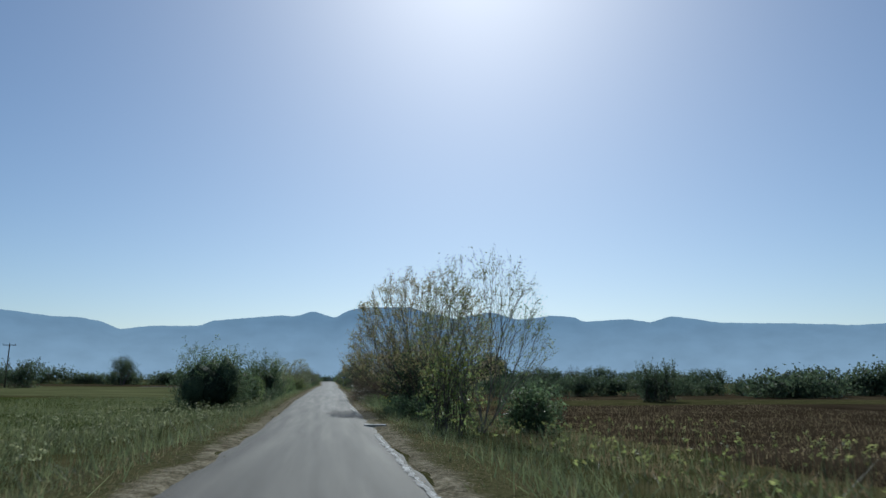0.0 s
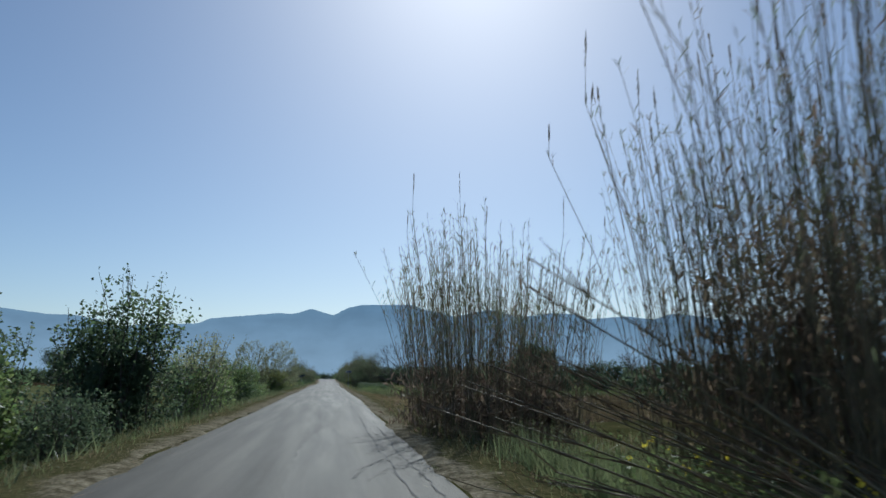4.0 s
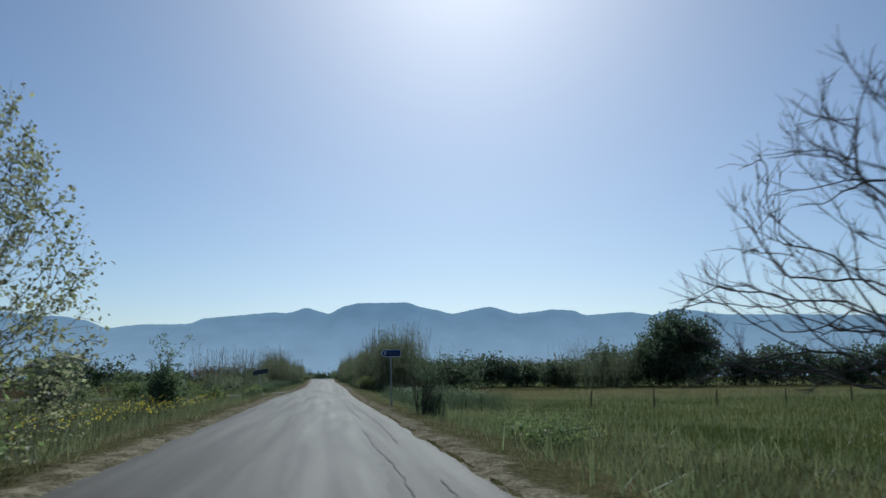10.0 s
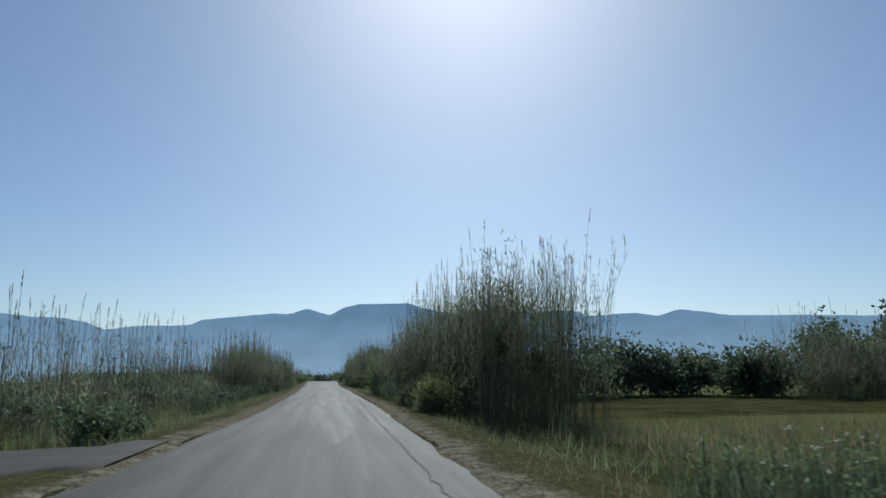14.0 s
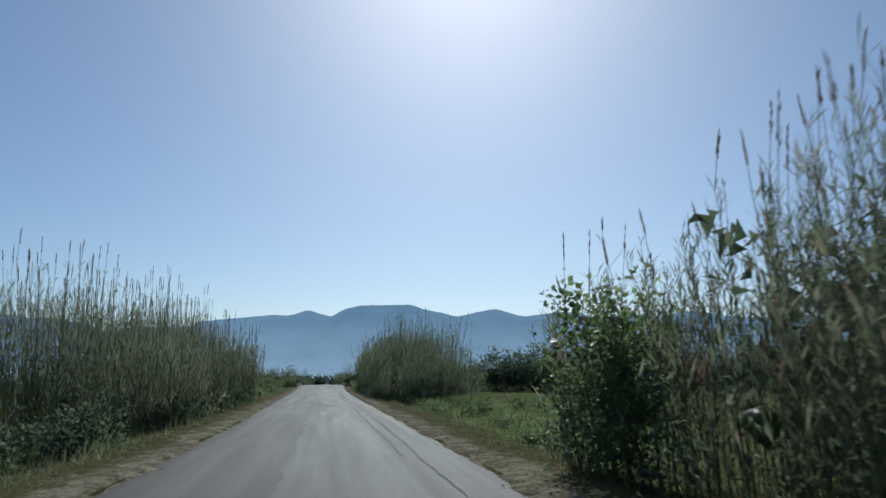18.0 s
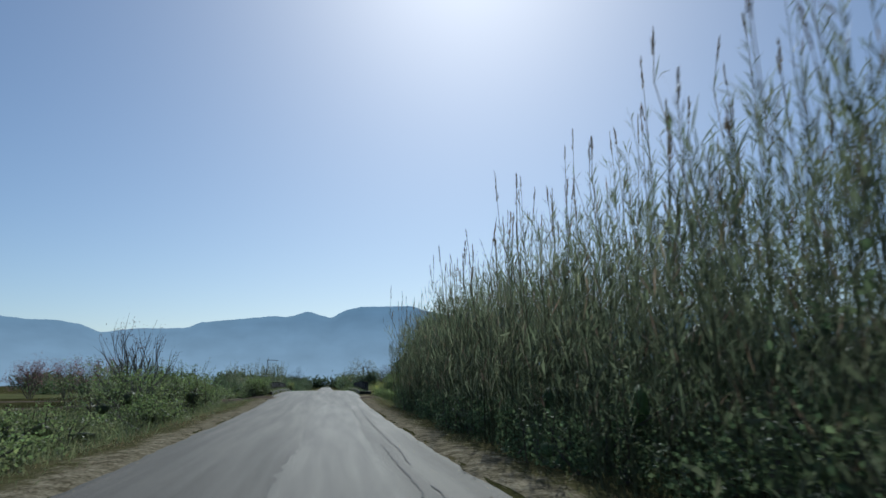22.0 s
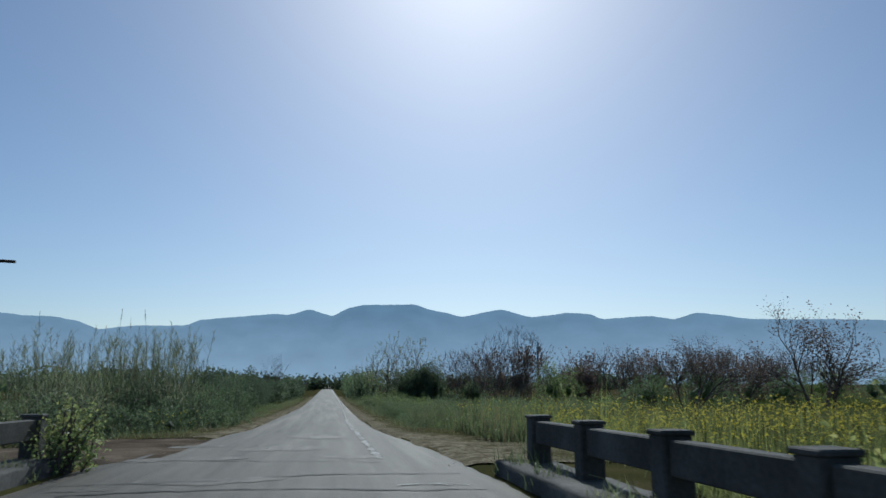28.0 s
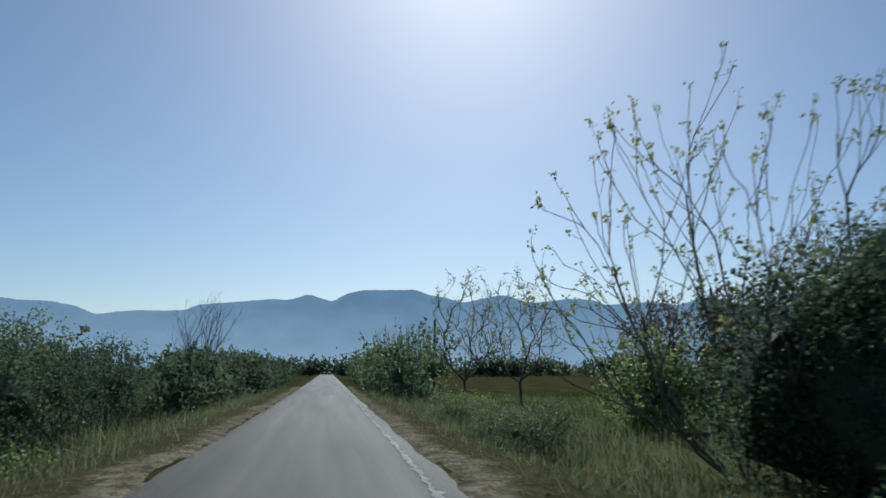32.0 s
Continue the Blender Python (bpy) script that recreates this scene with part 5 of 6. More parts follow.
tree("leafy_sapling", on(-9.0, 174.3), 4.2, "slender sapling with dark leaves rising out of the bush", 1039, M_BARK, M_LEAF_DARK, 700, 0.12, 1.0, sprays=0.1,
     spread_deg=38, stems=1, levels=1, kids=(11,), trunk_r=0.035, lift=0.3, curl=0.15, fork=0.25, trunk_part=0.9)
bush("round_bush", on(-15.5, 176), 3.2, 3.0, 3.2, "rounded dark bush at the field edge", 40, M_LEAF_DARK, 3500, 0.12)

# bare trees in the stubble and meadow
fan_tree("bare_tree", on(9.3, 138.1), 4.4, 6.1, "leafless spreading tree forked close to the ground", 141, M_BARK, tips=680, low=9, star=0.6, rise=0.25, fork=0.9, twigs=4, twig_len=0.32,
         thin=0.0068, inner=0.3, shift=(-0.9, 0), group="bare orchard trees")
fan_tree("bare_tree", on(15.6, 138.6), 3.3, 6.0, "leafless tree with straight rising branches", 142, M_BARK, tips=130, low=18, star=0.74, rise=0.5, fork=0.8, twigs=2, twig_len=0.36,
         thin=0.01, inner=0.4, group="bare orchard trees")
fan_tree("bare_tree", on(22.5, 140), 2.2, 5.5, "leafless tree with straight rising branches", 144, M_BARK, tips=90, low=22, star=0.74, rise=0.5, fork=0.8, twigs=2, twig_len=0.36,
         thin=0.01, inner=0.4, group="bare orchard trees")
for x, y, h, s in ((34, 158, 6.5, 43), (47, 160, 6.2, 44), (58, 163, 6.0, 45)):
    tree("bare_tree", on(x, y), h, "leafless tree rising out of the hedge", s, M_BARK, None, 0, stems=1, trunk_r=0.15, group="bare orchard trees",
         levels=3, spread_deg=40, kids=(5, 6, 4), curl=0.35, lift=0.2, fork=0.35, trunk_part=0.5)
for k, (x, y, h) in enumerate(((7.2, 123, .9), (13.4, 121, 1.0), (15.2, 119, 1.1), (10.2, 124.5, .5), (16.6, 115, .9))):
    bush("yellow_shrub", on(x, y), 1.0, 1.0, h, "small yellow-leaved shrub in the stubble", 1400 + k, M_LEAF_YELLOW, 160, 0.08, group="stubble shrubs", shoots=6, dense=0.0, lobes=4)
bush("dark_shrub", on(16.0, 145.5), 3.0, 2.6, 2.0, "dark low shrub in the shade between the bare trees", 46, M_LEAF_DARK, 2600, 0.12)
bush("dark_shrub", on(24.5, 146), 4.6, 3.0, 2.6, "dark evergreen shrub among the bare trees", 47, M_LEAF_DARK, 3000, 0.13)
bush("dark_shrub", on(13.0, 144.6), 2.0, 2.0, 1.2, "dark low shrub behind the forked tree", 48, M_LEAF_DARK, 1800, 0.08)
tree("sparse_shrub", on(3.75, 158.5), 2.5, "thin sparse roadside shrub with tiny leaves", 49, M_BARK, M_LEAF_DARK, 2600, 0.045, 1.0, sprays=0.05, category="bush",
     spread_deg=26, stems=9, levels=2, kids=(5, 5), trunk_r=0.025, lift=0.3, curl=0.25, fork=0.2, trunk_part=0.6, fan=0.5)
bush("bramble", on(3.9, 158.7), 1.3, 1.5, 0.9, "dark weeds at the thin shrub's foot", 1049, M_LEAF_DARK, 1600, 0.06)
bush("bramble", on(5.6, 150), 3.0, 5.0, 0.8, "low grey-green bramble beside the verge", 50, M_LEAF_GREEN, 3500, 0.05)
bush("weed_mound", on(-5.4, 188.2), 2.6, 2.2, 1.0, "rounded mound of rank green weeds by the side lane", 51, M_WEED, 3600, 0.05, leaf2=M_LEAF_GREEN)
for k, (x, y, w, h) in enumerate(((-8.2, 189.6, 3.2, 1.2), (-11.4, 190.2, 3.6, 1.5), (-15.0, 190.6, 4.0, 1.5), (-19.5, 190.8, 4.6, 1.7))):
    bush("weed_mound", on(x, y), w, 1.8, h, "rank green weeds in front of the side lane", 1051 + k, M_LEAF_GREEN, 2000, 0.08, group="side lane weeds")
bush("weed_mound", on(-5.6, 201.2), 2.6, 2.2, 1.15, "dark rounded weed mound by the side lane", 52, M_LEAF_DARK, 2600, 0.08)

for k, (x, y, w, h) in enumerate(((27.5, 150, 4.5, 2.2), (33, 152.5, 5, 2.8), (39, 153, 5, 2.6), (46, 155, 6, 3.0), (54, 157, 7, 3.2))):
    bush("orchard_shrub", on(x, y), w, 3.6, h, "dark evergreen shrub behind the bare trees", 400 + k, M_LEAF_HEDGE_SHADE, 3600, 0.13, group="orchard shrubs", dense=0.38)
for k in range(5):
    bush("field_hedge", on(25 + k * 9 + RR.uniform(-1, 1), 99 + k * 1.5), 11, 5, RR.uniform(2.6, 3.4), "low dark hedge across the ploughed field", 410 + k, M_LEAF_HEDGE_SHADE, 4200, 0.16, dense=0.38, group="ploughed field hedge")
for x, y in ((-70, 160), (-62, 158), (-80, 163)):
    bush("field_hedge", on(x, y), 9, 5, 5.5, "dark reedy field hedge", 416 + int(x) + 90, M_LEAF_HEDGE_SHADE, 3400, 0.2, dense=0.38, group="left field hedge", shoots=40)
# field hedge far across, and the large round tree in it
for k in range(21):
    x, y = 12 + 1.5 * (k == 0) + k * 6.0 + RR.uniform(-1.2, 1.2), 239 + RR.uniform(-3, 3) - 0.02 * k * k
    bush("hedge_bush", on(x, y), 10.5, 6, RR.uniform(5.4, 7.4) * (0.72 if k < 5 else 1.0), "dark field hedge bush", 60 + k, M_LEAF_HEDGE_SHADE, 4200, 0.23, group="far field hedge", lobes=8, shoots=16, dense=0.38, leader=1.0)
leafy_tree("round_tree", on(51.3, 231), 14.0, 9.9, "large round dark green tree standing in the hedge", 80, M_LEAF_HEDGE_SHADE, 13000, 0.42, 0.1, 30)
for k, (x, y, h, m) in enumerate(((24, 322, 5.6, 0), (31, 324, 6.4, 0), (35, 329, 5.2, 0), (37.2, 322, 6.0, 0), (41, 321, 6.2, 1), (48, 322, 6.6, 2), (54, 319, 6.0, 0), (61, 323, 6.4, 2), (68, 320, 6.0, 0), (75, 322, 6.2, 1), (82, 324, 6.0, 0), (90, 325, 5.8, 0), (100, 326, 6, 2))):
    bush("orchard_tree", on(x, y), 10.6, 8, h, ("dark green orchard tree", "brownish budding orchard tree", "orchard tree in faded pink blossom")[m], 90 + k,
         (M_LEAF_HEDGE_SHADE, M_LEAF_RED, M_LEAF_HEDGE_SHADE)[m], 8500, 0.17, group="orchard row", category="tree", lobes=13, shoots=22, dense=0.5, leaf2=(None, None, M_BLOSSOM)[m])
for k in range(12):
    bush("hedge_bush", on(-40 - k * 14 + RR.uniform(-3, 3), 262 + RR.uniform(-10, 10)), 15, 7, RR.uniform(3.5, 6.5), "distant dark hedge bush", 110 + k, M_LEAF_HEDGE_SHADE, 4200, 0.3, group="left far hedge", lobes=8, shoots=12, dense=0.38)
for k in range(10):
    bush("hedge_bush", on(60 + k * 14 + RR.uniform(-3, 3), 92 + k * 9 + RR.uniform(-6, 6)), 15, 8, RR.uniform(3.2, 5.2), "distant dark hedge bush", 130 + k, M_LEAF_HEDGE_SHADE, 4200, 0.3, group="right far hedge", lobes=8, shoots=12, dense=0.38)
bush("lone_bush", on(36.5, 77), 5.2, 4.5, 4.5, "lone dense dark bush in the ploughed field", 128, M_LEAF_HEDGE_SHADE, 6000, 0.13, lobes=9, shoots=60, dense=0.38)
tree("round_tree", on(-62, 230), 8.0, "round dark field tree", 129, M_BARK, M_LEAF_HEDGE_SHADE, 6000, 0.24, 1.1, sprays=0.5,
     spread_deg=42, stems=2, levels=3, kids=(6, 6, 4), trunk_r=0.2, lift=0.15, curl=0.35, fork=0.3, trunk_part=0.4)

# ---- reed stands ----
R1 = rng_of(5)
reeds("reed_stand", scatter_in(R1, 430, 2.5, 6.6, 69, 76), 6.1, "dry giant reed stand beside the verge", 200, thick=0.35, splay=0.09, dry=0.7, plumes=0.03, leaf_n=24, lean=0.07, leaf_len=0.33, group="dry reed stands")
reeds("reed_stand", scatter_in(R1, 900, 4.7, 9.2, 57.5, 63.5), 6.5, "dense dry giant reed stand", 201, thick=0.75, splay=0.08, dry=0.75, plumes=0.05, leaf_n=12, lean=0.08, leaf_len=0.28, group="dry reed stands")


def leaning_canes(name, spot, count, reach, label, seed):
    """Long dry canes fanning out sideways from one foot, with loose sheaths along them."""
    rng = rng_of(seed)
    ob = thing(name, (spot[0], spot[1], float(land_z(*spot))), label, "reeds", "dry reed stands")
    canes, sheaths = [], []
    for k in range(count):
        p = np.array([rng.uniform(-0.4, 0.9), rng.uniform(-0.5, 1.2), rng.uniform(-0.05, 0.25)])
        slope = rng.uniform(0.08, 0.7)
        d = np.array([-1.0, rng.normal(0, 0.16), slope])
        length = reach * rng.uniform(0.5, 1.0)
        last = p
        for i in range(1, 6):
            f = i / 5
            q = p + d * length * f + np.array([0, 0, -0.09 * length * f * f])
            r = 0.017 * (1.05 - 0.75 * f)
            canes.append((*last, *q, r + 0.002, r))
            for m in range(3):
                a = last + (q - last) * rng.uniform()
                sheaths.append((*a, *(a + d * rng.uniform(0.15, 0.4) + rng.normal(0, 0.07, 3)), 0.007, 0.002))
            last = q
    tagged(piece("cane_growth", tubes("cane_growth", np.array(canes), M_CANE, 5), ob), kind="stuff")
    tagged(piece("dry_leaf_growth", tubes("dry_leaf_growth", np.array(sheaths), M_REED_DRY, 3), ob), kind="stuff")
    return ob


leaning_canes("leaning_reeds", (5.3, 57.0), 60, 4.4, "broken dry canes fanning out over the verge", 202)
reeds("reed_stand", scatter_in(R1, 900, -13.5, -7.4, 203, 250), 4.0, "thin dark reed row along the ditch", 203, thick=0.5, dry=0.4, plumes=0.15, leaf_n=8, lean=0.07, leaf_len=0.4, group="left reeds")
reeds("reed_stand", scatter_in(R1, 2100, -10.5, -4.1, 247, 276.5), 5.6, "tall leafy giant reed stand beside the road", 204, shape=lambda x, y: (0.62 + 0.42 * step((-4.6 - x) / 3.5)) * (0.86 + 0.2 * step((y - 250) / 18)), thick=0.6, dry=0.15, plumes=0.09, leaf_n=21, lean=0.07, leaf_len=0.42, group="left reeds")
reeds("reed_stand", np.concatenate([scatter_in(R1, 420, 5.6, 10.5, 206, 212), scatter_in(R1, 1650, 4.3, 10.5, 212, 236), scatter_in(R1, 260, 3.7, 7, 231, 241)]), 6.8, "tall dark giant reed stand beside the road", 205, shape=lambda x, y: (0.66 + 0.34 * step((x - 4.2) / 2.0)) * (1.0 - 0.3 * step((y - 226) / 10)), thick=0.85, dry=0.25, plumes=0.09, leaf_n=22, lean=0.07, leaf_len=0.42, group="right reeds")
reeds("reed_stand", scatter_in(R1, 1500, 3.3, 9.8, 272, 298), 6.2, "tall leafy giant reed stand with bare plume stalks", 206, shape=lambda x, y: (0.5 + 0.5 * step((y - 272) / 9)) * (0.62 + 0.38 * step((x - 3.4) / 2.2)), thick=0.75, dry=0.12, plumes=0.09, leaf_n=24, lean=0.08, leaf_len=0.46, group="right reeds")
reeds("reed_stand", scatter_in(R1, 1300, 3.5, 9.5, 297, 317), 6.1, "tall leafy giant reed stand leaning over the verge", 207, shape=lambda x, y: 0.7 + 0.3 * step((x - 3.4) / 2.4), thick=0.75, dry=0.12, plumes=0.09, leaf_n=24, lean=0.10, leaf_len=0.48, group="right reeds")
reeds("reed_stand", scatter_in(R1, 620, 5.7, 9.8, 316.5, 323.8), 5.7, "leafy giant reed stand with arching leaves at the verge's end", 213, thick=0.8, dry=0.12, plumes=0.04, leaf_n=44, lean=0.05, splay=0.06, leaf_len=0.55, group="right reeds")
reeds("reed_clump", scatter_in(R1, 130, 7.2, 9.6, 322, 328), 2.6, "low reed clump at the verge end", 208, dry=0.3, plumes=0.15, leaf_n=12, group="right reeds")
reeds("reed_clump", scatter_in(R1, 110, -10.6, -6.4, 385.8, 391.5), 5.0, "slim reed clump after the bridge", 209, thick=0.55, dry=0.08, plumes=0.03, leaf_n=50, lean=0.08, leaf_len=0.5, group="left reeds")
reeds("reed_clump", scatter_in(R1, 100, -15.5, -11.0, 387, 394), 4.8, "slim reed clump behind the side lane", 210, thick=0.55, dry=0.08, plumes=0.03, leaf_n=50, lean=0.08, leaf_len=0.5, group="left reeds")
reeds("reed_stand", scatter_in(R1, 350, 3.6, 7, 452, 470), 4.2, "dark reed stand in the hedge", 211, thick=0.7, dry=0.2, plumes=0.2, leaf_n=12, group="right reeds")

reeds("reed_stand", scatter_in(R1, 420, 33, 44, 226, 233), 6.0, "tall dark reed stand by the field hedge", 212, thick=0.6, dry=0.2, plumes=0.1, leaf_n=16, leaf_len=0.6, group="right reeds")

# brush in front of the reeds
bush("bramble", on(4.7, 210.2), 2.8, 3.0, 1.75, "yellow-green bramble in front of the reeds", 220, M_WEED, 8500, 0.05, leaf2=M_LEAF_YELLOW)
bush("bramble", on(4.6, 216), 2.2, 3.0, 1.5, "green bramble at the foot of the reeds", 221, M_WEED, 4200, 0.055)
bush("leafy_shrub", on(4.7, 237.8), 2.9, 2.8, 3.0, "broad-leaved green shrub at the reeds' end", 222, M_LEAF_DARK, 5200, 0.085, shoots=5, leaf2=M_LEAF_GREEN, leader=0.9)
for k, (x, y) in enumerate(((4.4, 224), (4.5, 230), (3.9, 280), (4.0, 288), (4.1, 296), (4.2, 304), (4.2, 311))):
    bush("reed_undergrowth", on(x, y), 1.8, 7.5, 1.25, "dark undergrowth at the foot of the reeds", 223 + k, M_LEAF_DARK, 2800, 0.06, group="reed undergrowth")
for k, y in enumerate((216, 221.5, 227, 232, 277, 282, 287, 292, 297, 302, 307, 312)):
    bush("reed_undergrowth", on(6.7 + 0.6 * math.sin(k * 2.1), y), 3.8, 6.2, 2.5 + 0.5 * math.sin(k * 1.7), "dark tangle of brush between the reeds", 1223 + k, M_LEAF_DARK, 1600, 0.1, group="reed undergrowth")
# dark leaf colour here stands in for the shadow below the reeds
for k, (x, y) in enumerate(((-6.4, 222), (-6.6, 229), (-6.0, 236), (-5.6, 243), (-5.2, 252), (-5.0, 260), (-5.0, 268))):
    bush("reed_undergrowth", on(x, y), 1.9, 6.5, 1.2, "low growth at the foot of the reeds, coloured dark for shade", 235 + k, M_LEAF_HEDGE_SHADE, 2000, 0.09, group="reed undergrowth")

for k, (x, y, w, h) in enumerate(((5.6, 259, 2.6, .8), (7.8, 262, 3, .9), (10, 265, 3.4, .9), (5.8, 266, 3, .8), (8.2, 268.5, 3.4, .9), (12.5, 268, 4, .9), (6.2, 253, 2.6, .7), (5.4, 245, 2.2, .7))):
    bush("field_bramble", on(x, y), w, 3.4, h, "low tangled green bramble along the field edge", 1520 + k, M_LEAF_GREEN, 2400, 0.045, group="field edge brambles")

# before the bridge
bush("yellow_weed", on(-4.3, 365.4), 1.2, 1.6, 1.15, "clump of yellow-flowering weed at the parapet's end", 1501, M_LEAF_GREEN, 1400, 0.05, leaf2=M_LEAF_YELLOW, shoots=16)
for k, (x, y, w, h) in enumerate(((-5.6, 383.5, 4, 1.7), (-8.6, 379.5, 4.5, 2.2), (-12, 380.5, 5, 2.6), (-7.0, 386.5, 4.5, 2.4), (-15.5, 382, 5, 2.6), (-5.8, 390, 4, 2.2), (-19.5, 383, 5, 2.8))):
    bush("lane_bush", on(x, y), w, 4.4, h, "dense dark weedy bush beside the side lane", 1510 + k, M_LEAF_HEDGE_SHADE, 6500, 0.06, group="side lane bushes", leaf2=M_LEAF_DARK)
tree("bare_sapling", on(-9.1, 313), 4.7, "thin bare sapling with small buds", 250, M_BARK_PALE, M_LEAF_RED, 400, 0.07, spread_deg=24, stems=5, levels=2, kids=(5, 4), trunk_r=0.06, lift=0.3, curl=0.2, fork=0.2, trunk_part=0.65)
for k, (x, y, h, w) in enumerate(((-6.2, 290, 1.0, 3), (-7.2, 297, 1.4, 4), (-6.4, 304, 1.2, 3), (-8.6, 309, 2.4, 4.4), (-7.4, 316, 2.2, 4), (-10.4, 315, 2.8, 4.4), (-9.4, 321.5, 2.9, 4.4), (-7.2, 323.5, 1.8, 2.6), (-13.5, 322, 3.0, 5), (-9.6, 325, 3.3, 5), (-7.6, 325.2, 2.3, 2.6), (-13, 325.3, 3.5, 5), (-7.0, 334.9, 1.5, 3.2), (-9.6, 335.6, 1.9, 4), (-5.6, 334.6, 1.5, 2.0), (-5.3, 332.9, 1.4, 1.9), (-5.0, 335.6, 1.3, 1.3), (-7.2, 333.2, 1.7, 2.4), (-12.5, 336.4, 2.2, 4))):
    bush("weed_thicket", on(x, y), w, 4, h, "rank green weed thicket on the bank", 1251 + k, M_WEED, 2600, 0.065, dense=0.38, group="bank weeds", leaf2=M_LEAF_GREEN)
for k, (x, y) in enumerate(((-31, 386), (-37, 388), (-43, 391))):
    tree("blossom_bush", on(x, y), 5.6, "bare pinkish blossoming bush beyond the ditch", 265 + k, M_BARK, M_BLOSSOM, 2600, 0.16, 1.1, sprays=0.25, group="blossom bushes",
         spread_deg=36, stems=6, levels=2, kids=(7, 6), trunk_r=0.06, lift=0.15, curl=0.3, fork=0.2, trunk_part=0.6)
leafy_tree("fig_tree", on(13.3, 352), 9.8, 11.2, "broad-leaved dark green tree beside the bridge", 270, M_LEAF_DARK, 15000, 0.27, 0.2, 34)
leafy_tree("fig_tree", on(8.8, 350.5), 5.0, 6.2, "low broad-leaved offshoot of the dark tree beside the bridge", 269, M_LEAF_DARK, 4500, 0.25, 0.15, 14)
for k, (x, y, w, h, m) in enumerate(((4.9, 334.4, 2.2, 2.0, 0), (6.3, 334.2, 3.0, 3.0, 0), (8.6, 334.4, 4.0, 3.5, 0), (11.6, 334.5, 5, 3.6, 0), (15.2, 335, 5, 3.9, 1), (19.5, 336, 6, 3.8, 0), (4.4, 331.6, 1.6, 0.8, 1), (8.2, 343, 5, 3.6, 0), (12, 346, 5, 4.4, 2), (24, 338, 7, 3.8, 0))):
    bush("bank_shrub", on(x, y), w, 4, h, "leafy green shrub on the ditch bank", 271 + k, (M_WEED, M_LEAF_GREEN, M_LEAF_DARK)[m], 12000 if x < 11 else 6500, 0.055 if x < 11 else 0.075, group="ditch bank shrubs", shoots=12, leaf2=M_LEAF_GREEN if m == 0 else None)
reeds("reed_clump", scatter_in(R1, 60, 9.7, 11.8, 356.5, 360), 6.3, "slim leafy reed clump beside the parapet", 214, dry=0.15, plumes=0.0, leaf_n=46, lean=0.09, leaf_len=0.4, group="right reeds")
for k in range(6):
    bush("ditch_growth", on(5.4 + (k % 3) * 2.2, 349 + k * 2.6), 3.2, 3.2, 2.3, "rank green growth in the ditch behind the parapet", 283 + k, M_LEAF_GREEN, 2400, 0.10, group="ditch growth", leaf2=M_LEAF_YELLOW)

# after the bridge
for k in range(15):
    y = 394 + k * 7.5
    bush("hedge_bush", on(-6.6 - 0.5 * RR.uniform() - (k < 2) * 1.2, y), 4.2, 8.5, RR.uniform(2.5, 3.3), "dark bramble hedge along the road", 300 + k, M_LEAF_HEDGE_SHADE, 8000 if k < 6 else 3200, 0.07 if k < 6 else 0.18, group="left roadside hedge", lobes=8)
bush("leafy_shrub", on(-9, 425), 4.5, 4, 3.5, "leafy green shrub in the hedge", 316, M_LEAF_HEDGE_SHADE, 5000, 0.075, leaf2=M_LEAF_GREEN)
tree("bare_tree", on(-7.2, 446), 6.0, "leafless tree standing in the hedge", 317, M_BARK, None, 0, spread_deg=26, stems=4, levels=3, kids=(5, 5, 4), trunk_r=0.05, lift=0.3, curl=0.25, fork=0.25, trunk_part=0.6)
for k in range(9):
    bush("hedge_bush", on(-24 - 9 * k, 452 + RR.uniform(-6, 14)), 11, 8, RR.uniform(3.4, 5.2), "distant green hedge bush", 318 + k, (M_LEAF_DARK, M_LEAF_GREEN)[k % 2], 1500, 0.3, group="left far hedge", lobes=6, shoots=8)
fan_tree("sprouting_tree", on(6.6, 415.7), 3.9, 7.1, "tree with straight rising branches tipped by leaf tufts", 330, M_BARK_PALE, tips=190, low=18, star=0.86, rise=0.6, twigs=1, twig_len=0.3,
         thin=0.0075, inner=0.5, leaf=M_LEAF_YELLOW, leaf_n=2600, leaf_size=0.075, sprays=0.035, tufts=True)
bush("ivy_bush", on(7.1, 414.2), 5.2, 2.6, 4.2, "dense dark ivy-covered bush under the sprouting tree", 331, M_LEAF_HEDGE_SHADE, 32000, 0.07, lobes=9, dense=1.15, shoots=4)
fan_tree("bare_tree", on(15.6, 412.5), 3.5, 7.3, "leafless round-crowned tree with fine twigs", 332, M_BARK, tips=560, low=10, star=0.66, rise=0.22, fork=0.9, twigs=5, twig_len=0.34,
         thin=0.0066, inner=0.35, group="bare meadow trees")
for x, y, r, h, sd in ((12.2, 420, 2.9, 5.6, 1346), (14.4, 423, 3.0, 6.2, 1347)):
    fan_tree("bare_thicket", on(x, y), r, h, "brown leafless thicket of fine twigs", sd, M_BARK, tips=420, low=20, star=0.9, rise=0.1, inner=0.25, twigs=5, twig_len=0.36,
             thin=0.005, leaf=M_LEAF_RED, leaf_n=4500, leaf_size=0.06, group="bare thickets", category="bush")
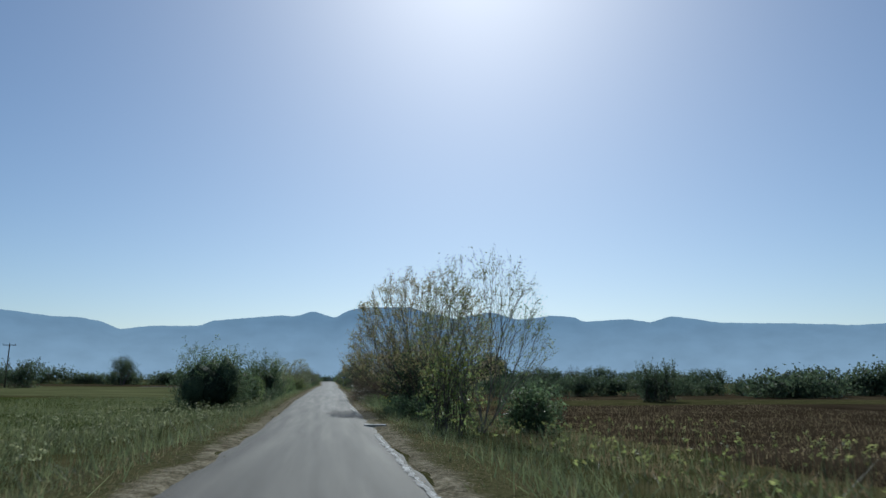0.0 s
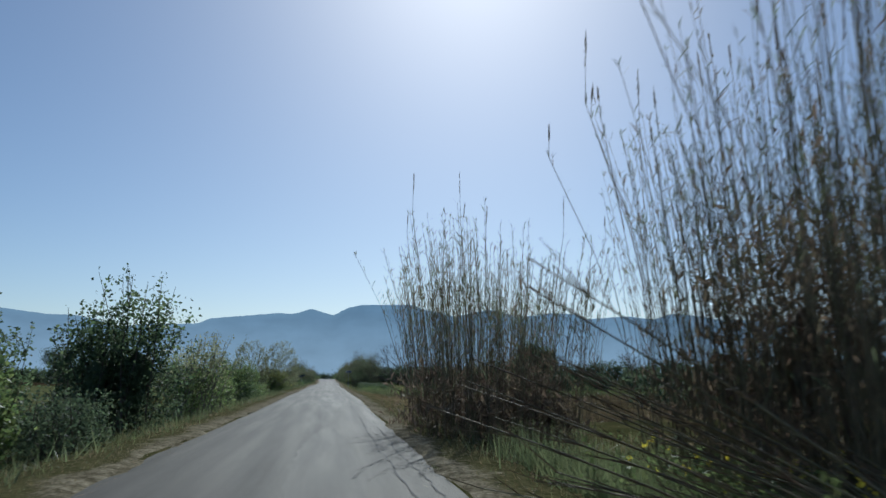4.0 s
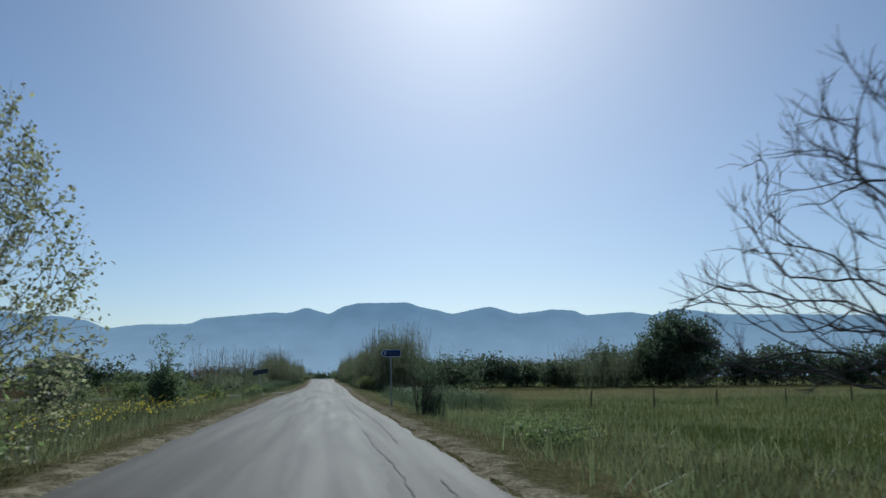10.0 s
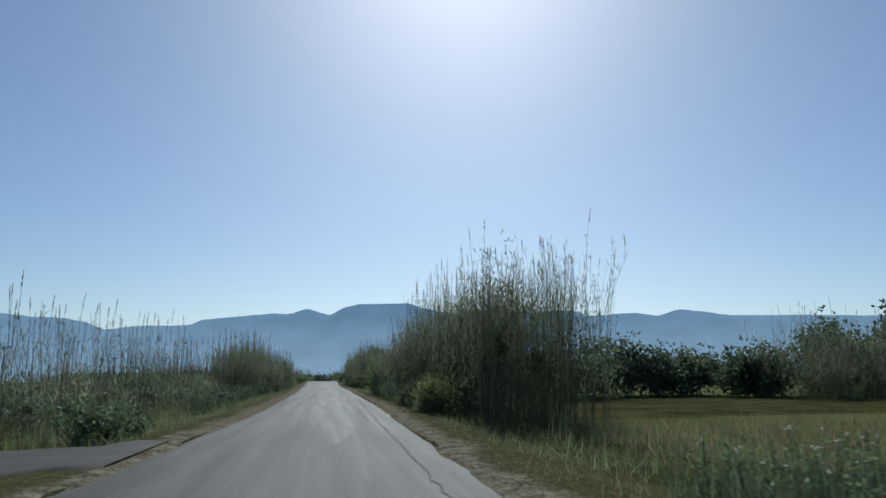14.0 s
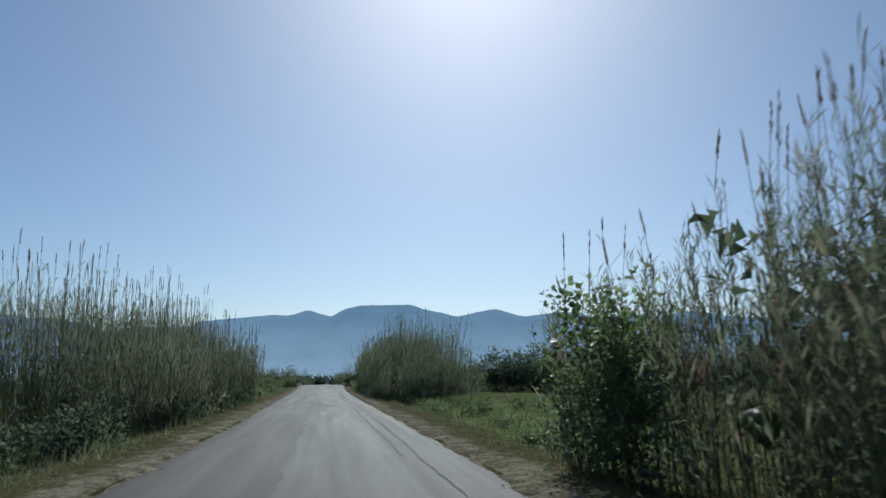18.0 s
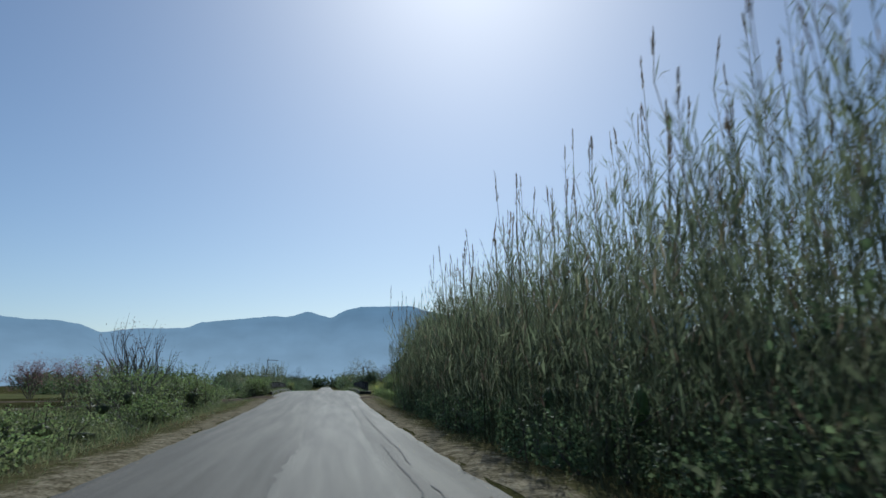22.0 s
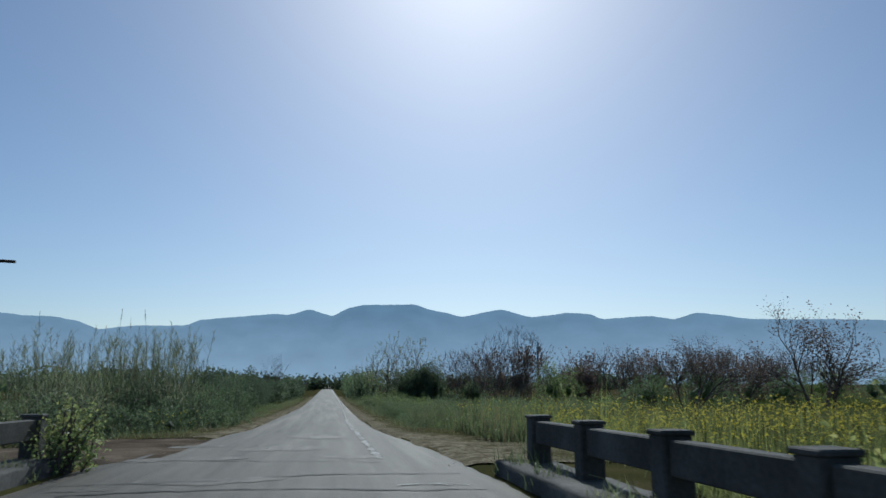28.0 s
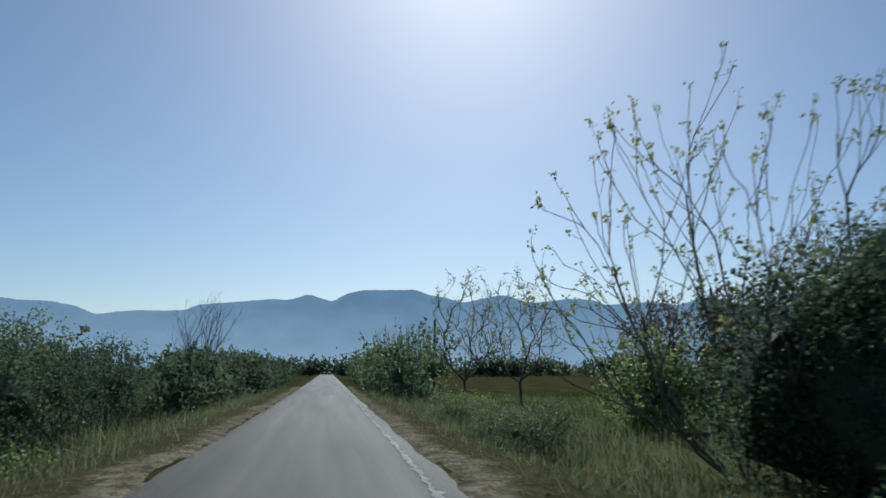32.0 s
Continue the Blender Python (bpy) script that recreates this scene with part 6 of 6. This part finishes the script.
for x, y, h, s, nl in ((30, 409, 6.2, 1332, 1600), (28.5, 390.5, 6.9, 1333, 2400), (38.5, 423, 7.0, 1337, 1600), (45.5, 427, 6.6, 1334, 2200), (33, 431, 6.6, 1335, 1200), (54, 430, 7.0, 1336, 1800)):
    tree("bare_tree", on(x, y), h, "leafless spreading tree with brown buds", s, M_BARK, M_LEAF_RED, nl, 0.13, stems=3, trunk_r=0.10, wide=1.2, group="bare meadow trees", sprays=0.18,
         levels=3, spread_deg=38, kids=(6, 6, 5), curl=0.35, lift=0.12, fork=0.25, trunk_part=0.5)
for k, (x, y, h, r) in enumerate(((6.7, 440, 6.9, 2.1), (9.7, 440.6, 7.0, 2.4))):
    fan_tree("budding_tree", on(x, y), r, h, "slim bare tree with sparse leaf tufts", 333 + k, M_BARK, tips=190, low=14, star=0.5, rise=0.3, fork=1.4, twigs=3, twig_len=0.34,
             thin=0.008, inner=0.35, leaf=M_LEAF_PALE, leaf_n=1300, leaf_size=0.11, group="slim meadow trees")
for k, (x, y, w, h) in enumerate(((25, 452, 11, 7.5), (36, 455, 11, 7), (47, 452, 11, 7.2), (59, 458, 12, 7.5), (72, 462, 13, 7))):
    bush("bare_thicket", on(x, y), w, w * 0.7, h, "brown leafless thicket of fine twigs", 336 + k, M_LEAF_RED, 4200, 0.14, group="bare thickets", shoots=130, dense=0.38)
for k, (x, y, w, h, m) in enumerate(((22.0, 420, 5, 4.6, 1), (30, 419, 7, 3.6, 0), (38, 421, 8, 3.8, 0), (10.5, 426, 4, 3.0, 1), (48, 426, 10, 4.2, 0), (60, 432, 11, 5, 1), (72, 436, 12, 5, 0), (12.5, 420, 4, 2.6, 0))):
    bush("meadow_shrub", on(x, y), w, 4, h, ("dark green meadow shrub", "fresh green meadow shrub")[m], 345 + k, (M_LEAF_DARK, M_LEAF_GREEN)[m], 4200, 0.12, group="meadow shrubs", dense=0.38)
for k in range(9):
    bush("hedge_bush", on(5.2 + RR.uniform(0, .8), 448 + k * 9), 4.5, 9.5, RR.uniform(3.4, 4.8), "dark hedge along the road", 360 + k, M_LEAF_DARK, 2200, 0.16, group="right roadside hedge", lobes=7)
for k, (x, y, w, h) in enumerate(((4.3, 401.5, 4.4, 1.75), (4.9, 395.2, 3.4, 1.25), (7.4, 391.5, 4.2, 1.35), (5.8, 404.8, 3.6, 1.4), (9.8, 397.2, 4.4, 1.3), (12.6, 394.2, 4.6, 1.3), (6.2, 397, 4, 1.2), (5.0, 391, 3, .9), (8.6, 400, 4.5, 1.3), (9.5, 393, 5, 1.1), (5.4, 409, 3, 1.3), (4.2, 421, 2.4, 1.1), (4.6, 429, 3, 1.3), (12.5, 404, 5, 1.4), (6.4, 386.5, 4, 1.1), (10.2, 387.5, 5, 1.4), (7.6, 389.5, 4, 1.2), (13, 391, 5, 1.5), (16, 396, 6, 1.6), (12.5, 398, 5, 1.4), (17, 403, 6, 1.6), (7.2, 405, 4, 1.4), (10, 408.5, 4.5, 1.5), (5.0, 386, 2.6, .8))):
    # lighter top leaves on two mounds in three are painted highlights
    bush("bramble_mound", on(x, y), w, 4, h, "green bramble mound on the verge", 2370 + k, (M_WEED, M_LEAF_DARK, M_LEAF_HEDGE_SHADE)[k % 3], 7200 if x < 9 else 3800, 0.045 if x < 9 else 0.065, group="bramble mounds", leaf2=(M_LEAF_GREEN, M_LEAF_DARK, M_WEED)[k % 3], dense=0.2, shoots=0, leader=0.95)
for k in range(14):
    bush("far_woods", on(-130 + k * 20, 640 + RR.uniform(-30, 30)), 24, 10, RR.uniform(5, 9), "far dark tree belt on the plain", 390 + k, M_LEAF_HEDGE_SHADE, 2600, 0.6, dense=0.38, group="far tree belt", category="trees", lobes=7, shoots=6)

# dry stalks standing in the stubble
st = thing("dry_stalks", (0, 0, 0), "broken dry maize stalks standing in the stubble", "stalks", kind="stuff")
P = in_field(RR, 260, 7, 26, 88, 136)
segs = []
for p in P:
    h = RR.uniform(0.3, 1.3)
    q = p + np.array([RR.normal() * 0.15, RR.normal() * 0.15, h])
    segs.append((*p, *q, 0.014, 0.009))
    if RR.uniform() < 0.5:
        segs.append((*q, *(q + np.array([RR.normal() * 0.3, RR.normal() * 0.3, -RR.uniform(0.1, 0.4)])), 0.009, 0.006))
piece("stalks", tubes("stalks", segs, M_CANE, 4), st)

# litter on the shoulder
for x, y, s in ((1.86, 122.4, .3), (2.75, 113.2, .12), (3.0, 109.5, .1), (2.9, 103.4, .12), (2.6, 127, .07), (3.3, 118, .08)):
    lit = thing("litter", (x, y, float(land_z(x, y)) + 0.03), "crumpled white litter on the shoulder", "litter", "roadside litter")
    bm = bmesh.new()
    bmesh.ops.create_icosphere(bm, subdivisions=2, radius=s * 0.5)
    for v in bm.verts:
        v.co *= RR.uniform(0.6, 1.2)
        v.co.z *= 0.45
    part("scrap", bm, M_LITTER, lit)

# ---- grass, weeds and flowers ----
G = rng_of(77)
for side, sd in ((-1, 570), (1, 575)):
    P, d = verge_points(G, 52000, -20, 440, side, 1.7, 1.0, -0.05)
    P[:, 0] -= 0.3 * (side > 0)
    dry = wobble(P[:, 0], P[:, 1], 2.7, side + 3) + 0.5 * G.normal(size=len(d)) > -0.1
    tall = (0.05 + 0.13 * step(d / 1.2)) * G.uniform(0.5, 1.6, len(d))
    blades("edge_grass", P[dry], tall[dry], 0.008, M_DRY, "short dry grass creeping over the road edge", sd, lean=0.7, plain=True)
    blades("edge_grass", P[~dry], tall[~dry], 0.009, M_GRASS, "short green grass creeping over the road edge", sd + 1, lean=0.7, plain=True)
for side, sd in ((-1, 500), (1, 520)):
    P, d = verge_points(G, 85000, -25, 455, side, 7.5, 1.5)
    tall = 0.09 + 0.34 * step(d / 1.6) * (0.7 + 0.5 * wobble(P[:, 0], P[:, 1], 3.0))
    green = wobble(P[:, 0], P[:, 1], 4.3, side) + 0.35 * G.normal(size=len(d)) + 0.7 * step(d / 1.2) - (0.5 + 1.3 * (side > 0)) * ((P[:, 1] > 62) & (P[:, 1] < 138) & (d < 7)) > 0.05
    blades("verge_grass", P[green], tall[green], G.uniform(0.006, 0.014, green.sum()), M_GRASS, "rough green verge grass", sd, lean=0.4, plain=True)
    blades("dry_verge_grass", P[~green], tall[~green] * 0.9, G.uniform(0.004, 0.010, (~green).sum()), M_DRY, "dry straw-coloured verge grass", sd + 1, lean=0.45, plain=True)
    P, d = verge_points(G, 40000, -25, 455, side, 6.5, 1.0, 0.5)
    keep = (wobble(P[:, 0], P[:, 1], 2.4, 4) > -0.1) & ~((side > 0) & (P[:, 1] > 80) & (P[:, 1] < 132)) & ~((side > 0) & (P[:, 1] > 160) & (P[:, 1] < 320) & (d < 2.2))
    blades("verge_weeds", P[keep], 0.35 + 0.45 * G.uniform(size=keep.sum()), G.uniform(0.007, 0.018, keep.sum()), M_WEED, "leafy green weeds on the verge", sd + 2, "weeds", 0.5, plain=True)
P = in_field(G, 42000, 6.5, 40, -10, 64, 1.7)
blades("field_weeds", P, G.uniform(.1, .3, len(P)), 0.012, M_DRY, "sparse dry weeds on the ploughed field", 540, plain=True)
P = in_field(G, 60000, -32, -7, -5, 90, 0.6)
blades("crop_grass", P, G.uniform(.25, .5, len(P)), 0.013, M_GRASS, "green crop blades", 541, plain=True)
P = in_field(G, 7000, 6, 34, 127, 140, 1.3)
blades("field_weeds", P, G.uniform(.12, .35, len(P)), 0.011, M_WEED, "low weeds on the darker strip", 1542, plain=True)
P = in_field(G, 26000, 5.5, 32, 84, 127, 1.5)
blades("stubble_grass", P, G.uniform(.1, .34, len(P)), 0.009, M_DRY, "dry stubble grass", 542, plain=True)
P = in_field(G, 48000, 5.0, 45, 139, 186, 1.5)
blades("meadow_grass", P, G.uniform(.25, .5, len(P)), 0.012, M_GRASS, "sunlit meadow grass", 543, plain=True)
P = in_field(G, 20000, 8, 45, 184, 206, 1.3)
blades("ochre_grass", P[:11000], G.uniform(.3, .6, 11000), 0.012, M_GRASS, "olive grass among the ochre", 1544, plain=True)
blades("ochre_grass", P[11000:], G.uniform(.25, .6, 9000), 0.014, M_DRY, "ochre dry grass", 544, plain=True)
P = in_field(G, 46000, 5.5, 60, 238, 274, 1.6)
blades("crop_grass", P, G.uniform(.12, .26, len(P)), 0.01, M_LEAF_YELLOW, "olive crop blades", 545, plain=True)
P = in_field(G, 46000, 4.5, 55, 372, 452, 1.6)
blades("meadow_grass", P, G.uniform(.3, .65, len(P)), 0.012, M_GRASS, "tall flowering meadow grass", 546, plain=True)
P = in_field(G, 26000, -30, -6.5, 276, 324, 0.6)
blades("meadow_grass", P, G.uniform(.25, .6, len(P)), 0.018, M_GRASS, "green bank grass", 547, plain=True)
P = in_field(G, 20000, -24, -6, 150, 250, 0.6)
blades("meadow_grass", P, G.uniform(.35, .8, len(P)), 0.012, M_GRASS, "rank field grass", 548, plain=True)


def flowers(name, P, h, size, mat, label, seed, stalk=True):
    rng = rng_of(seed)
    n = len(P)
    top = P + np.stack([rng.normal(size=n) * 0.06, rng.normal(size=n) * 0.06, h * rng.uniform(0.7, 1.2, n)], -1)
    ob = thing(name, (0, 0, 0), label, "flowers", kind="stuff")
    piece("stalks", tubes("stalks", np.concatenate([P, top, np.full((n, 1), 0.005), np.full((n, 1), 0.004)], 1), M_WEED, 3), ob)
    Q = np.repeat(top, 5, 0) + rng.normal(size=(n * 5, 3)) * size * 0.35
    piece("petals", leaves("petals", Q, size * 1.15, mat, rng, 1.2, 0.6, True), ob)
    return ob


def leafy_stalks(name, P, h, size, mat, label, seed, per=16):
    """Upright weeds with broad leaves all the way up their stems."""
    rng = rng_of(seed)
    n = len(P)
    top = P + np.stack([rng.normal(size=n) * 0.1, rng.normal(size=n) * 0.1, h * rng.uniform(0.6, 1.15, n)], -1)
    ob = thing(name, (0, 0, 0), label, "weeds", kind="stuff")
    piece("stalks", tubes("stalks", np.concatenate([P, top, np.full((n, 1), 0.007), np.full((n, 1), 0.004)], 1), M_WEED, 3), ob)
    u = rng.uniform(0.2, 1.0, (n * per, 1))
    Q = np.repeat(P, per, 0) * (1 - u) + np.repeat(top, per, 0) * u + rng.normal(size=(n * per, 3)) * 0.025
    piece("foliage", leaves("foliage", Q, size, mat, rng, 1.9, 0.3), ob)
    return ob


# darker leaf colour than the other weeds, painted shade for this stand
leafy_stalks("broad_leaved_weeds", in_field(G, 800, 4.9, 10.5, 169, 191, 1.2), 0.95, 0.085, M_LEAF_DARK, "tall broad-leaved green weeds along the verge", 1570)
leafy_stalks("broad_leaved_weeds", in_field(G, 480, 3.4, 9.0, 47, 62, 1.2), 0.85, 0.09, M_LEAF_GREEN, "broad-leaved weeds before the dry reeds", 1571)
leafy_stalks("broad_leaved_weeds", in_field(G, 600, 4.4, 14, 371, 386, 1.3), 1.1, 0.085, M_LEAF_GREEN, "rank broad-leaved weeds past the bridge", 1572)
leafy_stalks("broad_leaved_weeds", in_field(G, 380, -8.5, -4.2, 384, 420, 0.8), 0.6, 0.08, M_LEAF_GREEN, "broad-leaved weeds before the hedge", 1573)
# white heads double as painted glints of the glossy leaves
P = in_field(G, 420, 4.8, 9.5, 169, 190, 1.2)
flowers("white_flowering_weeds", P, 0.95, 0.03, M_WHITE_FLOWER, "tall weeds with small white flower heads and painted leaf glints", 560)
# these blades share the stand's painted shade through the hedge leaf colour
blades("tall_weeds", in_field(G, 13000, 4.7, 9.5, 169, 191, 1.1), G.uniform(.5, .95, 13000), 0.012, M_LEAF_HEDGE_SHADE, "tall leafy weeds along the verge", 561, "weeds", 0.3, plain=True)
P = in_field(G, 320, 4.0, 9.5, 50, 62, 1.2)
flowers("yellow_flowering_weeds", P, 0.8, 0.045, M_YELLOW_FLOWER, "weeds with small yellow flowers", 562)
blades("tall_weeds", in_field(G, 15000, 3.2, 9, 48, 66, 1.2), G.uniform(.4, .9, 15000), 0.012, M_WEED, "tall leafy weeds before the reeds", 563, "weeds", 0.3, plain=True)
P = in_field(G, 22000, 4.6, 30, 371, 391, 1.4)
blades("tall_weeds", P, 0.7 + 0.75 * G.uniform(size=len(P)) * step((P[:, 0] - 3.6) / 2), G.uniform(0.006, 0.016, len(P)), M_WEED, "chest-high rank meadow weeds past the bridge", 1564, "weeds", 0.28, plain=True)
P = in_field(G, 6000, 4.6, 28, 371, 394, 1.4)
blades("tall_weeds", in_field(G, 9000, 5.5, 30, 371, 392, 1.3), G.uniform(.8, 1.35, 9000), 0.011, M_LEAF_YELLOW, "yellow-green flowering weeds past the bridge", 1568, "weeds", 0.28, plain=True)
blades("dry_weed_stems", P, G.uniform(0.8, 1.5, len(P)), 0.007, M_DRY, "dry stems standing among the meadow weeds", 1565, "weeds", 0.2, plain=True)
P = in_field(G, 4500, 6.5, 32, 371, 390, 1.2)
flowers("yellow_flowering_weeds", P, G.uniform(0.8, 1.4, len(P)), 0.028, M_YELLOW_FLOWER, "meadow of small yellow flowers", 564)
P = in_field(G, 14000, 6, 28, 364, 381, 1.0)
blades("tall_weeds", P, G.uniform(1.0, 1.9, len(P)), G.uniform(0.008, 0.018, len(P)), M_LEAF_YELLOW, "rank yellow-green weeds behind the parapet", 1567, "weeds", 0.25, plain=True)
P = in_field(G, 4200, 7, 26, 364, 380, 0.9)
flowers("yellow_flowering_weeds", P, G.uniform(1.1, 1.9, len(P)), 0.03, M_YELLOW_FLOWER, "dense stand of yellow flowers past the bridge", 1566)
P = in_field(G, 350, -9.5, -5, 146, 172, 1.0)
flowers("yellow_flowering_weeds", P, 0.7, 0.035, M_YELLOW_FLOWER, "weeds with small yellow flowers", 565)
P = in_field(G, 160, -9, -4.6, 377, 386, 1.0)
flowers("yellow_flowering_weeds", P, 0.7, 0.022, M_YELLOW_FLOWER, "weeds with small yellow flowers", 566)
P = in_field(G, 900, -12, -4.5, 0, 60, 0.8)
flowers("pale_seed_heads", P, 0.6, 0.05, M_LEAF_PALE, "pale seed heads in the verge grass", 567)
P = in_field(G, 420, 3, 13, 0, 26, 1.1)
flowers("pale_seed_heads", P, 0.7, 0.05, M_LEAF_YELLOW, "yellowish seed heads along the ploughed field", 568)

# straw, clods and pebbles strewn over the shoulders
for side, sd in ((-1, 600), (1, 610)):
    y = G.uniform(-5, 430, 52000)
    y = y[~((y > BRIDGE_A - 1) & (y < BRIDGE_B + 1))]
    d = G.normal(0.28, 0.34, len(y)) * (0.4 + bare(y))
    x = np.where(side < 0, left_edge(y) - d, right_edge(y) + d)
    z = np.where(d < 0.05, road_z(y) + 0.03, land_z(x, y) + 0.035)
    P = np.stack([x, y, z], -1)
    a = G.uniform(0, 2 * np.pi, len(y))
    L = G.uniform(0.03, 0.16, len(y))[:, None]
    e = np.stack([np.cos(a), np.sin(a), G.uniform(-0.05, 0.3, len(y))], -1) * L
    s = np.stack([-np.sin(a), np.cos(a), np.zeros(len(y))], -1) * G.uniform(0.003, 0.008, len(y))[:, None]
    half = len(y) * 2 // 3
    V = np.stack([P - s, P + s, P + e], 1)[:half].reshape(-1, 3)
    tagged(new("straw_litter", mesh_from("straw_litter", V, np.arange(len(V)).reshape(-1, 3), M_DRY)), "dry straw strewn on the shoulder", "litter", kind="stuff")
    Q = P[half:]
    Q = Q[::2]
    r = (0.006 + 0.016 * G.uniform(size=len(Q)) ** 4)[:, None]
    oct_v = np.array([[1, 0, -.3], [-1, 0, -.3], [0, 1, -.3], [0, -1, -.3], [0, 0, 0.7]])
    V = (Q[:, None] + oct_v[None] * r[:, None] * G.uniform(0.6, 1.4, (len(Q), 5, 1))).reshape(-1, 3)
    oct_f = np.array([[0, 2, 4], [2, 1, 4], [1, 3, 4], [3, 0, 4]])
    F = (np.arange(len(Q))[:, None, None] * 5 + oct_f[None]).reshape(-1, 3)
    tagged(new("pebbles", mesh_from("pebbles", V, F, M_GRAVEL)), "pebbles and clods scattered along the road edge", "gravel", kind="stuff")
# weeds growing over the bridge kerbs
for xk, s, sd in ((2.75, 1, 620), (-4.3, -1, 621)):
    y = G.uniform(BRIDGE_A, BRIDGE_B, 2600)
    y = y[wobble(xk, y, 1.2) > 0.0]
    x = xk + s * np.abs(G.normal(0.1, 0.35, len(y))) - s * 0.1
    z = road_z(y) + np.where(np.abs(x - xk) * np.sign(s * (x - xk)) > 0, 0.2, 0.02)
    blades("kerb_weeds", np.stack([x, y, z], -1), G.uniform(.08, .35, len(y)), 0.008, M_WEED, "weeds growing over the bridge kerb", sd, "weeds", 0.5)
